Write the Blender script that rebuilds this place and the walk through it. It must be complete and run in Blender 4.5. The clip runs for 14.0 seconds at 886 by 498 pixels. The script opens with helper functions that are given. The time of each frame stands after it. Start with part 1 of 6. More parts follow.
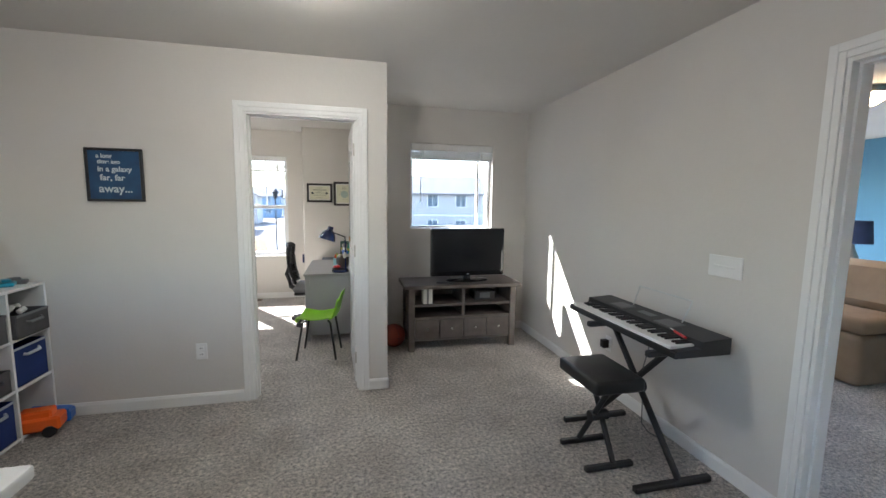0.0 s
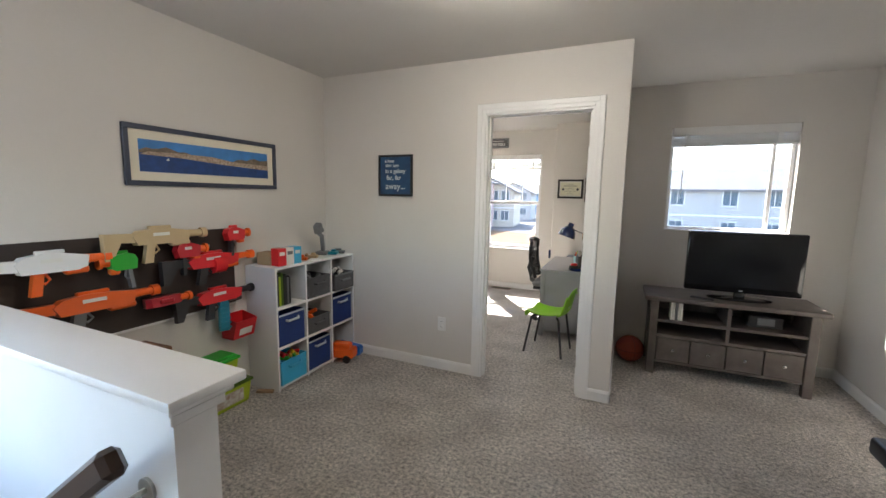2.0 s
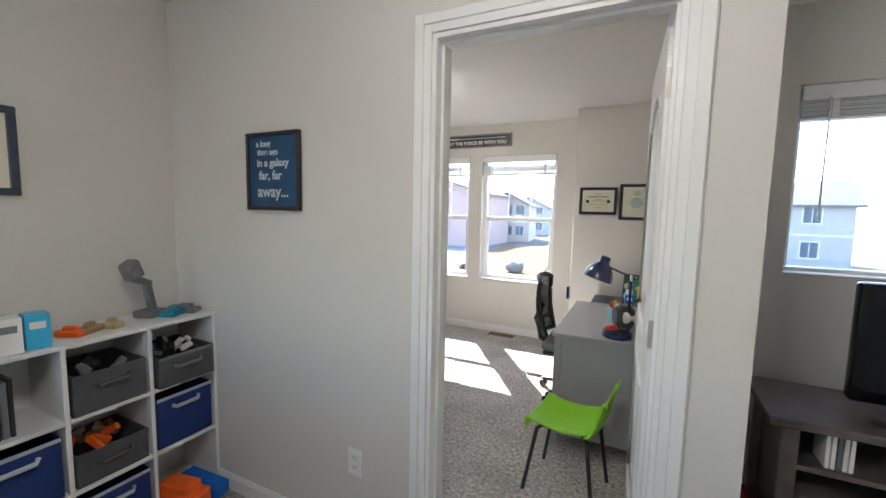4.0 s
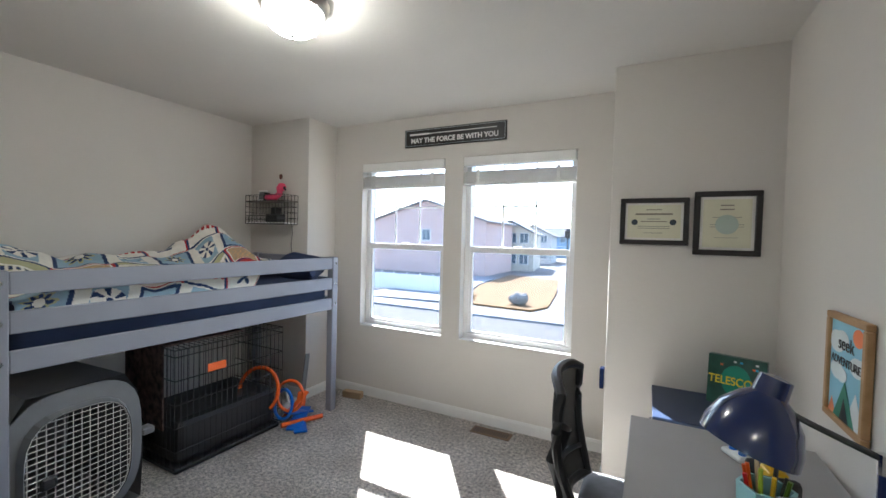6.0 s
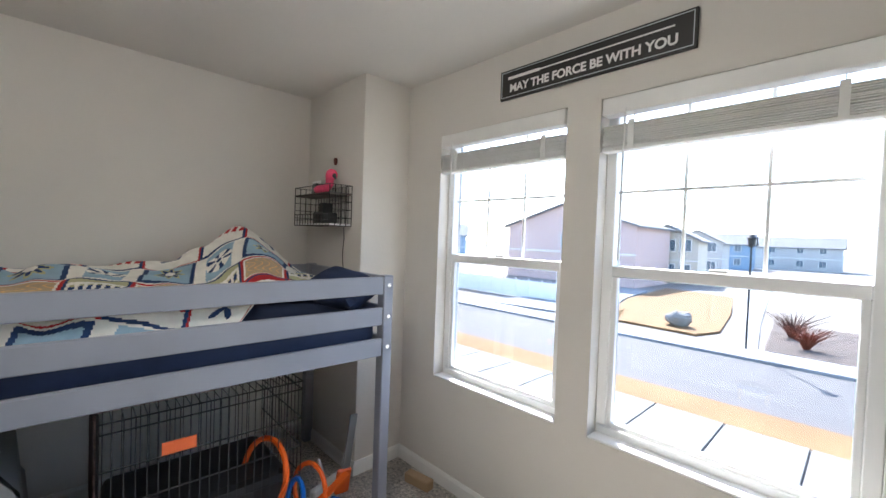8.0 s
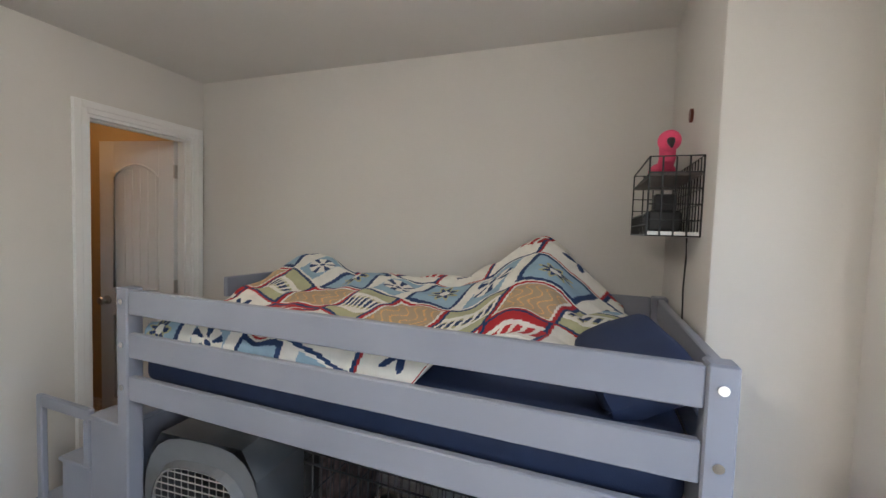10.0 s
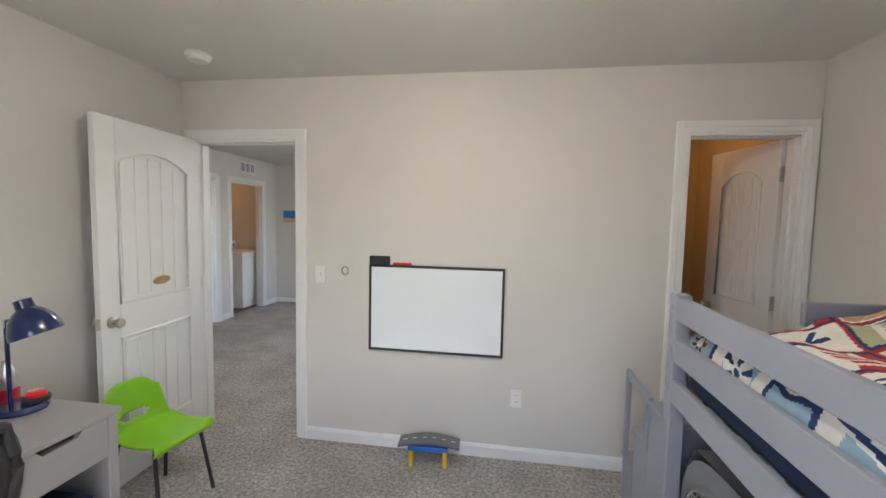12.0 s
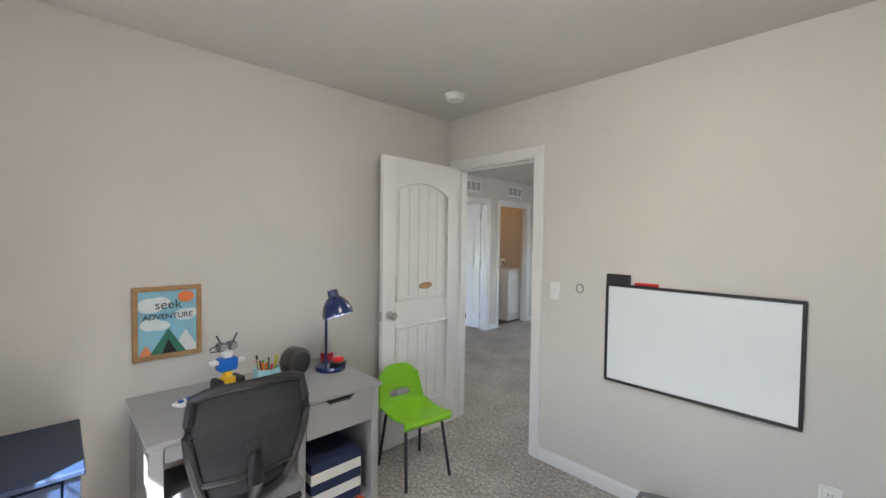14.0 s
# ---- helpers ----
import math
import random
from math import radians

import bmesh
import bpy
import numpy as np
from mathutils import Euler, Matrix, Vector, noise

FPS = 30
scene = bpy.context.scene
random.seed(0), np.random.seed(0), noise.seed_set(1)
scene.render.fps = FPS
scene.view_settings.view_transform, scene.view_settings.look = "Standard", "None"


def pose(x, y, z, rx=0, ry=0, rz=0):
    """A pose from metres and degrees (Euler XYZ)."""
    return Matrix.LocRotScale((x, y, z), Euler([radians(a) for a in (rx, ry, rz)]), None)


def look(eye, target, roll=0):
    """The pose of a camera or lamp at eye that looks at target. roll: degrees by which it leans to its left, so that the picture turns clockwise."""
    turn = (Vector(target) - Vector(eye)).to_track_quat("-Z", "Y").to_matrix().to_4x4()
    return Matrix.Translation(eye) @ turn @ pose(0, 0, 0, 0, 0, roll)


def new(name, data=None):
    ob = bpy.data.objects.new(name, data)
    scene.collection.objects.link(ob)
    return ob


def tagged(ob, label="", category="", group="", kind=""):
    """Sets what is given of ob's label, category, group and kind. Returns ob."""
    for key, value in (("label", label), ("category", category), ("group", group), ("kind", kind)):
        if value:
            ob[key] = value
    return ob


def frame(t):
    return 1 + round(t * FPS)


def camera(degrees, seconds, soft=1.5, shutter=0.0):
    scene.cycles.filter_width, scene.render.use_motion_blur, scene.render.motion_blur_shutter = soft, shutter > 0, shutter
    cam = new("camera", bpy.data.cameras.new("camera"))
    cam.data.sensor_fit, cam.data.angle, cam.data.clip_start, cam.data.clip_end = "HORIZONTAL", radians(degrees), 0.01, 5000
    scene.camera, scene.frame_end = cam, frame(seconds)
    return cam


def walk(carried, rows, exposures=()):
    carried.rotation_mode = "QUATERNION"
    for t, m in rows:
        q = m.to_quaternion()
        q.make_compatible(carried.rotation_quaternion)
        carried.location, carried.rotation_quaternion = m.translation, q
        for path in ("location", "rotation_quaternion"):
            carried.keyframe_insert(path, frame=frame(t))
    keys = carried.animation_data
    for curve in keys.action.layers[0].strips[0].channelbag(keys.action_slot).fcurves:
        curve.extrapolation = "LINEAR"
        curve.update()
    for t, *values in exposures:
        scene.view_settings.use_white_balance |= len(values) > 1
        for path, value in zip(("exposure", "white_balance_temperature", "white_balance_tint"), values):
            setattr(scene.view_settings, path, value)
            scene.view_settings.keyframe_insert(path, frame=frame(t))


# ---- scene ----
cam = camera(95.3, 14.0)
PATH = [
    (0, (0.342, 0.236, 1.442), (0.791, 2.172, 1.214), 0.8),
    (0.5, (0.392, 0.106, 1.444), (0.382, 2.091, 1.205), 1.2),
    (1, (0.506, 0.025, 1.448), (0.156, 1.978, 1.196), 1.1),
    (1.5, (0.632, 0.08, 1.434), (-0.029, 1.95, 1.179), 0.9),
    (2, (0.625, 0.33, 1.428), (-0.179, 2.143, 1.168), 1.0),
    (2.5, (0.551, 0.695, 1.444), (-0.295, 2.488, 1.181), 0.8),
    (3, (0.489, 1.155, 1.446), (-0.369, 2.943, 1.185), 0.8),
    (3.2, (0.456, 1.315, 1.44), (-0.405, 3.102, 1.191), 0.9),
    (5.3, (0.091, 3.095, 1.437), (-0.804, 4.878, 1.306), 1.4),
    (5.5, (0.039, 3.244, 1.439), (-0.852, 5.031, 1.32), 1.3),
    (6, (-0.082, 3.612, 1.434), (-0.985, 5.396, 1.378), 1.5),
    (6.5, (-0.278, 3.92, 1.425), (-1.236, 5.675, 1.383), 1.7),
    (7, (-0.434, 4.229, 1.453), (-1.501, 5.919, 1.404), 1.7),
    (7.2, (-0.464, 4.356, 1.457), (-1.583, 6.013, 1.404), 1.7),
    (9.5, (-1.111, 5.686, 1.493), (-3.109, 5.675, 1.417), 2.6),
    (10, (-1.371, 5.861, 1.516), (-3.251, 5.185, 1.413), 1.9),
    (10.5, (-1.568, 5.944, 1.516), (-3.162, 4.742, 1.397), 1.5),
    (11, (-1.653, 5.98, 1.52), (-2.695, 4.277, 1.399), 1.5),
    (11.5, (-1.658, 5.962, 1.53), (-2.022, 4.001, 1.379), 1.7),
    (12, (-1.705, 5.914, 1.524), (-1.413, 3.941, 1.38), 1.2),
    (12.5, (-1.73, 5.949, 1.516), (-0.828, 4.169, 1.385), 0.8),
    (13, (-1.769, 6.029, 1.496), (-0.444, 4.536, 1.371), 0.8),
    (13.5, (-1.816, 5.961, 1.474), (-0.341, 4.616, 1.35), 0.7),
    (14, (-1.89, 5.711, 1.48), (-0.444, 4.331, 1.422), 0.8),
]
EXPOSURES = [(0, 3.95, 6100, 8), (1.5, 3.9, 6500, 10), (3.2, 4.1, 6250, 10), (5.4, 3.65, 5850, 6), (6.5, 3.65, 5850, 6), (9.5, 3.8, 6200, 9), (10.5, 3.95, 6100, 9), (11.5, 4.1, 6300, 10), (14, 4.05, 6150, 8)]
walk(cam, [(t, look(eye, target, roll)) for t, eye, target, roll in PATH], EXPOSURES)

# ---- world, sun, exposure ----
world = bpy.data.worlds.new("sky")
scene.world = world
world.use_nodes = True
wn = world.node_tree.nodes
sky = wn.new("ShaderNodeTexSky")
sky.sky_type, sky.sun_disc = "NISHITA", False
SUN = Vector((0.385, -0.57, -0.66)).normalized()
sky.sun_elevation = math.asin(-SUN.z)
sky.sun_rotation = math.atan2(-SUN.x, -SUN.y)
world.node_tree.links.new(sky.outputs[0], wn["Background"].inputs[0])
wn["Background"].inputs[1].default_value = 0.15
sun_data = bpy.data.lights.new("sun", "SUN")
sun_data.energy, sun_data.angle, sun_data.color = 3.2, radians(0.6), (1, 0.96, 0.90)
sun_ob = new("sun", sun_data)
sun_ob.matrix_world = look((0, 0, 30), Vector((0, 0, 30)) + SUN)


# ---- materials ----
def mat(name, color, rough=0.6, metal=0.0, var=0.08, scale=6.0, bump=0.0, bscale=80.0, color2=None, emit=0.0, coat=0.0, dist=0.002):
    m = bpy.data.materials.new(name)
    m.use_nodes = True
    nt = m.node_tree
    b = nt.nodes["Principled BSDF"]
    b.inputs["Roughness"].default_value = rough
    b.inputs["Metallic"].default_value = metal
    b.inputs["Coat Weight"].default_value = coat
    tc = nt.nodes.new("ShaderNodeTexCoord")
    n1 = nt.nodes.new("ShaderNodeTexNoise")
    n1.inputs["Scale"].default_value, n1.inputs["Detail"].default_value = scale, 5
    nt.links.new(tc.outputs["Object"], n1.inputs["Vector"])
    mix = nt.nodes.new("ShaderNodeMix")
    mix.data_type = "RGBA"
    c2 = color2 or tuple(min(1, c * (1 + var)) for c in color)
    c1 = color if color2 else tuple(c * (1 - var) for c in color)
    mix.inputs[6].default_value, mix.inputs[7].default_value = (*c1, 1), (*c2, 1)
    ramp = nt.nodes.new("ShaderNodeMapRange")
    ramp.inputs[1].default_value, ramp.inputs[2].default_value = 0.3, 0.7
    nt.links.new(n1.outputs["Fac"], ramp.inputs[0])
    nt.links.new(ramp.outputs[0], mix.inputs[0])
    nt.links.new(mix.outputs[2], b.inputs["Base Color"])
    rr = nt.nodes.new("ShaderNodeMapRange")
    rr.inputs[3].default_value, rr.inputs[4].default_value = max(0.02, rough - 0.06), min(1, rough + 0.06)
    nt.links.new(n1.outputs["Fac"], rr.inputs[0])
    nt.links.new(rr.outputs[0], b.inputs["Roughness"])
    if bump:
        n2 = nt.nodes.new("ShaderNodeTexNoise")
        n2.inputs["Scale"].default_value, n2.inputs["Detail"].default_value = bscale, 4
        nt.links.new(tc.outputs["Object"], n2.inputs["Vector"])
        bp = nt.nodes.new("ShaderNodeBump")
        bp.inputs["Strength"].default_value, bp.inputs["Distance"].default_value = bump, dist
        nt.links.new(n2.outputs["Fac"], bp.inputs["Height"])
        nt.links.new(bp.outputs[0], b.inputs["Normal"])
    if emit:
        b.inputs["Emission Color"].default_value = (*color, 1)
        b.inputs["Emission Strength"].default_value = emit
    return m


def carpet_material():
    m = mat("carpet_pile", (0.45, 0.40, 0.355), 0.95, 0, scale=3.2, color2=(0.68, 0.625, 0.57))
    nt = m.node_tree
    b = nt.nodes["Principled BSDF"]
    base = b.inputs["Base Color"].links[0].from_socket
    tc = nt.nodes["Texture Coordinate"]
    fine = nt.nodes.new("ShaderNodeTexNoise")
    fine.inputs["Scale"].default_value, fine.inputs["Detail"].default_value, fine.inputs["Roughness"].default_value = 48, 7, 0.8
    vor = nt.nodes.new("ShaderNodeTexVoronoi")
    vor.inputs["Scale"].default_value = 130
    for n in (fine, vor):
        nt.links.new(tc.outputs["Object"], n.inputs["Vector"])
    mul = nt.nodes.new("ShaderNodeMix")
    mul.data_type, mul.blend_type = "RGBA", "MULTIPLY"
    mul.inputs[0].default_value = 1
    rg = nt.nodes.new("ShaderNodeMapRange")
    rg.inputs[1].default_value, rg.inputs[2].default_value, rg.inputs[3].default_value, rg.inputs[4].default_value = 0.38, 0.62, 0.30, 1.60
    nt.links.new(fine.outputs["Fac"], rg.inputs[0])
    nt.links.new(base, mul.inputs[6])
    nt.links.new(rg.outputs[0], mul.inputs[7])
    nt.links.new(mul.outputs[2], b.inputs["Base Color"])
    add = nt.nodes.new("ShaderNodeMath")
    add.operation = "SUBTRACT"
    nt.links.new(fine.outputs["Fac"], add.inputs[0])
    nt.links.new(vor.outputs["Distance"], add.inputs[1])
    bp = nt.nodes.new("ShaderNodeBump")
    bp.inputs["Strength"].default_value, bp.inputs["Distance"].default_value = 1.0, 0.018
    nt.links.new(add.outputs[0], bp.inputs["Height"])
    nt.links.new(bp.outputs[0], b.inputs["Normal"])
    b.inputs["Sheen Weight"].default_value = 0.3
    return m


def glass_material(name, tint=(1, 1, 1)):
    m = bpy.data.materials.new(name)
    m.use_nodes = True
    nt = m.node_tree
    out = nt.nodes["Material Output"]
    tr, gl, fr, mx = (nt.nodes.new(k) for k in ("ShaderNodeBsdfTransparent", "ShaderNodeBsdfGlossy", "ShaderNodeFresnel", "ShaderNodeMixShader"))
    tr.inputs[0].default_value = (*tint, 1)
    gl.inputs["Roughness"].default_value = 0.02
    fr.inputs[0].default_value = 1.4
    lim = nt.nodes.new("ShaderNodeMath")
    lim.operation = "MINIMUM"
    lim.inputs[1].default_value = 0.12
    nt.links.new(fr.outputs[0], lim.inputs[0])
    nt.links.new(lim.outputs[0], mx.inputs[0])
    nt.links.new(tr.outputs[0], mx.inputs[1])
    nt.links.new(gl.outputs[0], mx.inputs[2])
    nt.links.new(mx.outputs[0], out.inputs[0])
    return m


WALL = mat("greige_paint", (0.66, 0.625, 0.58), 0.75, var=0.03, scale=1.3, bump=0.25, bscale=45, dist=0.003)
CEIL = mat("ceiling_paint", (0.66, 0.635, 0.595), 0.85, var=0.03, scale=1.5, bump=0.3, bscale=40, dist=0.003)
BLUE = mat("blue_paint", (0.10, 0.24, 0.35), 0.7, var=0.04, scale=1.3, bump=0.2, bscale=45)
TAN = mat("warm_tan_paint", (0.55, 0.42, 0.25), 0.75, var=0.04, scale=1.5)
TRIM = mat("white_trim_paint", (0.80, 0.79, 0.77), 0.4, var=0.02, scale=4, bump=0.05, bscale=60)
VINYL = mat("white_vinyl", (0.80, 0.80, 0.80), 0.35, var=0.02)
SLAT = mat("white_slat", (0.78, 0.77, 0.75), 0.45, var=0.04, scale=9)
CARPET = carpet_material()
# grey tint put into the panes to dim the overbright view outside
GLASS = glass_material("dimming_pane_glass", (0.60, 0.60, 0.60))
NICKEL = mat("brushed_nickel", (0.55, 0.52, 0.48), 0.3, 1.0, var=0.06, scale=30)
CHROME = mat("polished_metal", (0.75, 0.75, 0.75), 0.15, 1.0, var=0.03)
STEEL = mat("zinc_wire", (0.62, 0.62, 0.60), 0.35, 1.0, var=0.05, scale=20)
BLACK = mat("black_plastic", (0.018, 0.018, 0.02), 0.45, var=0.15, scale=12, bump=0.1, bscale=200)
GLOSSBLACK = mat("gloss_black", (0.008, 0.008, 0.01), 0.12, var=0.1)
VINYLBLACK = mat("black_vinyl", (0.015, 0.015, 0.016), 0.38, var=0.2, scale=8, bump=0.25, bscale=120)
WHITE = mat("white_laminate", (0.75, 0.745, 0.73), 0.4, var=0.02, scale=5)
WHITEP = mat("white_plastic", (0.80, 0.79, 0.77), 0.35, var=0.02)
BEDGREY = mat("grey_painted_wood", (0.27, 0.28, 0.325), 0.45, var=0.05, scale=4, bump=0.08, bscale=50)
DESKGREY = mat("grey_desk_paint", (0.34, 0.335, 0.335), 0.35, var=0.04, scale=5, bump=0.05, bscale=60)
DARKWOOD = mat("dark_ash_wood", (0.085, 0.07, 0.062), 0.5, scale=9, color2=(0.14, 0.118, 0.105), bump=0.2, bscale=70)
CREAM = mat("cream_mat", (0.78, 0.72, 0.58), 0.7, var=0.03)
NAVYFRAME = mat("navy_frame", (0.035, 0.045, 0.075), 0.4, var=0.08)
BLACKFRAME = mat("black_frame", (0.02, 0.018, 0.018), 0.4, var=0.1)
OAK = mat("oak_wood", (0.36, 0.20, 0.085), 0.5, scale=14, color2=(0.48, 0.29, 0.14), bump=0.1, bscale=60)
NAVY = mat("navy_fabric", (0.022, 0.035, 0.085), 0.9, var=0.12, scale=10, bump=0.4, bscale=300)
NAVYBIN = mat("blue_bin_fabric", (0.012, 0.035, 0.16), 0.85, var=0.1, scale=8, bump=0.4, bscale=300)
GREYBIN = mat("grey_bin", (0.085, 0.085, 0.09), 0.8, var=0.15, scale=20, bump=0.5, bscale=160)
NAVYPAINT = mat("navy_paint", (0.018, 0.035, 0.085), 0.35, var=0.08, scale=5)
LAMPBLUE = mat("navy_enamel", (0.008, 0.02, 0.09), 0.22, var=0.06, coat=0.5)
GREEN = mat("lime_plastic", (0.24, 0.55, 0.015), 0.35, var=0.05, scale=5)
RED = mat("red_plastic", (0.66, 0.014, 0.02), 0.3, var=0.06)
DRED = mat("dark_red_plastic", (0.42, 0.010, 0.02), 0.35, var=0.06)
ORANGE = mat("orange_plastic", (0.85, 0.13, 0.015), 0.35, var=0.06)
SAND = mat("sand_plastic", (0.56, 0.42, 0.24), 0.5, var=0.06)
TEAL = mat("teal_plastic", (0.01, 0.22, 0.32), 0.35, var=0.06)
BRIGHTBLUE = mat("blue_plastic", (0.01, 0.13, 0.55), 0.3, var=0.06)
CYAN = mat("light_blue_plastic", (0.05, 0.42, 0.68), 0.35, var=0.06)
YELLOW = mat("yellow_plastic", (0.80, 0.50, 0.02), 0.35, var=0.06)
LIME = mat("yellow_green_plastic", (0.38, 0.50, 0.02), 0.35, var=0.05)
GREENLID = mat("green_lid_plastic", (0.02, 0.38, 0.03), 0.35, var=0.05)
DKGREEN = mat("olive_lid_plastic", (0.07, 0.14, 0.01), 0.35, var=0.08)
GREYP = mat("grey_plastic", (0.16, 0.165, 0.17), 0.5, var=0.08, scale=9, bump=0.15, bscale=150)
CLEARP = mat("smoky_clear_plastic", (0.22, 0.24, 0.27), 0.25, var=0.1, scale=6)
PEG = mat("brown_pegboard", (0.035, 0.024, 0.02), 0.7, var=0.15, scale=10)
CARD = mat("cardboard", (0.36, 0.25, 0.15), 0.8, var=0.1, scale=8)
PAPER = mat("paper_white", (0.78, 0.77, 0.72), 0.7, var=0.03)
def sheer(m, amount):
    """Lets a share of the light through a woven fabric."""
    nt = m.node_tree
    tr, mx = nt.nodes.new("ShaderNodeBsdfTransparent"), nt.nodes.new("ShaderNodeMixShader")
    mx.inputs[0].default_value = amount
    nt.links.new(nt.nodes["Principled BSDF"].outputs[0], mx.inputs[1])
    nt.links.new(tr.outputs[0], mx.inputs[2])
    nt.links.new(mx.outputs[0], nt.nodes["Material Output"].inputs[0])
    return m


MESHBLACK = mat("black_mesh_fabric", (0.02, 0.02, 0.022), 0.85, var=0.2, scale=200, bump=0.6, bscale=500)
SEATGREY = mat("grey_seat_fabric", (0.20, 0.20, 0.21), 0.9, var=0.1, scale=30, bump=0.5, bscale=300)
TANFAB = mat("tan_microfibre", (0.30, 0.22, 0.15), 0.9, var=0.1, scale=7, bump=0.2, bscale=90)
PINK = mat("pink_plush", (0.85, 0.09, 0.20), 0.9, var=0.1, scale=20, bump=0.5, bscale=150)
MINT = mat("pale_blue_ceramic", (0.32, 0.58, 0.62), 0.4, var=0.03)
DOMEGLASS = mat("lit_frosted_glass", (1.0, 0.93, 0.82), 0.4, var=0.01, emit=6.0)
WARMDOME = mat("warm_lit_glass", (1.0, 0.66, 0.36), 0.4, var=0.01, emit=4.0)
DIMDOME = mat("dim_warm_glass", (1.0, 0.55, 0.22), 0.4, var=0.01, emit=0.9)
BOARDWHITE = mat("whiteboard_enamel", (0.80, 0.84, 0.87), 0.16, var=0.015, scale=2)
BALL = mat("brick_red_rubber", (0.30, 0.055, 0.03), 0.6, var=0.1, scale=8, bump=0.4, bscale=250)


# ---- mesh building ----
class Mesh:
    """Collects shapes of one part in one bmesh."""

    def __init__(self):
        self.bm = bmesh.new()
        self.mi = 0

    def _mark(self, verts):
        for f in {f for v in verts for f in v.link_faces}:
            f.material_index = self.mi

    def box(self, x0, y0, z0, x1, y1, z1, bevel=0.0, rot=None, seg=1):
        m = Matrix.LocRotScale(((x0 + x1) / 2, (y0 + y1) / 2, (z0 + z1) / 2), rot, (abs(x1 - x0), abs(y1 - y0), abs(z1 - z0)))
        vs = bmesh.ops.create_cube(self.bm, size=1, matrix=m)["verts"]
        self._mark(vs)
        if bevel:
            es = list({e for v in vs for e in v.link_edges})
            r = bmesh.ops.bevel(self.bm, geom=es, offset=bevel, segments=seg, affect="EDGES", profile=0.5)
            for f in r["faces"]:
                f.material_index = self.mi
        return self

    def rbox(self, c, size, e=(0, 0, 0), bevel=0.0):
        """A box with centre, size and turn in degrees."""
        q = Euler([radians(a) for a in e])
        x, y, z = c
        a, b, d = (s / 2 for s in size)
        return self.box(x - a, y - b, z - d, x + a, y + b, z + d, bevel, q)

    def cyl(self, p, q, r, r2=None, n=12, cap=True):
        p, q = Vector(p), Vector(q)
        d = q - p
        m = Matrix.Translation((p + q) / 2) @ d.to_track_quat("Z", "Y").to_matrix().to_4x4()
        vs = bmesh.ops.create_cone(self.bm, cap_ends=cap, segments=n, radius1=r, radius2=r if r2 is None else r2, depth=d.length, matrix=m)["verts"]
        self._mark(vs)
        return self

    def ball(self, c, r, sx=1, sy=1, sz=1, n=12):
        m = Matrix.LocRotScale(c, None, (r * sx, r * sy, r * sz))
        vs = bmesh.ops.create_uvsphere(self.bm, u_segments=n * 2, v_segments=n, radius=1, matrix=m)["verts"]
        self._mark(vs)
        return self

    def tube(self, pts, r, n=6):
        rings = []
        pts = [Vector(p) for p in pts]
        for i, p in enumerate(pts):
            d = (pts[min(i + 1, len(pts) - 1)] - pts[max(i - 1, 0)]).normalized()
            q = d.to_track_quat("Z", "Y")
            rings.append([self.bm.verts.new(p + q @ Vector((r * math.cos(k * math.tau / n), r * math.sin(k * math.tau / n), 0))) for k in range(n)])
        for a, b in zip(rings, rings[1:]):
            for k in range(n):
                self.bm.faces.new((a[k], a[(k + 1) % n], b[(k + 1) % n], b[k])).material_index = self.mi
        self.bm.faces.new(rings[0][::-1]).material_index = self.mi
        self.bm.faces.new(rings[-1]).material_index = self.mi
        return self

    def lathe(self, prof, n=24, m=None):
        """Turns (radius, height) pairs about z."""
        m = m or Matrix()
        rings = []
        for r, z in prof:
            rings.append([self.bm.verts.new(m @ Vector((r * math.cos(k * math.tau / n), r * math.sin(k * math.tau / n), z))) for k in range(n)])
        for a, b in zip(rings, rings[1:]):
            for k in range(n):
                self.bm.faces.new((a[k], a[(k + 1) % n], b[(k + 1) % n], b[k])).material_index = self.mi
        if prof[0][0] > 1e-4:
            self.bm.faces.new(rings[0][::-1]).material_index = self.mi
        if prof[-1][0] > 1e-4:
            self.bm.faces.new(rings[-1]).material_index = self.mi
        return self

    def poly(self, pts, d0, d1, axis="y"):
        """A flat outline, pushed from d0 to d1 along an axis; the outline's pairs are the other two axes in order."""
        def at(a, b, d):
            return {"y": (a, d, b), "x": (d, a, b), "z": (a, b, d)}[axis]
        lo = [self.bm.verts.new(at(a, b, d0)) for a, b in pts]
        hi = [self.bm.verts.new(at(a, b, d1)) for a, b in pts]
        n = len(pts)
        fs = [self.bm.faces.new(lo), self.bm.faces.new(hi[::-1])]
        fs += [self.bm.faces.new((lo[i], hi[i], hi[(i + 1) % n], lo[(i + 1) % n])) for i in range(n)]
        for f in fs:
            f.material_index = self.mi
        return self

    def done(self, name, mats, parent=None, label="", category="", group="", kind="", at=None, smooth=False):
        bmesh.ops.recalc_face_normals(self.bm, faces=self.bm.faces)
        me = bpy.data.meshes.new(name)
        self.bm.to_mesh(me)
        self.bm.free()
        for m in mats if isinstance(mats, (list, tuple)) else [mats]:
            me.materials.append(m)
        if smooth:
            me.shade_smooth()
            me.set_sharp_from_angle(angle=radians(40))
        ob = new(name, me)
        if at is not None:
            ob.matrix_world = at
        if parent is not None:
            ob.parent = parent
        return tagged(ob, label, category, group, kind)


def thing(name, label, category, x=0, y=0, z=0, rz=0, group=""):
    e = new(name)
    e.empty_display_size = 0.1
    e.matrix_world = pose(x, y, z, 0, 0, rz)
    return tagged(e, label, category, group)


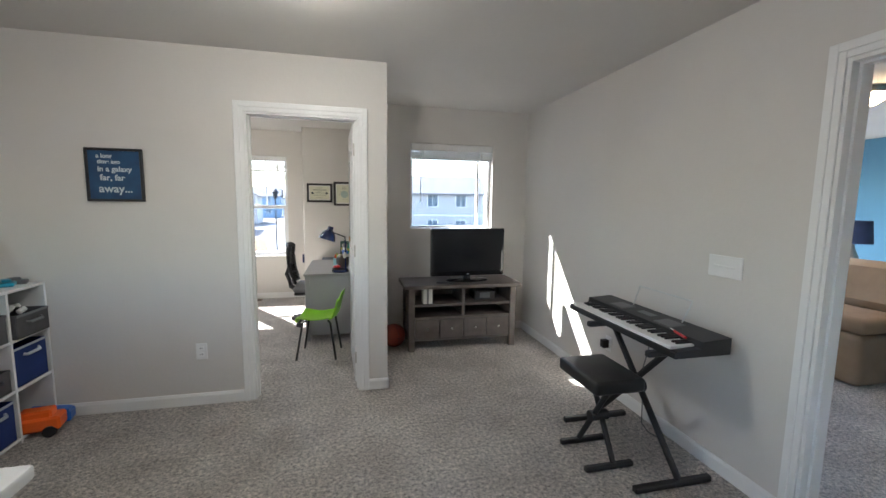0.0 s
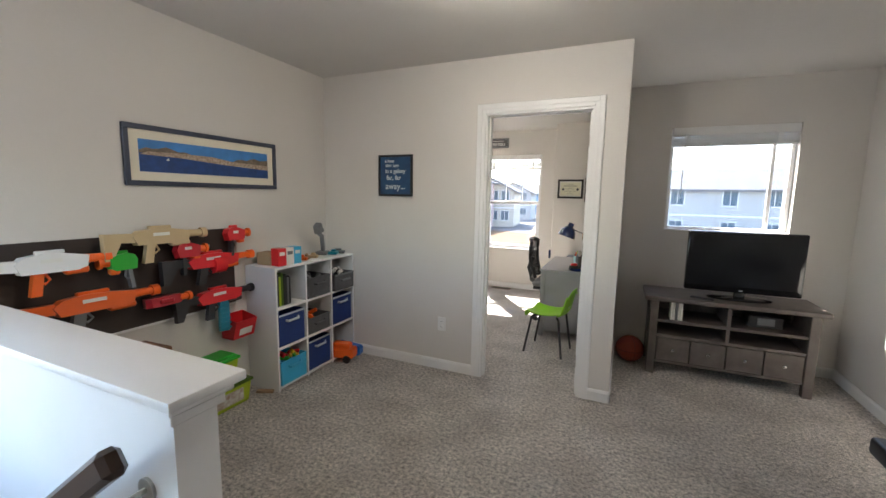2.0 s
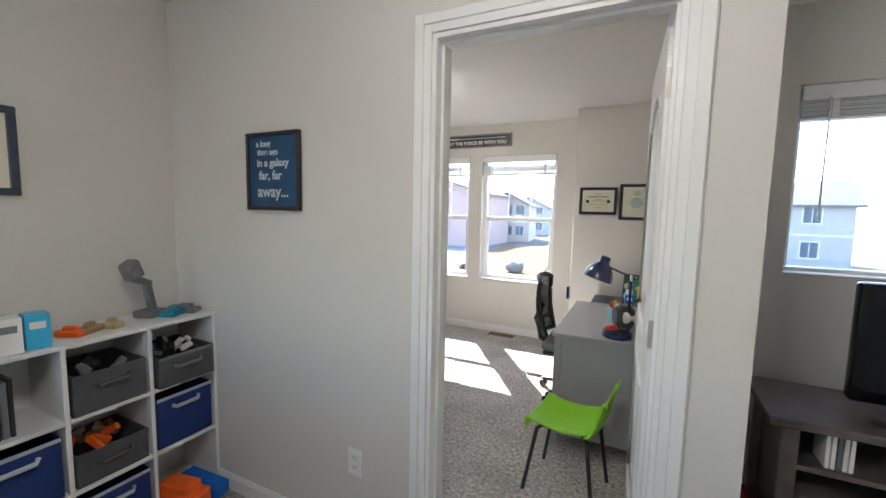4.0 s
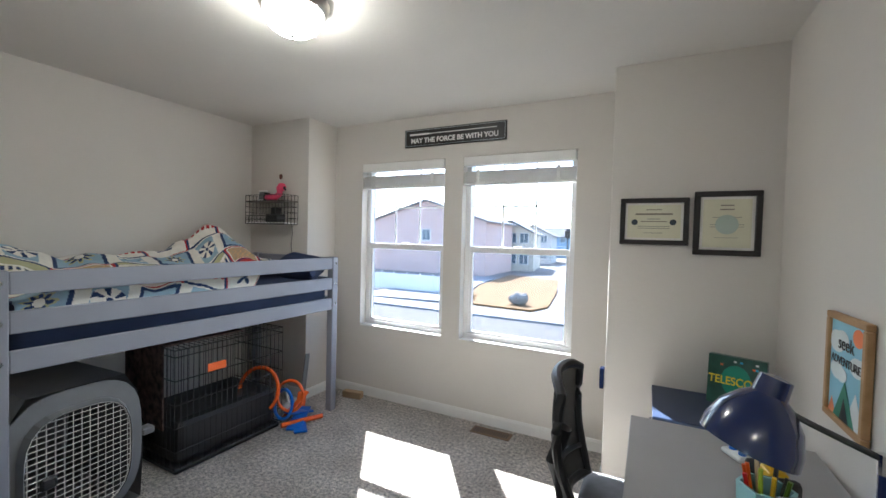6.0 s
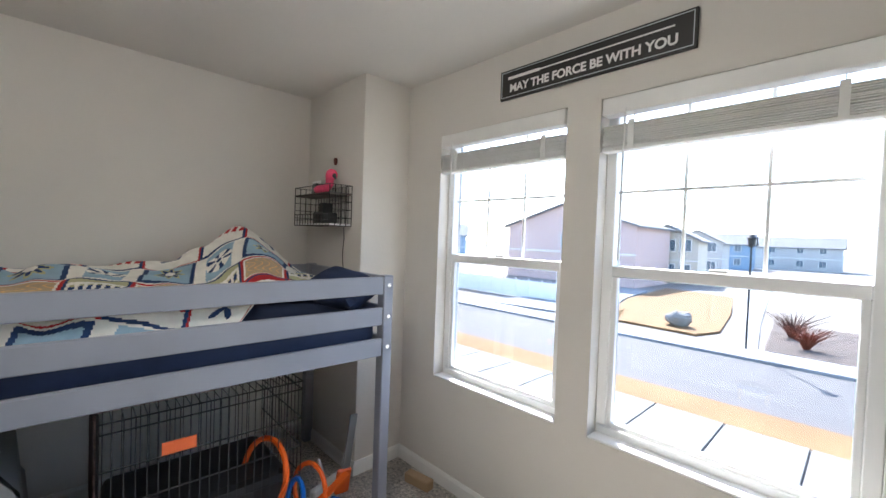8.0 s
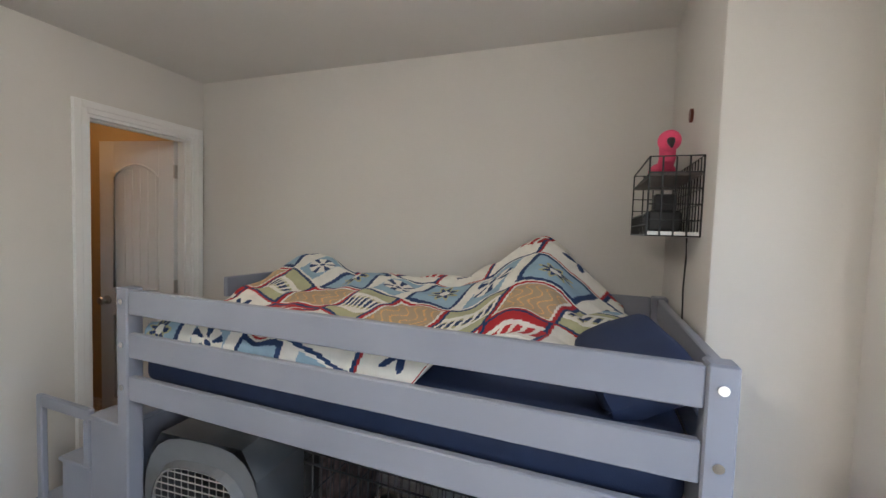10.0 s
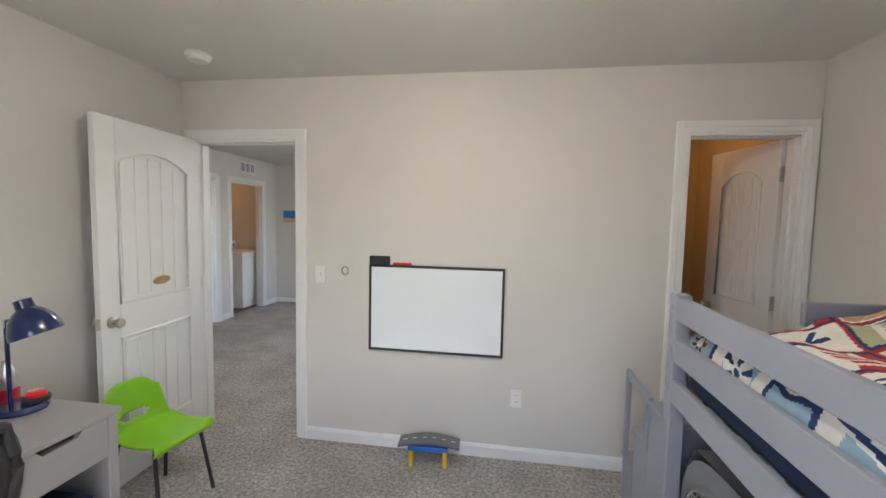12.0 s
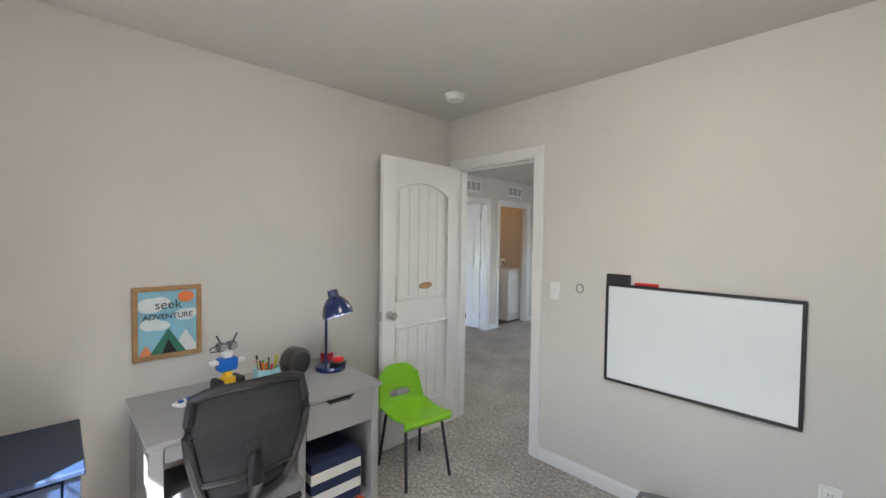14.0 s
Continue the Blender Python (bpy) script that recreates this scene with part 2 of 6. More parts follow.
def lettering(name, body, size, material, parent, m, spacing=1.0, bold=0.0):
    cu = bpy.data.curves.new(name, "FONT")
    cu.body, cu.size, cu.extrude, cu.align_x, cu.align_y = body, size, 0.0006, "CENTER", "CENTER"
    cu.space_character, cu.offset = spacing, bold
    tmp = bpy.data.objects.new(name, cu)
    me = bpy.data.meshes.new_from_object(tmp)
    bpy.data.objects.remove(tmp)
    me.materials.clear()
    me.materials.append(material)
    ob = new(name, me)
    ob.parent = parent
    ob.matrix_basis = m
    return ob


def wall(name, axis, a0, a1, c0, c1, z0, z1, material, holes=()):
    """A wall along an axis from a0 to a1, between c0 and c1 across it, with holes (b0, b1, low, high)."""
    m = Mesh()
    def put(b0, b1, l, h):
        if b1 - b0 > 1e-4 and h - l > 1e-4:
            m.box(*((b0, c0, l, b1, c1, h) if axis == "x" else (c0, b0, l, c1, b1, h)))
    pos = a0
    for b0, b1, l, h in sorted(holes):
        put(pos, b0, z0, z1)
        put(b0, b1, z0, l)
        put(b0, b1, h, z1)
        pos = b1
    put(pos, a1, z0, z1)
    bmesh.ops.remove_doubles(m.bm, verts=m.bm.verts, dist=1e-5)
    return m.done(name, material, kind="structure")


# ---- structure ----
H = 2.43
DW0, DW1 = 3.265, 3.38            # door wall: hall face, bedroom face
XK = 2.285                        # keyboard wall
DOOR = (-0.345, 0.41, 0.0, 2.035)
CLOSET = (-3.335, -2.735, 0.0, 2.05)
WZ0, WZ1 = 0.622, 2.074
WL, WR = (-2.385, -1.556), (-1.398, -0.534)
WA = (0.97, 1.88, 1.158, 2.06)
BLUEDOOR = (0.755, 1.515, 0.0, 2.035)
LAUDOOR = (-0.35, 0.45, 0.0, 2.035)
wall("wall_door", "x", -3.53, 0.615, DW0, DW1, 0, H, WALL, [DOOR, CLOSET])
wall("wall_bedroom_east", "y", DW1, 6.53, 0.505, 0.615, 0, H, WALL)
wall("wall_bedroom_west", "y", DW1, 6.53, -3.53, -3.415, 0, H, WALL)
wall("wall_window", "x", -3.53, 0.615, 6.53, 6.705, -0.3, H + 0.3, WALL, [(*WL, WZ0, WZ1), (*WR, WZ0, WZ1)])
Mesh().box(-0.278, 6.125, -0.05, 0.55, 6.58, H + 0.05, 0.012, seg=2).done("wall_column_east", WALL, kind="structure", smooth=True)
Mesh().box(-3.46, 6.185, -0.05, -2.694, 6.58, H + 0.05, 0.012, seg=2).done("wall_column_west", WALL, kind="structure", smooth=True)
wall("wall_alcove", "x", 0.615, 2.4, 4.51, 4.69, -0.3, H + 0.3, WALL, [WA])
wall("wall_keyboard", "y", -0.75, 4.51, XK, XK + 0.115, 0, H, WALL, [BLUEDOOR, LAUDOOR])
# the hole is an unseen opening, added to bring daylight into the hall
wall("wall_hall_west", "y", -0.35, DW0, -1.965, -1.85, -2.7, H, WALL, [(-0.25, 0.5, 0.7, 2.05)])
wall("wall_hall_south", "x", -0.2, 6.0, -0.865, -0.75, 0, H, WALL)
# likewise an added opening out of view, for light in the stairwell
wall("wall_stair_south", "x", -1.965, -0.2, -0.46, -0.35, -2.7, H, WALL, [(-1.35, -0.6, 0.7, 1.7)])
wall("wall_stair_end", "y", -0.75, -0.46, -0.315, -0.2, 0, H, WALL)
Mesh().box(-3.6, -0.9, H, 0.615, 6.705, H + 0.12).box(0.615, -0.9, H, 2.4, 4.69, H + 0.12).done("ceiling", CEIL, kind="structure")
# floors: the hall is cut open over the stairs
fm = Mesh()
fm.box(-3.53, 3.3225, -0.25, 0.56, 6.53, 0)
fm.box(-3.53, 0.9, -0.25, 2.4, 3.3225, 0)
fm.box(0.56, 3.3225, -0.25, 2.4, 4.51, 0)
fm.box(-0.26, -0.75, -0.25, 2.4, 0.9, 0)
fm.done("floor", CARPET, kind="structure")
for i in range(9):
    Mesh().box(-0.26 - 0.25 * (i + 1) if i < 6 else -1.85, -0.35, -0.19 * (i + 1) - 0.19, -0.26 - 0.25 * i if i < 6 else -1.75, 0.80, -0.19 * (i + 1)).done("stair_step", CARPET, kind="structure") if i < 6 else None
Mesh().box(-1.85, -0.35, -2.7, -0.26, 0.80, -2.6).done("floor_stairwell", CARPET, kind="structure")
# closet behind the bedroom's second door
wall("wall_closet_east", "y", 1.7, DW0, -2.4, -2.3, 0, H, TAN)
wall("wall_closet_west", "y", 1.7, DW0, -3.63, -3.53, 0, H, TAN)
wall("wall_closet_south", "x", -3.63, -2.3, 1.6, 1.7, 0, H, TAN)
# laundry room
wall("wall_laundry_east", "y", -0.75, 0.65, 4.0, 4.1, 0, H, TAN)
wall("wall_laundry_north", "x", 2.4, 4.0, 0.55, 0.65, 0, H, TAN)
Mesh().box(2.4, -0.75, -0.25, 4.0, 0.55, 0).done("floor_laundry", DARKWOOD, kind="structure")
# blue bedroom
wall("wall_blue_east", "y", 0.65, 5.4, 7.6, 7.7, 0, H, BLUE)
# wide opening added out of view so that sun and sky light this room
wall("wall_blue_north", "x", 2.3, 7.7, 5.4, 5.5, 0, H, BLUE, [(3.6, 6.6, 0.6, 2.08)])
wall("wall_blue_west", "y", 4.69, 5.4, 2.3, 2.4, 0, H, BLUE)
wall("wall_blue_south", "x", 4.1, 7.7, 0.55, 0.65, 0, H, BLUE)
Mesh().box(2.4, 0.65, -0.25, 7.6, 5.4, 0).done("floor_blue_room", CARPET, kind="structure")
Mesh().box(2.4, -0.9, H, 7.8, 5.5, H + 0.12).done("ceiling_side_rooms", CEIL, kind="structure")


def baseboard(x0, y0, x1, y1, nx, ny, h=0.083):
    """A board from point to point whose face looks along (nx, ny)."""
    m = Mesh()
    L = math.hypot(x1 - x0, y1 - y0)
    m.poly([(0, 0), (0.013, 0), (0.013, h - 0.018), (0.009, h - 0.008), (0.006, h), (0, h)], 0, L, "y")
    ang = math.degrees(math.atan2(ny, nx))
    d = Vector((x1 - x0, y1 - y0)).normalized()
    up = Vector((-ny, nx))
    sx, sy = (x0, y0) if d.dot(up) > 0 else (x1, y1)
    return m.done("baseboard", TRIM, kind="structure", at=pose(sx, sy, 0.001, 0, 0, ang))


for b in [(-1.85, DW0, -0.41, DW0, 0, -1), (0.475, DW0, 0.628, DW0, 0, -1), (0.615, DW0 - 0.013, 0.615, 4.51, 1, 0), (0.615, 4.51, XK, 4.51, 0, -1),
          (XK, 1.565, XK, 4.51, -1, 0), (XK, 0.515, XK, 0.675, -1, 0), (XK, -0.75, XK, -0.415, -1, 0), (-0.2, -0.75, XK, -0.75, 0, 1), (-1.85, 0.96, -1.85, DW0, 1, 0),
          (-2.67, DW1, -0.41, DW1, 0, 1), (0.505, DW1, 0.505, 6.125, -1, 0), (-0.278, 6.125, 0.505, 6.125, 0, -1), (-0.278, 6.112, -0.278, 6.53, -1, 0),
          (-2.694, 6.53, -0.278, 6.53, 0, -1), (-2.694, 6.185, -2.694, 6.53, 1, 0), (-3.415, 6.185, -2.681, 6.185, 0, -1), (-3.415, DW1, -3.415, 6.185, 1, 0)]:
    baseboard(*b)


def casing(name, axis, b0, b1, top, c, side, w=0.066):
    """A mitred door casing round an opening on the face c of a wall; side is the way it faces."""
    m = Mesh()
    def prof(lo, hi, d):
        return sorted((c, c + side * d))
    for d, i, o in ((0.012, 0.0, w), (0.018, w * 0.42, w - 0.004)):
        y0, y1 = prof(0, 0, d)
        for (p0, p1, l, h) in ((b0 - o, b0 - i, 0, top + o), (b1 + i, b1 + o, 0, top + o), (b0 - i, b1 + i, top + i, top + o)):
            m.box(*((p0, y0, l, p1, y1, h) if axis == "x" else (y0, p0, l, y1, p1, h)), 0.002)
    return m.done(name, TRIM, kind="structure")


def jamb(axis, b0, b1, top, c0, c1):
    m = Mesh()
    t = 0.016
    for (p0, p1, l, h) in ((b0 - 0.001, b0 + t, 0, top), (b1 - t, b1 + 0.001, 0, top), (b0 + t, b1 - t, top - t, top + 0.001)):
        m.box(*((p0, c0 - 0.002, l, p1, c1 + 0.002, h) if axis == "x" else (c0 - 0.002, p0, l, c1 + 0.002, p1, h)))
    s = (c0 + c1) / 2
    for (p0, p1, l, h) in ((b0 + t, b0 + t + 0.011, 0, top - t), (b1 - t - 0.011, b1 - t, 0, top - t), (b0 + t + 0.011, b1 - t - 0.011, top - t - 0.011, top - t)):
        m.box(*((p0, s - 0.02, l, p1, s + 0.014, h) if axis == "x" else (s - 0.02, p0, l, s + 0.014, p1, h)))
    return m.done("door_jamb", TRIM, kind="structure")


for ax, (b0, b1, _, top), c0, c1 in (("x", DOOR, DW0, DW1), ("x", CLOSET, DW0, DW1), ("y", BLUEDOOR, XK, XK + 0.115), ("y", LAUDOOR, XK, XK + 0.115)):
    jamb(ax, b0, b1, top, c0, c1)
    casing("door_casing", ax, b0, b1, top, c0, -1)
    casing("door_casing", ax, b0, b1, top, c1, 1)


def window(name, x0, x1, z0, z1, y, label, sashes=True):
    """A vinyl window set back in its opening, with muntins in the upper sash."""
    w = tagged(new(name), label, "window", kind="structure")
    w.matrix_world = pose(0, y, 0)
    m = Mesh()
    f = 0.045 if sashes else 0.032
    for a in ((x0, z0, x1, z0 + f), (x0, z1 - f, x1, z1), (x0, z0 + f, x0 + f, z1 - f), (x1 - f, z0 + f, x1, z1 - f)):
        m.box(a[0], 0.075, a[1], a[2], 0.15, a[3], 0.004)
    zm = (z0 + z1) / 2 + 0.0
    if sashes:
        m.box(x0 + f, 0.07, zm - 0.025, x1 - f, 0.12, zm + 0.022, 0.004)
        for a in ((x0 + f, z0 + f, x0 + f + 0.022, zm - 0.025), (x1 - f - 0.022, z0 + f, x1 - f, zm - 0.025), (x0 + f + 0.022, z0 + f, x1 - f - 0.022, z0 + f + 0.022)):
            m.box(a[0], 0.08, a[1], a[2], 0.115, a[3], 0.003)
    else:
        xm = x0 + (x1 - x0) * 0.83
        m.box(xm, 0.09, z0 + f, xm + 0.028, 0.12, z1 - f, 0.003)
    m.done("frame", VINYL, w, smooth=True)
    if sashes:
        g = Mesh()
        for k in (1, 2):
            xx = x0 + f + (x1 - x0 - 2 * f) * k / 3
            g.box(xx - 0.006, 0.108, zm + 0.02, xx + 0.006, 0.118, z1 - f, 0.002)
        zz = (zm + z1 - f) / 2 + 0.0
        g.box(x0 + f, 0.106, zz - 0.006, x1 - f, 0.1075, zz + 0.006)
        g.done("muntin", VINYL, w)
        lk = Mesh()
        lk.box((x0 + x1) / 2 - 0.03, 0.068, zm + 0.022, (x0 + x1) / 2 + 0.03, 0.1, zm + 0.036, 0.004)
        lk.done("sash_lock", VINYL, w)
        spans = [(x0 + f, zm, x1 - f, z1 - f, 0.125), (x0 + f, z0 + f, x1 - f, zm, 0.1)]
    else:
        spans = [(x0 + f, z0 + f, x1 - f, z1 - f, 0.12)]
    for a in spans:
        p = Mesh().box(a[0], a[4], a[1], a[2], a[4] + 0.004, a[3]).done("pane", GLASS, w)
        p.visible_shadow = False
    s = Mesh().box(x0 + 0.001, 0.0, z0, x1 - 0.001, 0.08, z0 + 0.012, 0.004).done("sill", TRIM, w)
    return w


window("window_1", *WL, WZ0, WZ1, 6.53, "white vinyl double-hung window with grid in upper sash")
window("window_2", *WR, WZ0, WZ1, 6.53, "white vinyl double-hung window with grid in upper sash")
window("window_3", *WA, 4.51, "white vinyl sliding window above the television", sashes=False)


def blind(x0, x1, y, top, drop, tilt=0.0):
    e = thing("window_blind", "white faux-wood blind raised to the window's head", "blind", (x0 + x1) / 2, y, top - drop, group="raised window blinds")
    w = (x1 - x0) / 2 - 0.008
    Mesh().box(-w, -0.012, drop - 0.075, w, 0.05, drop - 0.004, 0.004).done("valance", SLAT, e)
    n = 12
    z = 0.0
    Mesh().box(-w, 0.0, 0, w, 0.048, 0.016, 0.003).done("bottom_rail", SLAT, e)
    for i in range(n):
        zz = 0.018 + i * 0.0078
        Mesh().rbox((random.uniform(-0.004, 0.004), 0.024 + random.uniform(-0.002, 0.002), zz + 0.0025), (2 * w - 0.006, 0.048, 0.0035), (random.uniform(-3, 3), random.uniform(-0.15, 0.15), 0)).done("slat", SLAT, e)
    c = Mesh()
    for xx in (-w * 0.72, w * 0.72):
        Mesh().cyl((xx, 0.026, 0.01), (xx, 0.026, drop - 0.02), 0.0016, n=6).done("ladder_cord", SLAT, e)
        Mesh().box(xx - 0.012, -0.0035, 0.004, xx + 0.012, -0.0005, 0.12).done("ladder_tape", SLAT, e)
    c.tube([(-w + 0.1, -0.016, drop - 0.06), (-w + 0.1, -0.02, 0.02), (-w + 0.098, -0.02, -0.45)], 0.004, 6)
    c.done("wand", SLAT, e)


blind(*WL, 6.532, WZ1, 0.225)
blind(*WR, 6.532, WZ1, 0.225)
blind(WA[0], WA[1], 4.512, WA[3], 0.165)


def arch(x0, x1, z, rise, n=12):
    return [(x0 + (x1 - x0) * i / n, z + rise * math.sin(math.pi * i / n) ** 0.8) for i in range(n + 1)]


def door_leaf(name, w, h, label, m4, knob=True):
    """A two-panel door with an arched upper panel and boarded fields, hinged at its local x = 0."""
    d = tagged(new(name), label, "door", kind="structure")
    d.matrix_world = m4
    s = 0.115
    t = 0.0175
    m = Mesh().box(0, -t + 0.012, 0, w, t - 0.012, h)
    zl0, zl1, zu = 0.24, 0.83, 1.02
    for sy in (-1, 1):
        a, b = sorted((sy * (t - 0.012), sy * t))
        m.box(0, a, 0, s, b, h, 0.0015)
        m.box(w - s, a, 0, w, b, h, 0.0015)
        m.box(s, a, 0, w - s, b, zl0, 0.0015)
        m.box(s, a, zl1, w - s, b, zu, 0.0015)
        top = arch(s, w - s, h - 0.24, 0.085)
        m.poly([(s, h)] + top + [(w - s, h)], a, b, "y")
    m.done("slab", TRIM, d)
    p = Mesh()
    for sy in (-1, 1):
        a, b = sorted((sy * (t - 0.0125), sy * (t - 0.006)))
        n = 5
        pw = (w - 2 * s - 0.05) / n
        for i in range(n):
            x = s + 0.025 + i * pw
            p.box(x + 0.005, a, zl0 + 0.025, x + pw - 0.005, b, zl1 - 0.025, 0.0015)
            zt = h - 0.24 + 0.085 * math.sin(math.pi * (x + pw / 2 - s) / (w - 2 * s)) ** 0.8 - 0.03
            p.box(x + 0.005, a, zu + 0.025, x + pw - 0.005, b, zt, 0.0015)
    p.done("panel_board", TRIM, d)
    for sy in (-1, 1):
        y = sy * (t - 0.001)
        bead = [(s, y, zu), (w - s, y, zu)] + [(x, y, z) for x, z in reversed(arch(s, w - s, h - 0.24, 0.085))] + [(s, y, zu)]
        Mesh().tube(bead, 0.008, 6).done("upper_moulding", TRIM, d, smooth=True)
        Mesh().tube([(s, y, zl0), (w - s, y, zl0), (w - s, y, zl1), (s, y, zl1), (s, y, zl0)], 0.008, 6).done("lower_moulding", TRIM, d, smooth=True)
    if knob:
        k = Mesh()
        for sy in (-1, 1):
            q = pose(w - 0.06, sy * t, 0.93, -90 * sy)
            k.lathe([(0.031, 0), (0.031, 0.006), (0.013, 0.012), (0.012, 0.03), (0.024, 0.038), (0.028, 0.05), (0.022, 0.06), (0.0, 0.063)], 16, q)
        k.box(w - 0.001, -0.012, 0.9, w + 0.002, 0.012, 0.96)
        k.done("knob", NICKEL, d, "brushed nickel door knob", smooth=True)
    hg = Mesh()
    for z in (0.2, 1.05, h - 0.2):
        hg.cyl((-0.006, -t - 0.004, z - 0.045), (-0.006, -t - 0.004, z + 0.045), 0.006, n=8)
        hg.box(-0.003, -t - 0.001, z - 0.045, 0.0005, t, z + 0.045)
    hg.done("hinge", NICKEL, d)
    return d


door_leaf("door_1", 0.745, 2.015, "open white two-panel interior door with arched boarded panel", pose(0.388, 3.395, 0.012, 0, 0, 92.5))
door_leaf("door_2", 0.585, 2.02, "open white closet door with arched boarded panel", pose(-3.315, 3.25, 0.012, 0, 0, -80))
door_leaf("door_3", 0.74, 2.015, "open white bedroom door beside the hall", pose(XK + 0.13, 0.765, 0.012, 0, 0, 4))


# ---- lamps ----
def ceiling_lamp(x, y, label, glass, z=H):
    e = thing("ceiling_lamp", label, "ceiling lamp", x, y, z)
    Mesh().lathe([(0.0, -0.001), (0.145, -0.001), (0.15, -0.012), (0.142, -0.03), (0.136, -0.045), (0.128, -0.05)], 32).done("base_ring", NICKEL, e, smooth=True)
    Mesh().lathe([(0.125, -0.05), (0.122, -0.075), (0.105, -0.105), (0.075, -0.128), (0.04, -0.14), (0.0, -0.143)], 32).done("glass_bowl", glass, e, "lit frosted glass bowl", smooth=True)
    Mesh().lathe([(0.0, -0.14), (0.012, -0.144), (0.014, -0.152), (0.006, -0.158), (0.005, -0.168), (0.0, -0.17)], 12).done("finial", NICKEL, e, smooth=True)
    return e


ceiling_lamp(-1.47, 4.88, "lit flush ceiling lamp with frosted bowl and nickel ring", DOMEGLASS)
ceiling_lamp(0.12, 2.06, "lit flush ceiling lamp with frosted bowl and nickel ring", DOMEGLASS)
ceiling_lamp(4.55, 2.85, "lit ceiling lamp with warm glass in the blue room", WARMDOME)
ceiling_lamp(-2.95, 2.4, "warm lit ceiling lamp inside the closet", DIMDOME)
ceiling_lamp(3.3, -0.1, "warm lit ceiling lamp in the laundry room", DIMDOME)

# ---- landing: half wall, rail, pictures ----
Mesh().box(-1.85, 0.825, -0.6, -0.205, 0.925, 0.955).done("half_wall", TRIM, kind="structure")
hc = Mesh()
hc.box(-1.85, 0.785, 0.997, -0.15, 0.965, 1.022, 0.006, seg=2)
hc.box(-1.85, 0.800, 0.975, -0.172, 0.950, 0.997, 0.005)
hc.box(-1.85, 0.812, 0.945, -0.190, 0.938, 0.975, 0.003)
hc.done("half_wall_cap", TRIM, kind="structure", smooth=True)
hr = thing("handrail", "brown stained wooden stair handrail on nickel brackets", "handrail", -0.215, 0.72, 0.925)
ang = math.atan2(0.19, 0.25)
Mesh().rbox((-0.6 * math.cos(ang), 0, -0.6 * math.sin(ang)), (1.2, 0.045, 0.06), (0, -math.degrees(ang), 0), 0.012).done("rail", mat("dark_stained_wood", (0.06, 0.035, 0.025), 0.3, var=0.15, scale=10), hr)
for k in (0.12, 0.95):
    bx, bz = -k * math.cos(ang), -k * math.sin(ang)
    b = Mesh()
    b.tube([(bx, 0, bz - 0.03), (bx, 0.005, bz - 0.06), (bx, 0.05, bz - 0.09), (bx, 0.10, bz - 0.09)], 0.007, 8)
    b.cyl((bx, 0.098, bz - 0.09), (bx, 0.105, bz - 0.09), 0.028, n=16)
    b.done("bracket", NICKEL, hr, smooth=True)


def picture(name, label, w, h, m4, frame_mat, border, mat_w, mat_mat, art):
    """A frame whose picture lies in its local xz plane and looks along local -y."""
    e = thing(name, label, "picture")
    e.matrix_world = m4
    f = Mesh()
    for x0, z0, x1, z1 in ((-w / 2, -h / 2, w / 2, -h / 2 + border), (-w / 2, h / 2 - border, w / 2, h / 2), (-w / 2, -h / 2 + border, -w / 2 + border, h / 2 - border), (w / 2 - border, -h / 2 + border, w / 2, h / 2 - border)):
        f.box(x0, -0.022, z0, x1, 0, z1, 0.003)
    f.done("frame", frame_mat, e)
    if mat_w:
        Mesh().box(-w / 2 + border, -0.010, -h / 2 + border, w / 2 - border, -0.002, h / 2 - border).done("mount", mat_mat, e)
    iw, ih = w / 2 - border - mat_w, h / 2 - border - mat_w
    art(e, iw, ih)
    return e


def flat(e, name, material, x0, z0, x1, z1, y=-0.012):
    return Mesh().box(x0, y, z0, x1, y + 0.004, z1).done(name, material, e)


def shape(e, name, material, pts, y=-0.0135):
    return Mesh().poly(pts, y, y + 0.001, "y").done(name, material, e)


SKYBLUE = mat("print_sky_blue", (0.05, 0.22, 0.55), 0.6, var=0.15, scale=12)
SEABLUE = mat("print_sea_blue", (0.015, 0.055, 0.20), 0.6, var=0.2, scale=25)
TOWN = mat("print_town", (0.22, 0.13, 0.08), 0.7, scale=70, color2=(0.62, 0.48, 0.36))
HILL = mat("print_hill", (0.10, 0.08, 0.06), 0.7, scale=40, color2=(0.26, 0.18, 0.12))


def coast(e, iw, ih):
    flat(e, "print_sky", SKYBLUE, -iw, -ih, iw, ih)
    shape(e, "print_sea", SEABLUE, [(-iw, -ih), (iw, -ih), (iw, -0.3 * ih), (0.2 * iw, -0.15 * ih), (-0.5 * iw, 0.1 * ih), (-iw, 0.15 * ih)], -0.0145)
    n = 24
    hill = [(-iw + 2 * iw * i / n, ih * (0.25 + 0.33 * math.sin(i * 0.35 + 0.2) * (1 - i / n * 0.5) + 0.08 * math.sin(i * 1.9))) for i in range(n + 1)]
    hill = [(x, max(z, 0.0)) for x, z in hill]
    shape(e, "print_hill", HILL, [(-iw, 0.0)] + hill + [(iw, -0.25 * ih)], -0.0132)
    shape(e, "print_town", TOWN, [(-iw, 0.05 * ih), (-0.9 * iw, 0.25 * ih), (-0.5 * iw, 0.32 * ih), (0, 0.3 * ih), (0.3 * iw, 0.1 * ih), (iw, 0.0), (iw, -0.35 * ih), (0.2 * iw, -0.2 * ih), (-0.5 * iw, 0.02 * ih)], -0.0150)
    shape(e, "print_sail", PAPER, [(-0.68 * iw, -0.22 * ih), (-0.63 * iw, -0.22 * ih), (-0.64 * iw, -0.05 * ih)], -0.016)


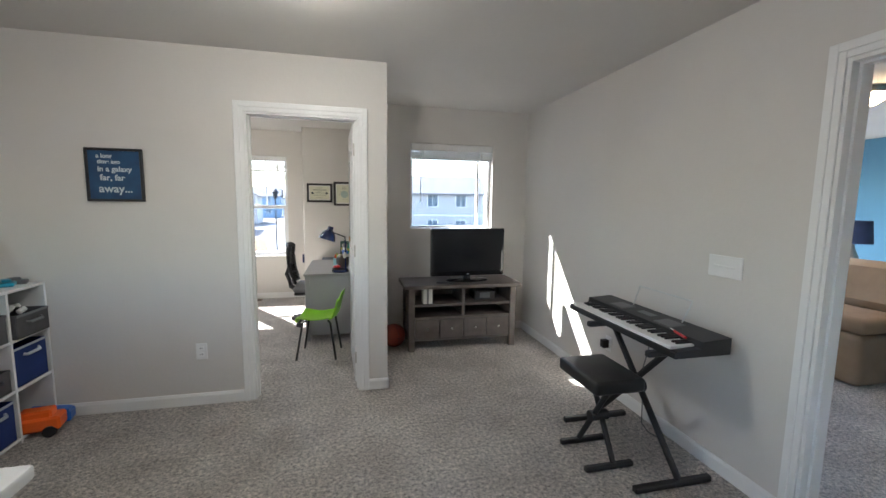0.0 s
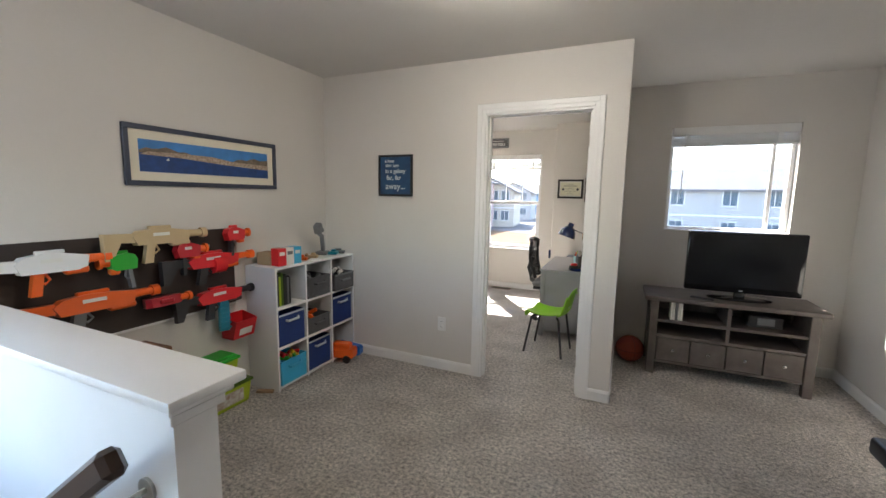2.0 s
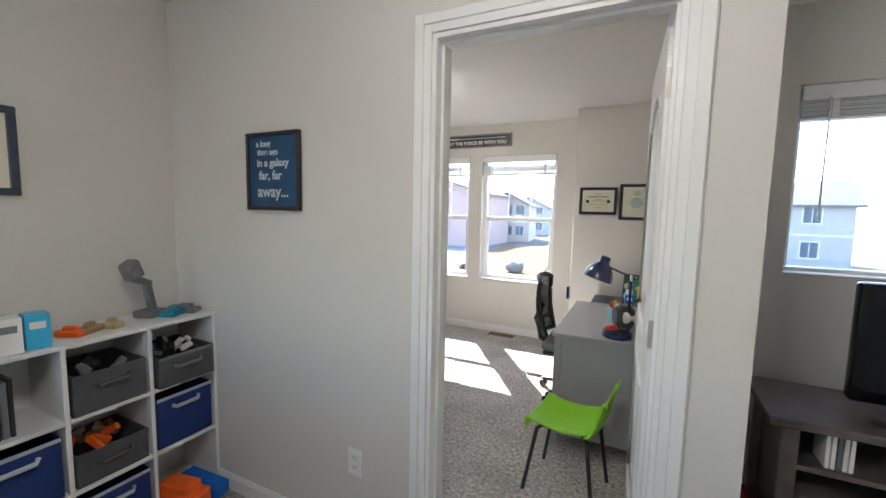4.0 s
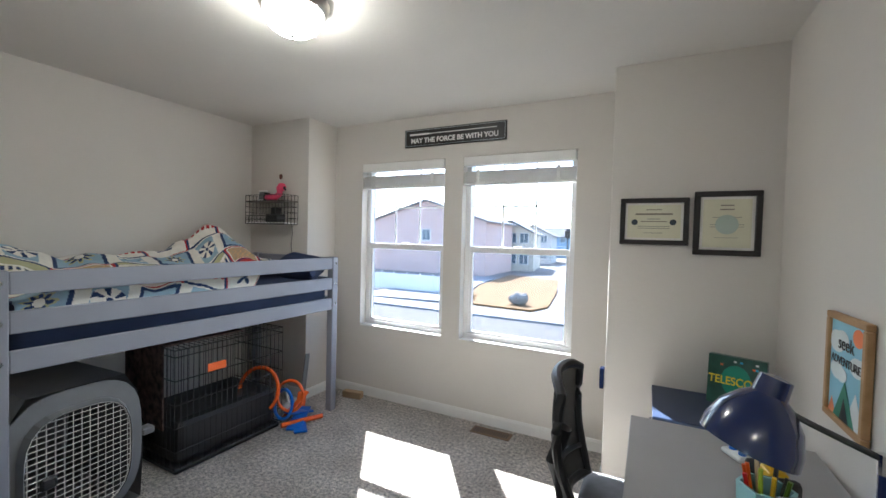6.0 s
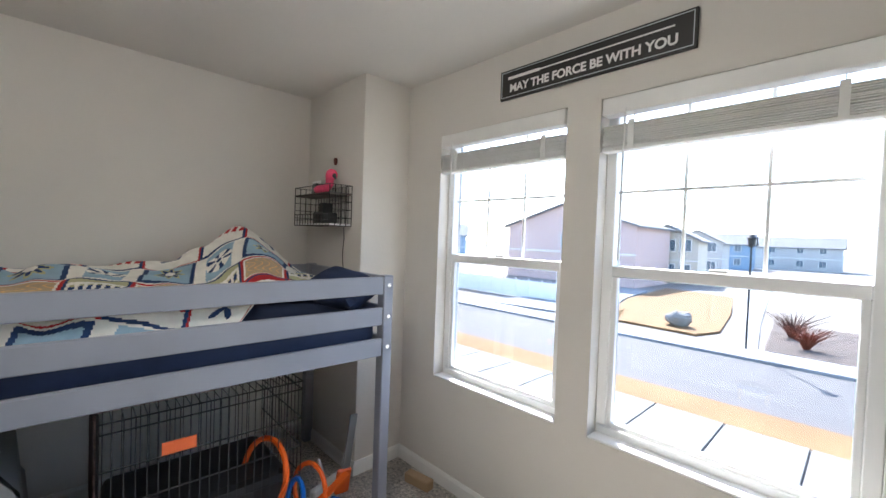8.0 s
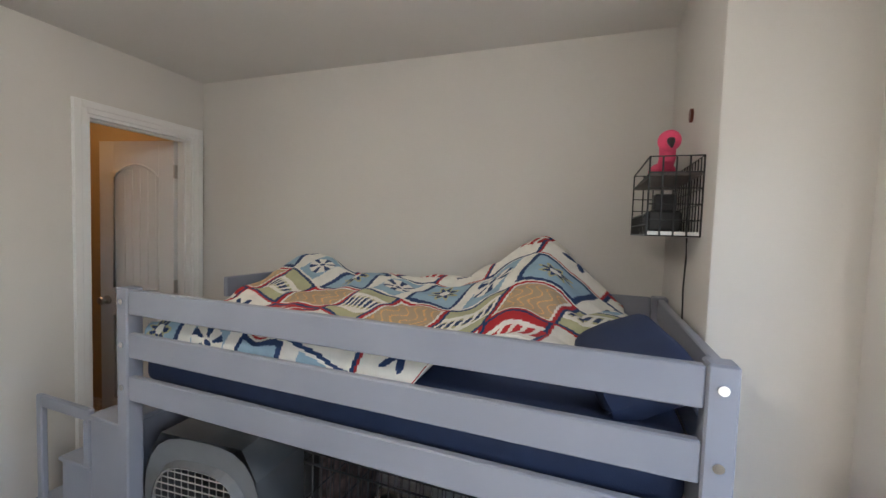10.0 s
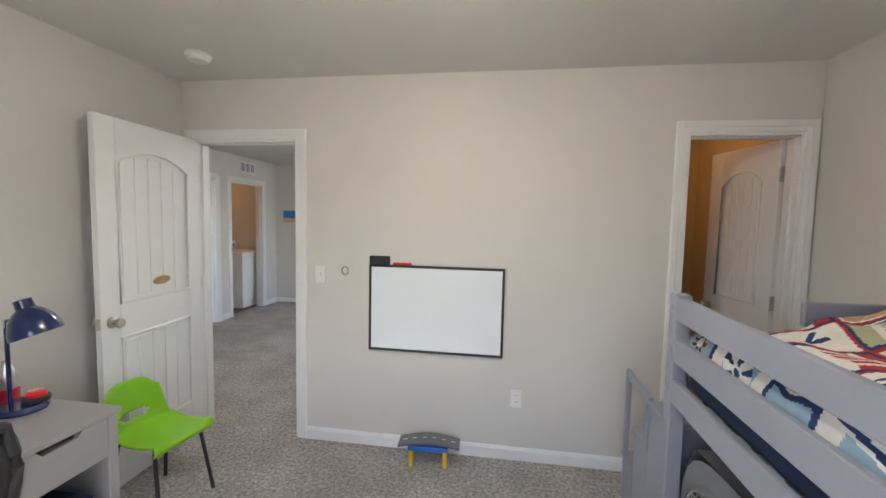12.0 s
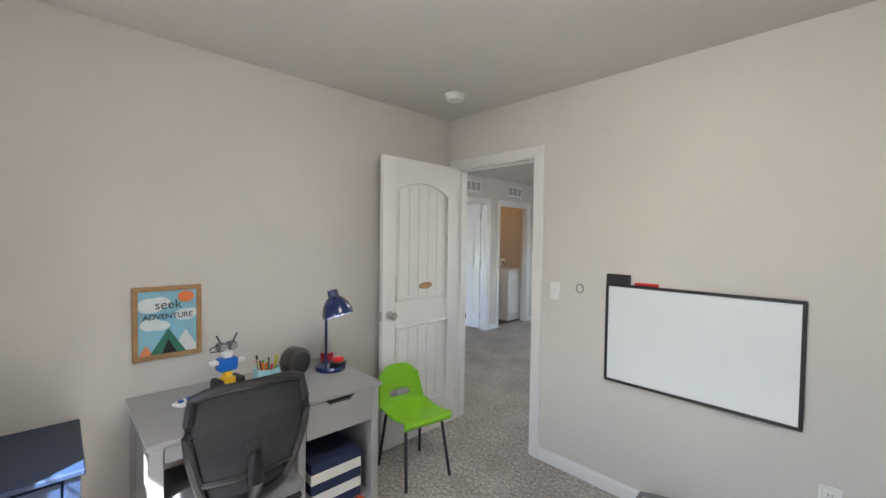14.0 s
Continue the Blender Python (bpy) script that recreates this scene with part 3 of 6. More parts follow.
picture("panorama_picture", "long framed photograph of a harbour town by blue sea", 1.04, 0.335, pose(-1.849, 2.165, 1.625, 0, 0, 90), NAVYFRAME, 0.028, 0.05, CREAM, coast)
POSTERNAVY = mat("print_navy", (0.012, 0.04, 0.11), 0.6, scale=9, color2=(0.02, 0.09, 0.19))
PRINTGREY = mat("print_silver", (0.55, 0.60, 0.62), 0.6, var=0.05)


def galaxy(e, iw, ih):
    flat(e, "print", POSTERNAVY, -iw, -ih, iw, ih)
    m0 = lambda x, z: pose(x, -0.0135, z, 90)
    for body, size, z, x in (("a long", 0.036, 0.118, -0.055), ("time ago", 0.036, 0.082, -0.03), ("in a galaxy", 0.046, 0.036, 0), ("far, far", 0.052, -0.018, -0.015), ("away...", 0.07, -0.088, 0.0)):
        lettering("lettering", body, size, PRINTGREY, e, m0(x, z), bold=0.0012)


picture("quote_picture", "black framed navy print with pale lettering", 0.318, 0.335, pose(-1.112, DW0 - 0.001, 1.588), BLACKFRAME, 0.016, 0, CREAM, galaxy)


def outlet(x, y, z, rz, name="wall_outlet", label="white duplex wall outlet"):
    e = thing(name, label, "outlet" if "outlet" in name else "switch", x, y, z, rz)
    Mesh().box(-0.036, -0.006, -0.058, 0.036, 0, 0.058, 0.003).done("plate", WHITEP, e)
    s = Mesh()
    if "outlet" in name:
        for zz in (-0.022, 0.022):
            s.box(-0.016, -0.009, zz - 0.014, 0.016, -0.005, zz + 0.014, 0.003)
            s.mi = 1
            for xx in (-0.006, 0.006):
                s.box(xx - 0.0012, -0.0095, zz - 0.004, xx + 0.0012, -0.0088, zz + 0.006)
            s.mi = 0
    else:
        s.rbox((0, -0.008, 0), (0.012, 0.012, 0.024), (15, 0, 0), 0.002)
    s.done("insert", [WHITEP, BLACK], e)
    return e


outlet(-0.675, DW0 - 0.001, 0.388, 0)
outlet(-1.818, DW1 + 0.001, 0.403, 180)
outlet(XK - 0.001, 2.89, 0.38, -90)
outlet(-0.508, DW1 + 0.001, 1.144, 180, "light_switch", "white toggle light switch beside the door")
e = thing("light_switch", "white double rocker switch plate above the keyboard", "switch", XK - 0.001, 1.963, 1.125, -90)
Mesh().box(-0.1, -0.007, -0.058, 0.1, 0, 0.058, 0.003).done("plate", WHITEP, e)
Mesh().box(-0.06, -0.012, -0.006, 0.06, -0.006, 0.006, 0.002).done("insert", WHITEP, e)

# ---- cube shelf ----
sh = thing("cube_shelf", "white nine-cube storage shelf half full of bins", "shelf", -1.84, 2.372, 0)
D, W, HH, tk = 0.29, 0.892, 0.91, 0.016
for i in range(4):
    y = i * (W - tk) / 3
    Mesh().box(0, y, 0.0, D, y + tk, HH, 0.0015).done("upright", WHITE, sh)
for j in range(4):
    z = 0.02 + j * (HH - tk - 0.02) / 3
    for i in range(3):
        y = i * (W - tk) / 3
        Mesh().box(0.001, y + tk, z, D - 0.001, y + (W - tk) / 3, z + tk).done("board", WHITE, sh)
Mesh().box(0.0005, tk, 0.03, 0.006, W - tk, HH - 0.01).done("back_panel", WHITE, sh)
cw = (W - tk) / 3
def cell(i, j):
    return -1.84, 2.372 + i * cw + tk, 0.02 + j * (HH - tk - 0.02) / 3 + tk
HANDLE = mat("pale_strap", (0.45, 0.50, 0.55), 0.8, var=0.05)


def bin_box(i, j, material, label, h=0.235, out=0.0, handle=HANDLE, fill=()):
    x, y, z = cell(i, j)
    e = thing("storage_bin", label, "bin", x, y + cw / 2 - tk / 2, z + 0.001, group="bins in the cube shelf")
    a = cw / 2 - tk / 2 - 0.012
    b = Mesh()
    x0, x1 = 0.02, D - 0.01 + out
    b.box(x0, -a, 0, x1, a, 0.006)
    b.box(x1 - 0.006, -a, 0, x1, a, h, 0.002)
    b.box(x0, -a, 0, x0 + 0.006, a, h)
    b.box(x0 + 0.006, -a, 0, x1 - 0.006, -a + 0.006, h)
    b.box(x0 + 0.006, a - 0.006, 0, x1 - 0.006, a, h)
    b.done("body", material, e)
    Mesh().box(x1 + 0.0005, -a, h - 0.014, x1 + 0.003, a, h).done("rim", handle, e)
    if handle:
        Mesh().tube([(x1 + 0.001, -0.06, h - 0.05), (x1 + 0.016, -0.05, h - 0.055), (x1 + 0.016, 0.05, h - 0.055), (x1 + 0.001, 0.06, h - 0.045)], 0.009, 6).done("strap_handle", handle, e)
    rnd = random.Random(i * 7 + j)
    for k, fmat in enumerate(fill):
        f = Mesh()
        for q in range(5):
            c = (rnd.uniform(0.06, x1 - 0.05), rnd.uniform(-a + 0.05, a - 0.05), h - 0.02 + rnd.uniform(0, 0.03))
            f.rbox(c, (rnd.uniform(0.04, 0.10), 0.025, 0.03), (rnd.uniform(-40, 40), rnd.uniform(-50, 50), rnd.uniform(0, 180)), 0.006)
        f.done("toy_parts", fmat, e)
    return e


bin_box(0, 1, NAVYBIN, "navy fabric storage bin with pale strap handle")
bin_box(1, 0, NAVYBIN, "navy fabric storage bin with pale strap handle")
bin_box(2, 1, NAVYBIN, "navy fabric storage bin with pale strap handle")
bin_box(1, 2, GREYBIN, "dark grey woven bin full of dark toys", 0.16, 0.01, GREYBIN, (BLACK, GREYP))
bin_box(2, 2, GREYBIN, "grey woven bin full of black and white toys", 0.14, 0.03, GREYP, (BLACK, WHITEP))
bin_box(1, 1, GREYBIN, "grey open bin full of wooden toys", 0.13, 0.0, GREYBIN, (SAND, ORANGE))
bin_box(0, 0, CYAN, "turquoise tub of toy bricks on the bottom shelf", 0.18, 0.01, CYAN, (YELLOW, GREENLID, RED))
for k, (cm, t, hh) in enumerate(((BLACK, 0.03, 0.235), (LIME, 0.022, 0.215), (DKGREEN, 0.02, 0.24), (BLACK, 0.035, 0.225), (GREYP, 0.02, 0.2), (BLACK, 0.015, 0.21))):
    x, y, z = cell(0, 2)
    Mesh().box(0, 0, 0, 0.15, t - 0.002, hh, 0.002).done("book", [cm], None, "upright paperback book on the cube shelf", "book", "books on the cube shelf", at=pose(x + 0.11, y + 0.015 + sum((0.03, 0.022, 0.02, 0.035, 0.02)[:k]), z + 0.001))
# on top of the shelf
for k, cm in enumerate((RED, PAPER, CYAN)):
    e = thing("toy_box", "small red white and blue toy carton", "box", -1.62, 2.44 + k * 0.075, 0.911, -8)
    Mesh().box(-0.04, 0, 0, 0.04, 0.068, 0.125, 0.002).done("carton", cm, e)
    Mesh().box(0.0402, 0.012, 0.075, 0.041, 0.055, 0.1).done("label_bar", PAPER if cm is not PAPER else GREYP, e)
Mesh().box(-0.06, 0, 0, 0.06, 0.11, 0.09, 0.004).done("wooden_box", CARD, None, "small brown wooden box on the shelf top", "box", at=pose(-1.72, 2.43, 0.911, 0, 0, 6))
rb = thing("toy_robot", "grey toy robot arm standing on the shelf", "toy", -1.72, 3.06, 0.911, 20)
Mesh().box(-0.05, -0.05, 0, 0.05, 0.05, 0.03, 0.006).done("base", GREYP, rb)
Mesh().rbox((0.0, 0.0, 0.09), (0.03, 0.035, 0.14), (12, 0, 0), 0.006).done("lower_arm", GREYP, rb)
Mesh().rbox((0.0, -0.045, 0.175), (0.03, 0.11, 0.03), (-25, 0, 0), 0.006).done("upper_arm", GREYP, rb)
Mesh().rbox((0.0, -0.09, 0.23), (0.06, 0.07, 0.085), (25, 0, 0), 0.01).cyl((0.025, -0.1, 0.22), (0.045, -0.11, 0.22), 0.018).done("head", GREYP, rb, smooth=True)
for (yy, cm, sx, sy, lb) in ((2.74, ORANGE, 0.10, 0.05, "orange toy blaster part"), (2.80, CARD, 0.05, 0.10, "small wooden toy block"), (3.13, TEAL, 0.08, 0.12, "teal toy car"), (3.19, GREYP, 0.12, 0.06, "grey toy piece"), (2.88, SAND, 0.07, 0.05, "tan toy brick")):
    e = thing("small_toy", lb + " on the shelf top", "toy", -1.66, yy, 0.911, 25)
    Mesh().box(-sx / 2, -sy / 2, 0, sx / 2, sy / 2, 0.025, 0.006).rbox((0, 0, 0.032), (sx * 0.5, sy * 0.5, 0.02), (0, 0, 15), 0.005).done("body", cm, e)
# toys spilling on the floor cell
x, y, z = cell(2, 0)
e = thing("toy_truck", "orange and blue toy truck half out of the shelf", "toy", x + 0.33, y + 0.12, 0.001, 12)
Mesh().box(-0.16, -0.10, 0.035, 0.10, 0.02, 0.12, 0.012).rbox((-0.02, -0.04, 0.135), (0.16, 0.09, 0.05), (0, 0, 0), 0.01).done("body", ORANGE, e)
Mesh().box(-0.16, 0.025, 0.02, 0.11, 0.12, 0.09, 0.01).rbox((0.0, 0.07, 0.1), (0.2, 0.07, 0.03), (0, 8, 0), 0.006).done("bed", BRIGHTBLUE, e)
for xx in (-0.11, 0.05):
    for yy in (-0.11, 0.11):
        Mesh().cyl((xx, yy, 0.035), (xx, yy + 0.025, 0.035), 0.034, n=14).done("wheel", BLACK, e)

# ---- pegboard with toy blasters ----
pg = thing("pegboard", "dark brown pegboard on the wall with pegs", "pegboard", -1.849, 1.08, 0.655)
Mesh().box(0.006, 0, 0, 0.018, 1.2, 0.53, 0.002).done("board", PEG, pg)
Mesh().box(0.018, 0.0, 0.0, 0.024, 1.2, 0.012).done("edge_strip", WHITEP, pg)
k = Mesh()
for yy, zz in ((0.2, 0.42), (0.45, 0.44), (0.72, 0.30), (0.98, 0.42), (1.05, 0.25), (0.3, 0.2), (0.62, 0.12)):
    k.tube([(0.016, yy, zz), (0.07, yy, zz), (0.075, yy, zz + 0.02)], 0.003, 6)
k.done("peg", STEEL, pg)


def blaster(y, z, L, tilt, mats, label, flip=1, style=0):
    """A toy blaster hanging flat before the board; its length runs along y."""
    body, accent, dark = mats
    e = thing("toy_blaster", label, "toy blaster", -1.775, y, z, group="toy blasters on the pegboard")
    e.matrix_world = pose(-1.775, y, z, tilt, 0, 90 if flip > 0 else -90) @ Matrix.Diagonal((1.05, 1, 1.12, 1))
    m = Mesh()
    m.poly([(-0.22 * L, -0.028), (0.2 * L, -0.03), (0.28 * L, -0.018), (0.3 * L, 0.03), (0.12 * L, 0.045), (-0.05 * L, 0.05), (-0.2 * L, 0.04), (-0.26 * L, 0.015)], -0.026, 0.026)
    m.box(-0.1 * L, -0.012, 0.045, 0.12 * L, 0.012, 0.062, 0.004)
    m.done("body", body, e)
    b = Mesh()
    b.cyl((0.28 * L, 0, 0.012), (0.5 * L, 0, 0.012), 0.02, 0.017, n=12)
    b.cyl((0.44 * L, 0, 0.012), (0.5 * L, 0, 0.012), 0.027, n=12)
    b.rbox((0.2 * L, 0, -0.032), (0.2 * L, 0.04, 0.03), (0, 0, 0), 0.008)
    b.done("barrel", accent, e, smooth=True)
    g = Mesh()
    g.poly([(-0.13 * L, -0.02), (-0.05 * L, -0.02), (-0.09 * L, -0.12), (-0.17 * L, -0.12)], -0.016, 0.016)
    g.tube([(-0.05 * L, 0, -0.025), (-0.01 * L, 0, -0.06), (-0.05 * L, 0, -0.075), (-0.09 * L, 0, -0.06)], 0.006, 6)
    g.done("grip", dark, e)
    if style >= 1:
        st = Mesh()
        st.poly([(-0.24 * L, 0.03), (-0.5 * L, 0.035), (-0.5 * L, -0.09), (-0.44 * L, -0.09), (-0.36 * L, -0.01), (-0.24 * L, -0.015)], -0.018, 0.018)
        st.done("stock", body if style == 1 else dark, e)
    if style == 2:
        mg = Mesh()
        mg.rbox((0.05 * L, 0, -0.11), (0.07, 0.03, 0.2), (0, 6, 0), 0.006)
        for i in range(6):
            mg.rbox((0.05 * L, -0.017, -0.19 + i * 0.028), (0.066, 0.006, 0.012), (0, 6, 0), 0.002)
        mg.done("magazine", TEAL if body is RED else body, e)
    if style == 3:
        dr = Mesh()
        dr.cyl((0.0, 0, -0.02), (0.13 * L, 0, -0.02), 0.05, n=14)
        dr.done("drum", body, e, smooth=True)
    Mesh().box(-0.08 * L, -0.0275, 0.012, 0.08 * L, -0.026, 0.028).done("decal_bar", PAPER, e)
    return e


blaster(1.76, 1.165, 0.53, -2, (SAND, SAND, SAND), "sand-coloured toy rifle blaster", 1, 1)
blaster(2.24, 1.14, 0.23, -4, (RED, ORANGE, BLACK), "small red toy pistol blaster", 1, 0)
blaster(1.27, 1.08, 0.46, -2, (WHITEP, ORANGE, ORANGE), "white and orange toy blaster", 1, 1)
blaster(1.57, 1.045, 0.22, 4, (GREENLID, ORANGE, GREYP), "small green toy blaster", -1, 0)
blaster(2.07, 0.985, 0.60, -3, (RED, ORANGE, BLACK), "red toy blaster with orange barrel", 1, 3)
blaster(1.91, 1.065, 0.25, -8, (DRED, ORANGE, BLACK), "small red toy blaster", 1, 0)
blaster(1.42, 0.86, 0.60, -5, (ORANGE, ORANGE, GREYP), "long orange toy blaster", 1, 1)
blaster(2.10, 0.745, 0.54, -6, (RED, BLACK, BLACK), "red toy blaster with teal magazine", 1, 2)
blaster(1.74, 0.80, 0.32, 82, (DRED, ORANGE, BLACK), "red toy blaster hung upright", 1, 0)
e = thing("hanging_bin", "small red plastic bin hung beside the pegboard", "bin", -1.845, 2.25, 0.43)
m = Mesh()
m.poly([(0.002, 0), (0.11, 0), (0.15, 0.13), (0.145, 0.13), (0.106, 0.006), (0.008, 0.006), (0.008, 0.16), (0.002, 0.16)], -0.085, 0.085, "y")
for sy in (-1, 1):
    m.poly([(0.008, 0), (0.11, 0), (0.15, 0.13), (0.008, 0.16)], sy * 0.085, sy * 0.08, "y")
m.done("body", RED, e)
Mesh().rbox((0.134, 0, 0.05), (0.002, 0.10, 0.05), (0, 17, 0)).done("sticker", PAPER, e)


# ---- bins on the floor under the pegboard ----
def tub(x0, y0, z0, lx, ly, h, body, lid, label, rz=0, sticker=None, lidh=0.03, group="toy bins under the pegboard"):
    e = thing("storage_tub", label, "tub", x0 + lx / 2, y0 + ly / 2, z0 + 0.001, rz, group)
    a, b = lx / 2, ly / 2
    m = Mesh()
    t = 0.9
    lo = [(-a * t, -b * t, 0), (a * t, -b * t, 0), (a * t, b * t, 0), (-a * t, b * t, 0)]
    hi = [(-a, -b, h), (a, -b, h), (a, b, h), (-a, b, h)]
    vs = [m.bm.verts.new(v) for v in lo + hi]
    for q in ((3, 2, 1, 0), (4, 5, 6, 7), (0, 1, 5, 4), (1, 2, 6, 5), (2, 3, 7, 6), (3, 0, 4, 7)):
        m.bm.faces.new([vs[i] for i in q])
    bmesh.ops.bevel(m.bm, geom=list(m.bm.edges), offset=0.015, segments=2, affect="EDGES", profile=0.5)
    m.done("body", body, e, smooth=True)
    l = Mesh().box(-a - 0.008, -b - 0.008, h - 0.006, a + 0.008, b + 0.008, h + lidh * 0.45, 0.006, seg=2)
    l.box(-a + 0.01, -b + 0.012, h + lidh * 0.45, a - 0.01, b - 0.012, h + lidh, 0.006)
    l.done("lid", lid, e, smooth=True)
    if sticker:
        Mesh().box(a * 0.97, -b * 0.6, h * 0.25, a + 0.003, b * 0.6, h * 0.8).done("sticker", sticker, e)
    return e


TEALGREY = mat("teal_grey_plastic", (0.13, 0.24, 0.27), 0.4, var=0.1, scale=5)
PICTO = mat("printed_sticker", (0.6, 0.6, 0.55), 0.5, scale=28, color2=(0.25, 0.12, 0.05))
tub(-1.83, 1.86, 0, 0.18, 0.37, 0.15, LIME, DKGREEN, "yellow-green toy brick tub with olive lid", 0, PICTO)
tub(-1.83, 1.86, 0.181, 0.165, 0.29, 0.15, LIME, GREENLID, "yellow-green toy brick tub with green lid", 2, PICTO)
tub(-1.83, 1.34, 0, 0.27, 0.48, 0.15, CLEARP, GREYP, "smoky clear storage tub with grey lid")
tub(-1.83, 1.36, 0.181, 0.26, 0.45, 0.13, CLEARP, GREYP, "smoky clear storage tub with grey lid", -1)
tub(-1.82, 1.37, 0.342, 0.24, 0.32, 0.18, TEALGREY, mat("camouflage_print", (0.05, 0.03, 0.025), 0.7, scale=14, color2=(0.34, 0.16, 0.07)), "grey toy tub with brown printed lid", 3, PAPER, 0.06)
tub(-1.80, 1.68, 0.342, 0.2, 0.17, 0.08, CLEARP, mat("speckled_print", (0.03, 0.03, 0.03), 0.6, scale=60, color2=(0.5, 0.5, 0.48)), "clear toy case with speckled lid", -8)
Mesh().box(-0.06, 0, 0, 0.06, 0.03, 0.02, 0.003).done("wood_block", CARD, None, "short plain wooden block on the carpet", "block", at=pose(-1.64, 2.32, 0.001, 0, 0, 25))

# ---- television corner ----
ts = thing("tv_stand", "dark ash wooden television stand with four drawers", "tv stand", 1.425, 3.966, 0)
w, d, h = 0.515, 0.44, 0.655
Mesh().box(-w - 0.075, -0.03, h - 0.035, w + 0.075, d, h, 0.005).done("top", DARKWOOD, ts)
for sx in (-1, 1):
    for yy in (0, d - 0.07):
        Mesh().box(sx * w - 0.03, yy, 0, sx * w + 0.03, yy + 0.06, h - 0.035, 0.004).done("leg", DARKWOOD, ts)
    Mesh().box(sx * (w - 0.005) - 0.009, 0.06, 0.12, sx * (w - 0.005) + 0.009, d - 0.07, h - 0.036).done("side_panel", DARKWOOD, ts)
for zz in (0.10, 0.315, 0.44):
    Mesh().box(-w + 0.031, 0.012, zz, w - 0.031, d - 0.02, zz + 0.022, 0.002).done("shelf_board", DARKWOOD, ts)
Mesh().box(-0.012, 0.014, 0.337, 0.012, d - 0.03, 0.44).box(-0.012, 0.014, 0.462, 0.012, d - 0.03, h - 0.036).done("divider", DARKWOOD, ts)
Mesh().box(-w + 0.03, d - 0.018, 0.1, w - 0.03, d - 0.01, h - 0.036).done("back_panel", DARKWOOD, ts)
for i in range(4):
    x0 = -w + 0.034 + i * (2 * w - 0.068) / 4
    dr = Mesh().box(x0 + 0.004, 0.004, 0.126, x0 + (2 * w - 0.068) / 4 - 0.004, 0.24, 0.311, 0.003).done("drawer", DARKWOOD, ts)
    xc = x0 + (2 * w - 0.068) / 8
    Mesh().lathe([(0.008, 0), (0.006, 0.01), (0.014, 0.016), (0.012, 0.024), (0, 0.026)], 12, pose(xc, 0.004, 0.222, 90)).done("knob", CHROME, dr, smooth=True)
tv = thing("television", "black flat-screen television standing switched off", "television", 1.508, 4.16, 0.656, 1)
Mesh().box(-0.385, -0.03, 0.05, 0.388, 0.03, 0.532, 0.012, seg=2).box(-0.28, 0.03, 0.12, 0.28, 0.07, 0.46, 0.015).done("case", GLOSSBLACK, tv, smooth=True)
Mesh().box(-0.355, -0.0315, 0.10, 0.355, -0.0302, 0.508).done("screen", mat("dark_screen", (0.006, 0.006, 0.008), 0.18, var=0.05), tv)
Mesh().lathe([(0.22, 0), (0.225, 0.006), (0.21, 0.016), (0.04, 0.022), (0.035, 0.06)], 32, Matrix.Diagonal((1, 0.5, 1, 1))).done("foot", GLOSSBLACK, tv, smooth=True)
Mesh().box(-0.012, -0.0335, 0.066, 0.012, -0.0302, 0.074).done("badge", CHROME, tv)
e = thing("remote_control", "black remote control on the television stand", "remote", 1.24, 4.02, 0.656, 70)
Mesh().box(-0.02, -0.08, 0, 0.02, 0.08, 0.016, 0.004).done("body", BLACK, e)
for k in range(5):
    Mesh().box(-0.0, 0, 0, 0.12, 0.014, 0.15 - 0.006 * (k % 2), 0.001).done("disc_case", PAPER if k != 2 else GREYP, None, "upright pale disc case on the stand's shelf", "case", "disc cases in the television stand", at=pose(1.43 - 0.40 + k * 0.018, 4.12, 0.463, 0, 0, -90))
e = thing("game_console", "black game console with a pale front", "console", 1.68, 4.08, 0.463)
Mesh().box(-0.11, 0, 0, 0.11, 0.2, 0.09, 0.008).done("body", BLACK, e)
Mesh().box(-0.055, -0.002, 0.02, 0.055, 0.001, 0.075).done("display", GREYP, e)
bb = thing("basketball", "worn brick-red basketball beside the television stand", "ball", 0.758, 4.16, 0.118)
Mesh().ball((0, 0, 0), 0.115, n=20).done("cover", BALL, bb, smooth=True)
sm = Mesh()
for rot in ((0, 0, 0), (90, 0, 0), (0, 90, 20)):
    q = Euler([radians(a) for a in rot]).to_matrix()
    sm.tube([q @ Vector((0.1152 * math.cos(t * math.tau / 40), 0.1152 * math.sin(t * math.tau / 40), 0)) for t in range(41)], 0.002, 5)
sm.done("seam", BLACK, bb)

# ---- keyboard, stand, bench ----
KX0, KX1, KY0, KY1, KZ = 1.855, 2.18, 1.80, 2.76, 0.71
kb = thing("piano_keyboard", "black electric piano keyboard with white keys", "keyboard", KX0, KY0, KZ)
L, dp = KY1 - KY0, KX1 - KX0
m = Mesh()
m.poly([(0, 0), (dp, 0.0), (dp, 0.085), (dp * 0.47, 0.075), (dp * 0.45, 0.042), (0.012, 0.034), (0, 0.028)], 0, L, "y")
m.done("case", BLACK, kb)
for k in range(36):
    y = 0.04 + k * (L - 0.08) / 36
    Mesh().box(0.006, y + 0.0006, 0.034, dp * 0.45, y + (L - 0.08) / 36 - 0.0006, 0.05, 0.001).done("white_key", WHITEP, kb)
for k in range(35):
    if k % 7 not in (2, 6):
        y = 0.04 + (k + 1) * (L - 0.08) / 36
        Mesh().box(dp * 0.18, y - 0.006, 0.05, dp * 0.45, y + 0.006, 0.061, 0.002).done("black_key", BLACK, kb)
Mesh().rbox((dp * 0.72, L * 0.5, 0.0825), (0.05, 0.12, 0.004), (0, -3, 0)).done("display", mat("dim_display", (0.10, 0.12, 0.12), 0.3), kb)
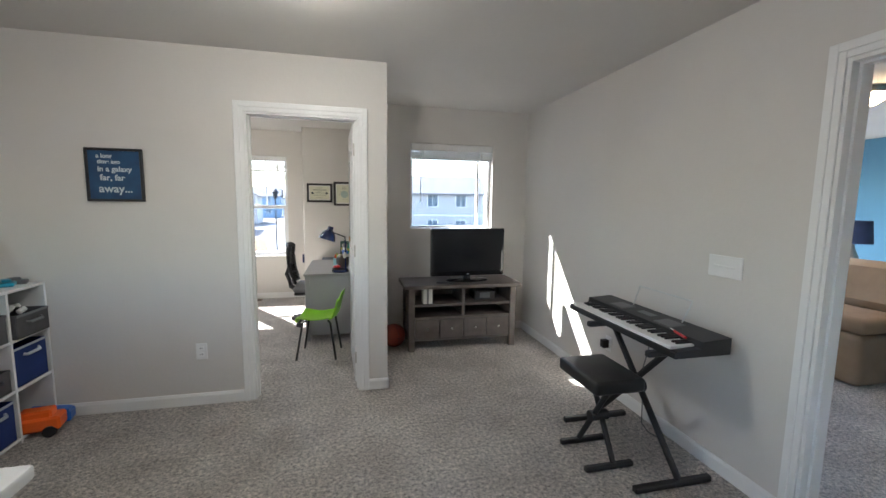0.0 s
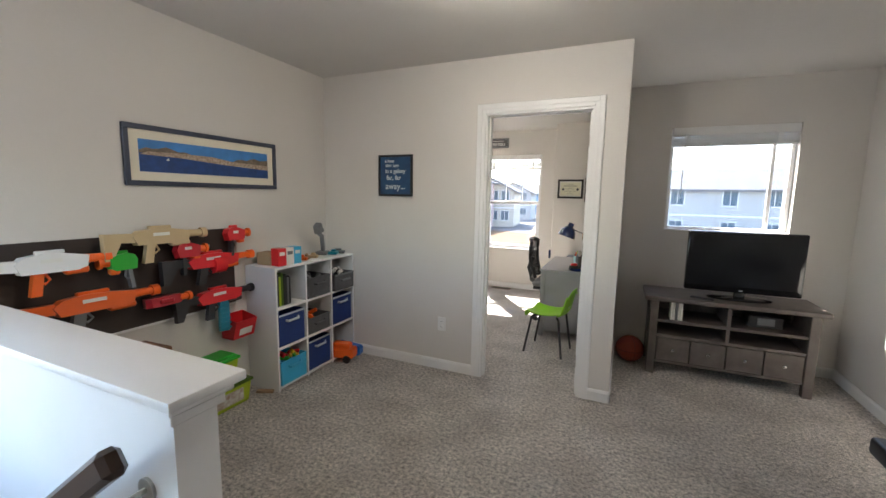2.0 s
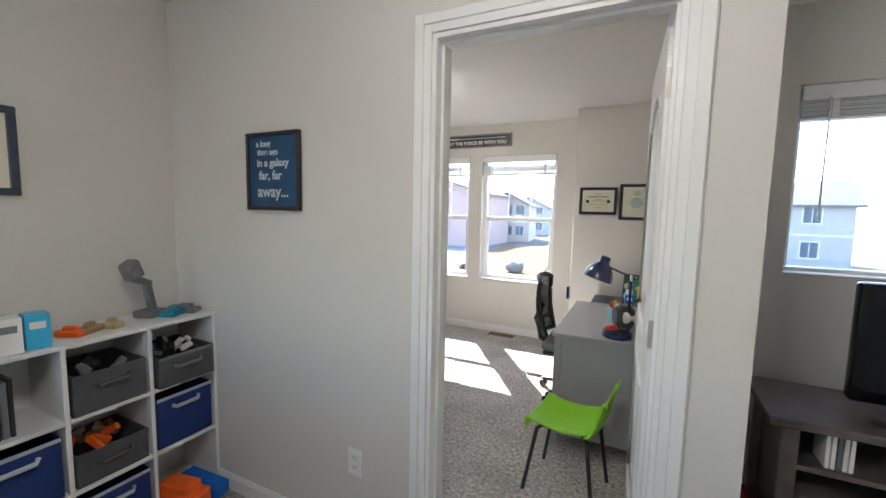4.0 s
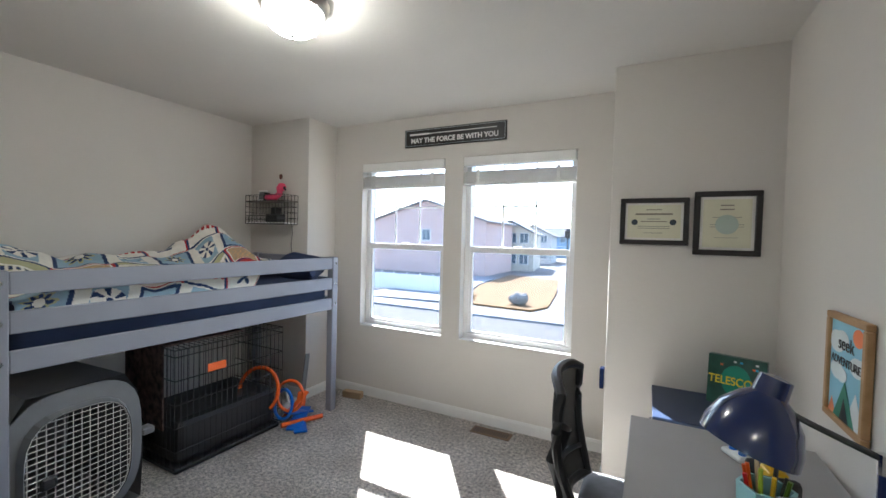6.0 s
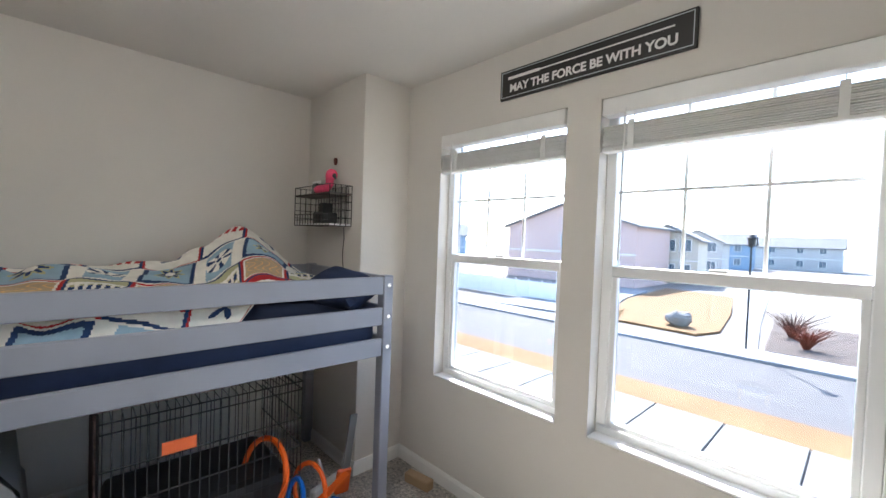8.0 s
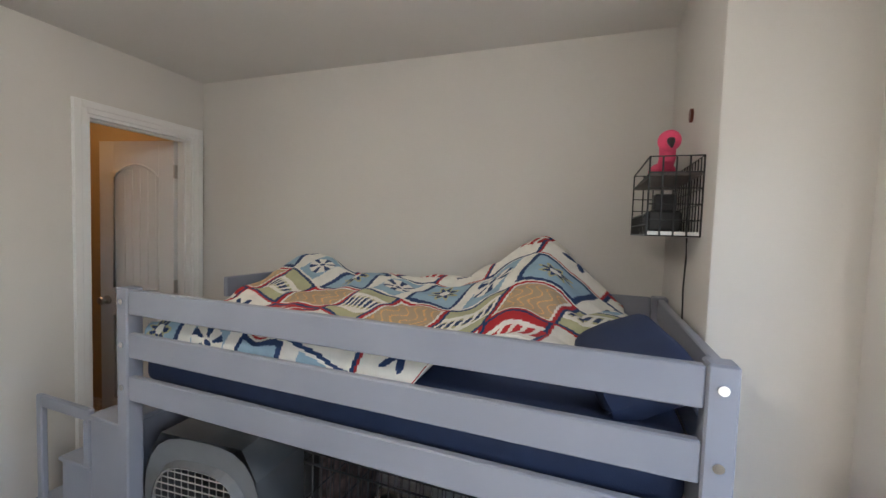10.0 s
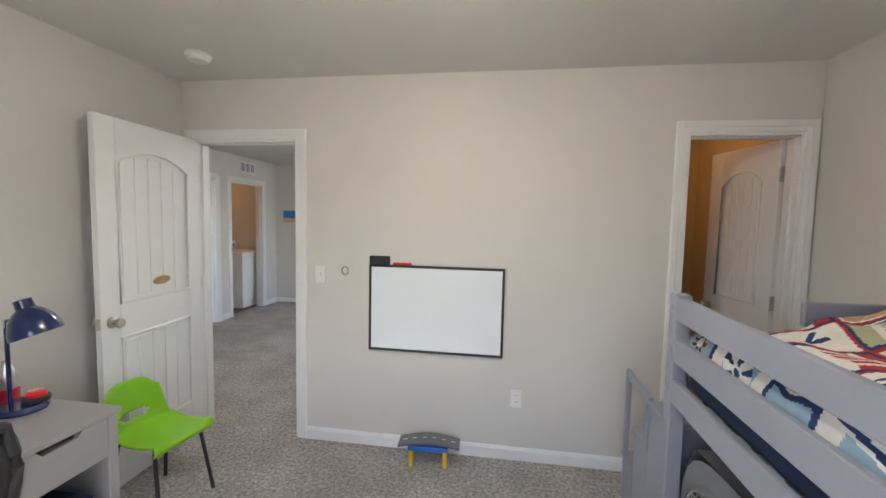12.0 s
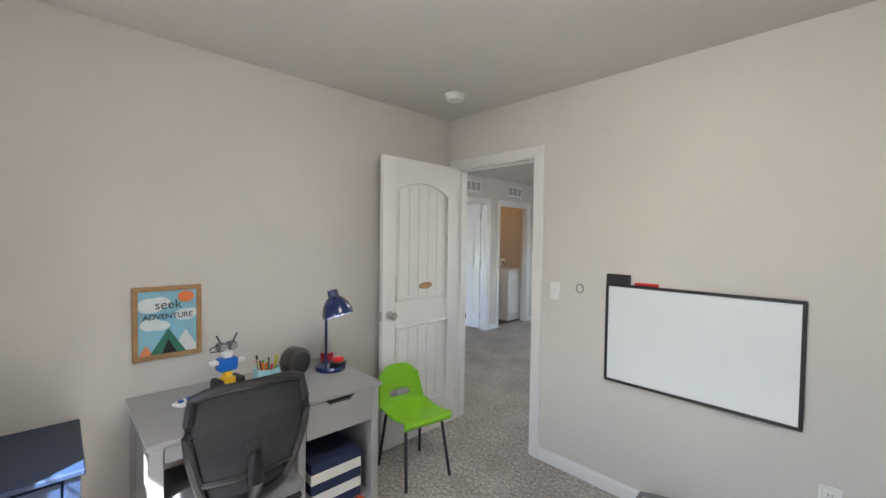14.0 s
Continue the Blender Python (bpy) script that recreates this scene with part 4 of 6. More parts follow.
for q in (0.3, 0.72):
    Mesh().rbox((dp * 0.68, L * q, 0.0815), (0.10, 0.13, 0.005), (0, -3, 0), 0.001).done("speaker_panel", GREYP, kb)
Mesh().tube([(dp - 0.03, 0.28, 0.08), (dp + 0.02, 0.27, 0.20), (dp + 0.02, 0.27, 0.205), (dp + 0.02, 0.69, 0.205), (dp + 0.02, 0.69, 0.20), (dp - 0.03, 0.68, 0.08)], 0.004, 6).done("music_rest", STEEL, kb)
e = thing("red_pen", "red and white marker lying on the keys", "marker", KX0 + 0.15, KY0 + 0.15, KZ + 0.066, 75)
Mesh().cyl((-0.07, 0, 0.006), (0.04, 0, 0.006), 0.007, n=8).done("barrel", RED, e)
Mesh().cyl((0.04, 0, 0.006), (0.075, 0, 0.006), 0.0065, n=8).done("cap", WHITEP, e)
ks = thing("keyboard_stand", "black X-frame keyboard stand on the carpet", "stand", 1.955, 2.19, 0)
for sx in (-1, 1):
    x = 0.03 * sx
    Mesh().tube([(x, -0.34, 0.03), (x, 0.26 if sx > 0 else 0.26, 0.69)] if sx > 0 else [(x, 0.34, 0.03), (x, -0.26, 0.69)], 0.018, 8).done("leg", BLACK, ks)
    yb = -0.34 * sx
    Mesh().box(-0.235, yb - 0.018, 0.001, 0.225, yb + 0.018, 0.036, 0.006).done("foot", BLACK, ks)
    yt = 0.26 * sx
    Mesh().box(-0.15, yt - 0.018, 0.675, 0.19, yt + 0.018, 0.708, 0.006).done("arm", BLACK, ks)
Mesh().cyl((-0.06, 0, 0.39), (0.06, 0, 0.39), 0.04, n=16).done("clutch", BLACK, ks)
bn = thing("piano_bench", "black padded X-frame piano bench on the carpet", "bench", 1.715, 2.175, 0)
Mesh().box(-0.150, -0.192, 0.455, 0.150, 0.192, 0.53, 0.018, seg=3).done("seat", VINYLBLACK, bn, smooth=True)
for sx in (-1, 1):
    x = 0.025 * sx
    Mesh().tube([(x, -0.13 * sx, 0.03), (x, 0.13 * sx, 0.457)], 0.016, 8).done("leg", BLACK, bn)
    Mesh().box(-0.147, -0.13 * sx - 0.016, 0.001, 0.147, -0.13 * sx + 0.016, 0.033, 0.006).done("foot", BLACK, bn)
Mesh().cyl((-0.05, 0, 0.243), (0.06, 0, 0.243), 0.03, n=14).done("clutch", BLACK, bn)
e = thing("power_cord", "thin grey power cord hanging behind the keyboard", "cord", 2.24, 2.5, 0.001)
Mesh().tube([(0.0, -0.1, 0.72), (0.0, -0.08, 0.5), (0.005, -0.02, 0.3), (0.0, -0.06, 0.12), (-0.03, -0.1, 0.01), (-0.06, -0.2, 0.006), (-0.03, -0.3, 0.006), (0.0, -0.2, 0.006)], 0.004, 6).done("cable", GREYP, e)
e = thing("phone_charger", "black power adapter in the wall outlet", "adapter", XK - 0.011, 2.89, 0.36)
Mesh().box(-0.05, -0.02, -0.01, 0.0, 0.025, 0.05, 0.004).done("body", BLACK, e)

# ---- bedroom: loft bed ----
LB = pose(-2.368, 4.210, 0, 0, 0, -1.2)
bed = thing("loft_bed", "grey painted low loft bed with three side rails", "bed")
bed.matrix_world = LB
BL, BD = 1.955, 0.98
for xx in (-0.06, -BD):
    for yy in (0, BL - 0.06):
        Mesh().box(xx, yy, 0, xx + 0.06, yy + 0.06, 1.256, 0.005).done("post", BEDGREY, bed)
for z0, z1 in ((1.157, 1.250), (0.995, 1.088), (0.832, 0.925)):
    Mesh().box(-0.030, 0.061, z0, -0.004, BL - 0.061, z1, 0.004).done("side_rail", BEDGREY, bed)
    Mesh().box(-BD + 0.004, 0.061, z0, -BD + 0.03, BL - 0.061, z1, 0.004).done("side_rail", BEDGREY, bed)
    Mesh().box(-BD + 0.061, BL - 0.040, z0, -0.061, BL - 0.014, z1, 0.004).done("end_rail", BEDGREY, bed)
for z0, z1 in ((0.832, 0.925), (1.157, 1.250)):
    Mesh().box(-BD + 0.061, 0.014, z0, -0.45, 0.040, z1, 0.004).done("end_rail", BEDGREY, bed)
for k in range(3):
    Mesh().box(-0.75 + k * 0.11, 0.016, 0.926, -0.71 + k * 0.11, 0.036, 1.156).done("end_slat", BEDGREY, bed)
bl = Mesh()
for yy in (0.03, BL - 0.03):
    for zz in (1.204, 1.041, 0.879):
        bl.cyl((-0.001, yy, zz), (0.004, yy, zz), 0.011, n=12)
for zz in (1.204, 1.041, 0.879):
    bl.cyl((-0.03, 0.001, zz), (-0.03, -0.004, zz), 0.011, n=10)
bl.done("bolt", CHROME, bed)
for k in range(12):
    y = 0.1 + k * 0.15
    Mesh().box(-BD + 0.031, y, 0.874, -0.031, y + 0.07, 0.890).done("bed_slat", BEDGREY, bed)
mt = thing("mattress", "navy sheeted mattress on the loft bed", "mattress")
mt.matrix_world = LB @ pose(0, 0, 0.891)
Mesh().box(-BD + 0.055, 0.07, 0, -0.05, BL - 0.07, 0.19, 0.04, seg=4).done("body", NAVY, mt, smooth=True)

FAB = [mat("quilt_" + n, c, 0.9, var=0.08, scale=18, bump=0.35, bscale=160) for n, c in
       (("cream", (0.76, 0.73, 0.66)), ("tan", (0.42, 0.31, 0.19)), ("red", (0.42, 0.02, 0.025)), ("navy", (0.015, 0.04, 0.12)), ("light_blue", (0.28, 0.40, 0.50)), ("olive", (0.42, 0.41, 0.24)), ("orange", (0.70, 0.40, 0.16)))]


def quilt_patch(u, v):
    """Which fabric lies at (u, v) metres of the patchwork."""
    S = 0.25
    i, j = math.floor(u / S), math.floor(v / S)
    a, b = u / S - i - 0.5, v / S - j - 0.5
    e = max(abs(a), abs(b))
    r, th = math.hypot(a, b), math.atan2(b, a)
    kind = (i * 3 + j * 5) % 6
    if kind == 0:
        if e > 0.44: return 2
        if e > 0.40: return 0
        return 1 if (math.sin(a * 40 + 3 * math.sin(b * 18)) < 0.85) else 6
    if kind == 1:
        if e > 0.46: return 0
        if e > 0.38: return 3
        star = 0.15 + 0.06 * math.cos(8 * th)
        if r < 0.085: return 0
        if r < star: return 3
        if r < star + 0.06: return 5
        return 4
    if kind == 2:
        if e > 0.46: return 2
        if r < 0.16 + 0.11 * math.cos(5 * th + 0.4): return 3
        return 0
    if kind == 3:
        if e > 0.45: return 3
        if abs(b) < 0.14 and abs(((a * 7) % 1) - 0.5) < 0.28: return 5 if abs(b) > 0.09 else 3
        return 0 if abs(b) < 0.24 else 5
    if kind == 4:
        if e > 0.46: return 0
        if r < 0.3: return (3 if (math.sin(6 * th) > 0.3 and r > 0.1) or r < 0.06 else 0)
        return 0 if abs(a) > 0.3 else 4
    if abs(b) < 0.16 and abs(((a * 6 + b) % 1) - 0.5) < 0.3: return 2
    if e > 0.44: return 3
    return 0 if b > -0.25 else 2


def quilt(name, label, y0, y1, x0, x1, height, category="quilt", step=0.0052, du=0.0, dv=0.0, thick=0.012):
    nu, nv = int((y1 - y0) / step), int((x1 - x0) / step)
    bm = bmesh.new()
    grid = [[None] * (nv + 1) for _ in range(nu + 1)]
    for i in range(nu + 1):
        for j in range(nv + 1):
            y, x = y0 + (y1 - y0) * i / nu, x0 + (x1 - x0) * j / nv
            px, py, pz = height(x, y)
            grid[i][j] = bm.verts.new((px, py, pz))
    for i in range(nu):
        for j in range(nv):
            f = bm.faces.new((grid[i][j], grid[i][j + 1], grid[i + 1][j + 1], grid[i + 1][j]))
            u, v = y0 + (y1 - y0) * (i + 0.5) / nu, x0 + (x1 - x0) * (j + 0.5) / nv
            w = 0.04 * noise.noise((u * 3, v * 3, 0.5))
            f.material_index = quilt_patch(u + du + w + 0.25 * v, v + dv - w - 0.2 * u)
            f.smooth = True
    me = bpy.data.meshes.new(name)
    bm.to_mesh(me)
    bm.free()
    for m in FAB:
        me.materials.append(m)
    ob = new(name, me)
    sd = ob.modifiers.new("thickness", "SOLIDIFY")
    sd.thickness, sd.offset = thick, -1
    ob.matrix_world = LB
    return tagged(ob, label, category)


def folds(x, y):
    return 0.018 * noise.noise((x * 5, y * 5, 1.3)) + 0.012 * noise.noise((x * 11, y * 9, 4.2)) + 0.02 * abs(noise.noise((x * 2.5 + y * 2, y * 3 - x, 7.7)))


def quilt_height(x, y):
    s = max(0, min(1, (y - 1.15) / 0.25))
    s = s * s * (3 - 2 * s)
    x0 = x
    x = -0.925 + (x + 0.925) * (1 - 0.30 * s)
    z = 1.13 + folds(x, y) * 1.9
    back = max(0, min(1, (-x - 0.35) / 0.5))
    z += 0.125 * back
    z += 0.20 * math.exp(-((y - 1.44) / 0.22) ** 2) * (0.25 + 0.75 * back)
    z += 0.07 * math.exp(-((y - 0.2) / 0.18) ** 2) * back
    z += 0.05 * math.exp(-((y - 0.75) / 0.25) ** 2) * (1 - back) * 0.6
    z -= 0.05 * max(0, min(1, (y - 1.55) / 0.2))
    px = x
    edge = 0.2
    if x > -edge:
        # the front edge hangs down beside the mattress
        q = (x + edge) / edge
        px = -0.105 + 0.062 * math.sin(min(1, q * 1.4) * math.pi / 2)
        z -= 0.17 * max(0, q - 0.25) ** 1.2 * (1 - s)
    return px, y, z


quilt("quilt", "rumpled patchwork sports quilt in red navy and tan", 0.09, 1.78, -0.925, 0.0, quilt_height)


def pillow(name, label, c, size, rot, material):
    e = thing(name, label, "pillow")
    e.matrix_world = LB @ pose(*c, *rot)
    m = Mesh()
    sx, sy, sz = size
    n = 14
    for side in (1, -1):
        g = [[None] * (n + 1) for _ in range(n + 1)]
        for i in range(n + 1):
            for j in range(n + 1):
                a, b = i / n * 2 - 1, j / n * 2 - 1
                t = max(0, (1 - a ** 4) * (1 - b ** 4)) ** 0.5
                k = 1 - 0.06 * (1 - t)
                g[i][j] = m.bm.verts.new((a * sx / 2 * k, b * sy / 2 * k, side * sz / 2 * t * (1 + 0.12 * noise.noise((a * 2, b * 2, side)))))
        for i in range(n):
            for j in range(n):
                m.bm.faces.new((g[i][j], g[i + 1][j], g[i + 1][j + 1], g[i][j + 1]))
    bmesh.ops.remove_doubles(m.bm, verts=m.bm.verts, dist=1e-4)
    m.done("case", material, e, smooth=True)
    return e


pillow("pillow", "plump navy pillow leaning on the quilt", (-0.23, 1.77, 1.17), (0.38, 0.26, 0.16), (25, 8, 15), NAVY)
quilt("pillow_sham", "patterned pillow sham at the head of the bed", 1.5, 1.82, -0.90, -0.40, lambda x, y: (x, y, 1.12 + 0.10 * max(0, 1 - ((x + 0.65) / 0.27) ** 4) ** 0.5 * max(0, 1 - ((y - 1.66) / 0.17) ** 4) ** 0.5 + 0.3 * folds(x, y)), "pillow", du=0.13, dv=0.2)

# stair unit at the bed's foot
st = thing("bed_stairs", "grey wooden storage steps beside the loft bed", "steps")
st.matrix_world = LB
for k, (y0, y1, zt) in enumerate(((-0.58, -0.40, 0.27), (-0.40, -0.20, 0.50), (-0.20, -0.012, 0.72))):
    Mesh().box(-0.48, y0, 0.001, -0.02, y1 - 0.001, zt - 0.02, 0.003).done("step_box", BEDGREY, st)
    Mesh().box(-0.49, y0 - 0.012, zt - 0.02, -0.012, y1 - 0.002, zt, 0.004).done("tread", BEDGREY, st)
rl = Mesh()
rl.box(-0.035, -0.57, 0.27, -0.012, -0.53, 0.74, 0.004)
rl.box(-0.035, -0.53, 0.69, -0.012, -0.20, 0.74, 0.004)
rl.box(-0.035, -0.24, 0.5, -0.012, -0.20, 0.69, 0.004)
rl.done("guard_rail", BEDGREY, st)


# ---- kennel, crate, clutter under the bed ----
kn = thing("pet_kennel", "dark grey plastic pet kennel with wire door", "pet kennel", -2.455, 4.53, 0.001, 4)
m = Mesh()
prof = [(-0.27, 0), (0.27, 0), (0.285, 0.3), (0.29, 0.33), (0.275, 0.36), (0.255, 0.58), (0.19, 0.69), (-0.19, 0.69), (-0.255, 0.58), (-0.275, 0.36), (-0.29, 0.33), (-0.285, 0.3)]
hole = [(-0.19, 0.06), (0.19, 0.06), (0.215, 0.13), (0.215, 0.46), (0.16, 0.56), (0.0, 0.6), (-0.16, 0.56), (-0.215, 0.46), (-0.215, 0.13)]
m.poly(prof, -0.74, -0.72, "x")
n = len(prof)
for i in range(n):
    (a, b), (c, d2) = prof[i], prof[(i + 1) % n]
    vs = [m.bm.verts.new(v) for v in ((0, a, b), (0, c, d2), (-0.72, c, d2), (-0.72, a, b))]
    m.bm.faces.new(vs)
m.done("shell", GREYP, kn)
fr = Mesh()
ring_o = [(0.262 * math.cos(t), 0.34 + 0.33 * math.sin(t)) for t in [k * math.tau / 36 for k in range(36)]]
def square_ring(s, k=36):
    out = []
    for q in range(k):
        t = q * math.tau / k
        c, s2 = math.cos(t), math.sin(t)
        p = 3.2
        rr = (abs(c) ** p + abs(s2) ** p) ** (-1 / p)
        out.append((s[0] * rr * c, s[1] + s[2] * rr * s2))
    return out
o, i2, o2 = square_ring((0.275, 0.345, 0.34)), square_ring((0.21, 0.325, 0.265)), square_ring((0.225, 0.325, 0.28))
for A, B, xa, xb in ((o, o2, 0.0, 0.0), (o2, i2, 0.0, 0.03), (i2, i2, 0.03, -0.05)):
    for k in range(36):
        l = (k + 1) % 36
        fr.bm.faces.new([fr.bm.verts.new(v) for v in ((xa, *A[k]), (xa, *A[l]), (xb, *B[l]), (xb, *B[k]))])
fr.done("front_frame", GREYP, kn)
wd = Mesh()
for k in range(13):
    y = -0.195 + k * 0.0325
    zz = 0.325 + 0.255 * (1 - abs(y / 0.21) ** 3.2) ** (1 / 3.2)
    wd.cyl((0.02, y, 0.65 - zz), (0.02, y, zz), 0.0024, n=5)
for k in range(19):
    z = 0.08 + k * 0.027
    yy = 0.205 * (1 - abs((z - 0.325) / 0.265) ** 3.2) ** (1 / 3.2)
    wd.cyl((0.024, -yy, z), (0.024, yy, z), 0.0024, n=5)
wd.tube([(0.022, *p) for p in square_ring((0.207, 0.325, 0.262))] + [(0.022, *square_ring((0.207, 0.325, 0.262))[0])], 0.004, 6)
wd.done("wire_door", STEEL, kn, "zinc wire grille door")
Mesh().box(0.026, -0.16, 0.27, 0.05, -0.10, 0.33, 0.01).done("latch", BLACK, kn)
Mesh().box(-0.05, 0.275, 0.32, 0.01, 0.34, 0.36, 0.008).done("handle_lug", GREYP, kn)

cr = thing("wire_crate", "black folding wire dog crate with plaid blanket", "dog crate", -2.48, 5.36, 0.001, -1)
CW, CH, CD = 0.38, 0.74, 0.55
wr = Mesh()
for k in range(22):
    y = -CW + 2 * CW * k / 21
    wr.cyl((0, y, 0.02), (0, y, CH), 0.0022, n=5)
    wr.cyl((-CD, y, 0.02), (-CD, y, CH), 0.0022, n=5)
    wr.cyl((0, y, CH), (-CD, y, CH), 0.0022, n=5)
for z in (0.03, 0.14, 0.28, 0.42, 0.56, 0.70, CH):
    wr.cyl((0.003, -CW, z), (0.003, CW, z), 0.0034, n=5)
    for sy in (-CW, CW):
        wr.cyl((0, sy, z), (-CD, sy, z), 0.0034, n=5)
for k in range(14):
    x = -CD * k / 13
    for sy in (-CW, CW):
        wr.cyl((x, sy, 0.02), (x, sy, CH), 0.0022, n=5)
wr.done("wire_panel", BLACK, cr)
Mesh().box(-CD + 0.01, -CW + 0.01, 0.0, -0.01, CW - 0.01, 0.03, 0.006).done("tray", BLACK, cr)
Mesh().box(0.006, -0.19, 0.565, 0.01, -0.07, 0.615).done("label_tag", ORANGE, cr, "orange card tag")
PLAID = mat("dark_plaid", (0.02, 0.015, 0.015), 0.95, scale=26, color2=(0.22, 0.14, 0.12))
Mesh().box(-CD + 0.02, -CW - 0.012, 0.25, -0.10, -CW - 0.004, CH + 0.004, 0.003).box(-CD + 0.02, -CW - 0.012, CH + 0.004, -0.10, CW - 0.25, CH + 0.016, 0.004).done("blanket", PLAID, cr, "dark red plaid blanket")
Mesh().box(-CD + 0.03, -CW + 0.03, 0.03, -0.03, CW - 0.03, 0.30, 0.04, seg=2).done("cushion", BLACK, cr)


def loop(c, r, tilt, n=20, part=1.0):
    q = Euler([radians(a) for a in tilt]).to_matrix()
    return [Vector(c) + q @ Vector((r * math.cos(k / n * math.tau * part), r * math.sin(k / n * math.tau * part), 0)) for k in range(n + 1)]


tk_ = thing("toy_race_track", "tangled orange and blue toy car track pieces", "toy track", -2.44, 5.74, 0.001)
Mesh().tube(loop((0.03, 0.02, 0.23), 0.11, (80, 20, 10)), 0.012, 6).tube(loop((-0.1, -0.15, 0.3), 0.16, (70, 40, 0), part=0.7), 0.014, 6).tube([(0.02, -0.05, 0.03), (0.1, 0.12, 0.03), (0.14, 0.24, 0.02)], 0.018, 6).rbox((-0.05, 0.15, 0.10), (0.04, 0.30, 0.012), (20, 0, 10)).done("orange_track", ORANGE, tk_)
Mesh().tube(loop((0.05, -0.06, 0.2), 0.10, (75, -30, 0)), 0.012, 6).rbox((0.04, 0.1, 0.035), (0.10, 0.3, 0.012), (8, 0, 30)).rbox((0.0, 0.14, 0.06), (0.07, 0.22, 0.012), (-12, 0, -10)).rbox((0.1, 0.05, 0.015), (0.09, 0.24, 0.012), (0, 0, 50)).done("blue_track", BRIGHTBLUE, tk_)
e = thing("toy_sword", "grey and orange toy sword leaning on the column", "toy", -2.6, 6.06, 0.001)
Mesh().rbox((0, 0.03, 0.25), (0.012, 0.05, 0.36), (-8, 0, 0), 0.004).done("blade", GREYP, e)
Mesh().rbox((0, -0.005, 0.06), (0.03, 0.09, 0.14), (-8, 0, 0), 0.01).done("hilt", ORANGE, e)
e = thing("toy_crossbow", "white and orange toy lying under the bed", "toy", -2.68, 6.0, 0.001, 20)
Mesh().box(-0.02, -0.12, 0, 0.02, 0.1, 0.05, 0.01).rbox((0, -0.04, 0.11), (0.01, 0.012, 0.2), (20, 0, 0)).done("body", WHITEP, e)
e = thing("wood_scrap", "small tan wooden block by the wall", "block", -2.36, 6.42, 0.001, 10)
Mesh().box(-0.09, -0.03, 0, 0.09, 0.03, 0.06, 0.006).done("body", CARD, e)
e = thing("floor_register", "brown metal floor vent in the carpet", "vent", -1.06, 6.41, 0.001)
v = Mesh().box(-0.15, -0.055, 0, 0.15, 0.055, 0.006, 0.002)
v.mi = 1
for k in range(16):
    v.box(-0.13 + k * 0.0165, -0.035, 0.006, -0.122 + k * 0.0165, 0.035, 0.0065)
v.done("grille", [mat("bronze_metal", (0.20, 0.13, 0.08), 0.5, 0.3), BLACK], e)

# ---- wire wall shelf with flamingo ----
ws = thing("wire_wall_shelf", "black wire wall shelf with wooden boards", "shelf", -3.05, 6.183, 1.515)
m = Mesh()
SW, SD, SH = 0.24, 0.15, 0.25
def wire(a, b, r=0.0022):
    m.cyl(a, b, r, n=5)
for k in range(13):
    x = -SW + 2 * SW * k / 12
    wire((x, 0, 0), (x, 0, SH))
    wire((x, -SD, 0), (x, -SD, SH * 0.28))
    wire((x, -SD, 0), (x, 0, 0))
for k in range(6):
    z = SH * k / 5
    wire((-SW, 0, z), (SW, 0, z))
    for sx in (-SW, SW):
        wire((sx, 0, z), (sx, -SD, z))
for k in range(5):
    for sx in (-SW, SW):
        wire((sx, -SD * k / 4, 0), (sx, -SD * k / 4, SH), 0.003)
for z in (0, SH * 0.14, SH * 0.28, SH * 0.78, SH):
    wire((-SW, -SD, z), (SW, -SD, z), 0.003)
m.done("wire_frame", BLACK, ws)
Mesh().box(-SW + 0.004, -SD + 0.004, 0.19, SW - 0.004, -0.003, 0.203).done("board", DARKWOOD, ws)
Mesh().box(-SW + 0.004, -SD + 0.004, 0.003, SW - 0.004, -0.003, 0.014).done("board", WHITEP, ws)
fl = thing("plush_flamingo", "pink plush flamingo on the wire shelf", "plush toy", -2.99, 6.10, 1.719)
Mesh().ball((-0.05, 0, 0.03), 0.055, 1.4, 0.8, 0.55).tube([(0.0, 0, 0.03), (0.05, 0, 0.06), (0.045, 0, 0.11), (0.07, 0, 0.125)], 0.026, 10).ball((0.072, 0, 0.115), 0.036).done("body", PINK, fl, smooth=True)
Mesh().cyl((0.10, 0, 0.11), (0.125, 0, 0.085), 0.014, 0.004).done("beak", BLACK, fl)
e = thing("photo_frame", "small white photo frame on the wire shelf", "photo frame", -3.19, 6.13, 1.719)
Mesh().rbox((0, 0, 0.05), (0.11, 0.012, 0.10), (-8, 0, 0), 0.003).done("frame", WHITEP, e)
Mesh().rbox((0, -0.0075, 0.05), (0.08, 0.002, 0.07), (-8, 0, 0)).done("photo", GREYP, e)
e = thing("jar", "dark glass jar on the wire shelf", "jar", -3.13, 6.125, 1.719)
Mesh().lathe([(0.03, 0), (0.032, 0.05), (0.024, 0.06), (0.026, 0.075), (0, 0.078)], 16).done("glass", BLACK, e, smooth=True)
e = thing("camera_box", "small black box on the lower shelf board", "box", -2.99, 6.10, 1.530)
Mesh().box(-0.07, -0.05, 0, 0.07, 0.05, 0.07, 0.006).box(-0.03, -0.03, 0.07, 0.03, 0.04, 0.13, 0.006).done("body", BLACK, e)
e = thing("thin_cable", "thin black cable hanging below the wire shelf", "cord", -2.85, 6.155, 1.14)
Mesh().tube([(0, 0, 0.37), (0.01, 0, 0.3), (-0.005, 0, 0.2), (0.01, 0, 0.1), (0, -0.005, 0.0), (0.0, -0.005, -0.3)], 0.003, 5).done("cable", BLACK, e)
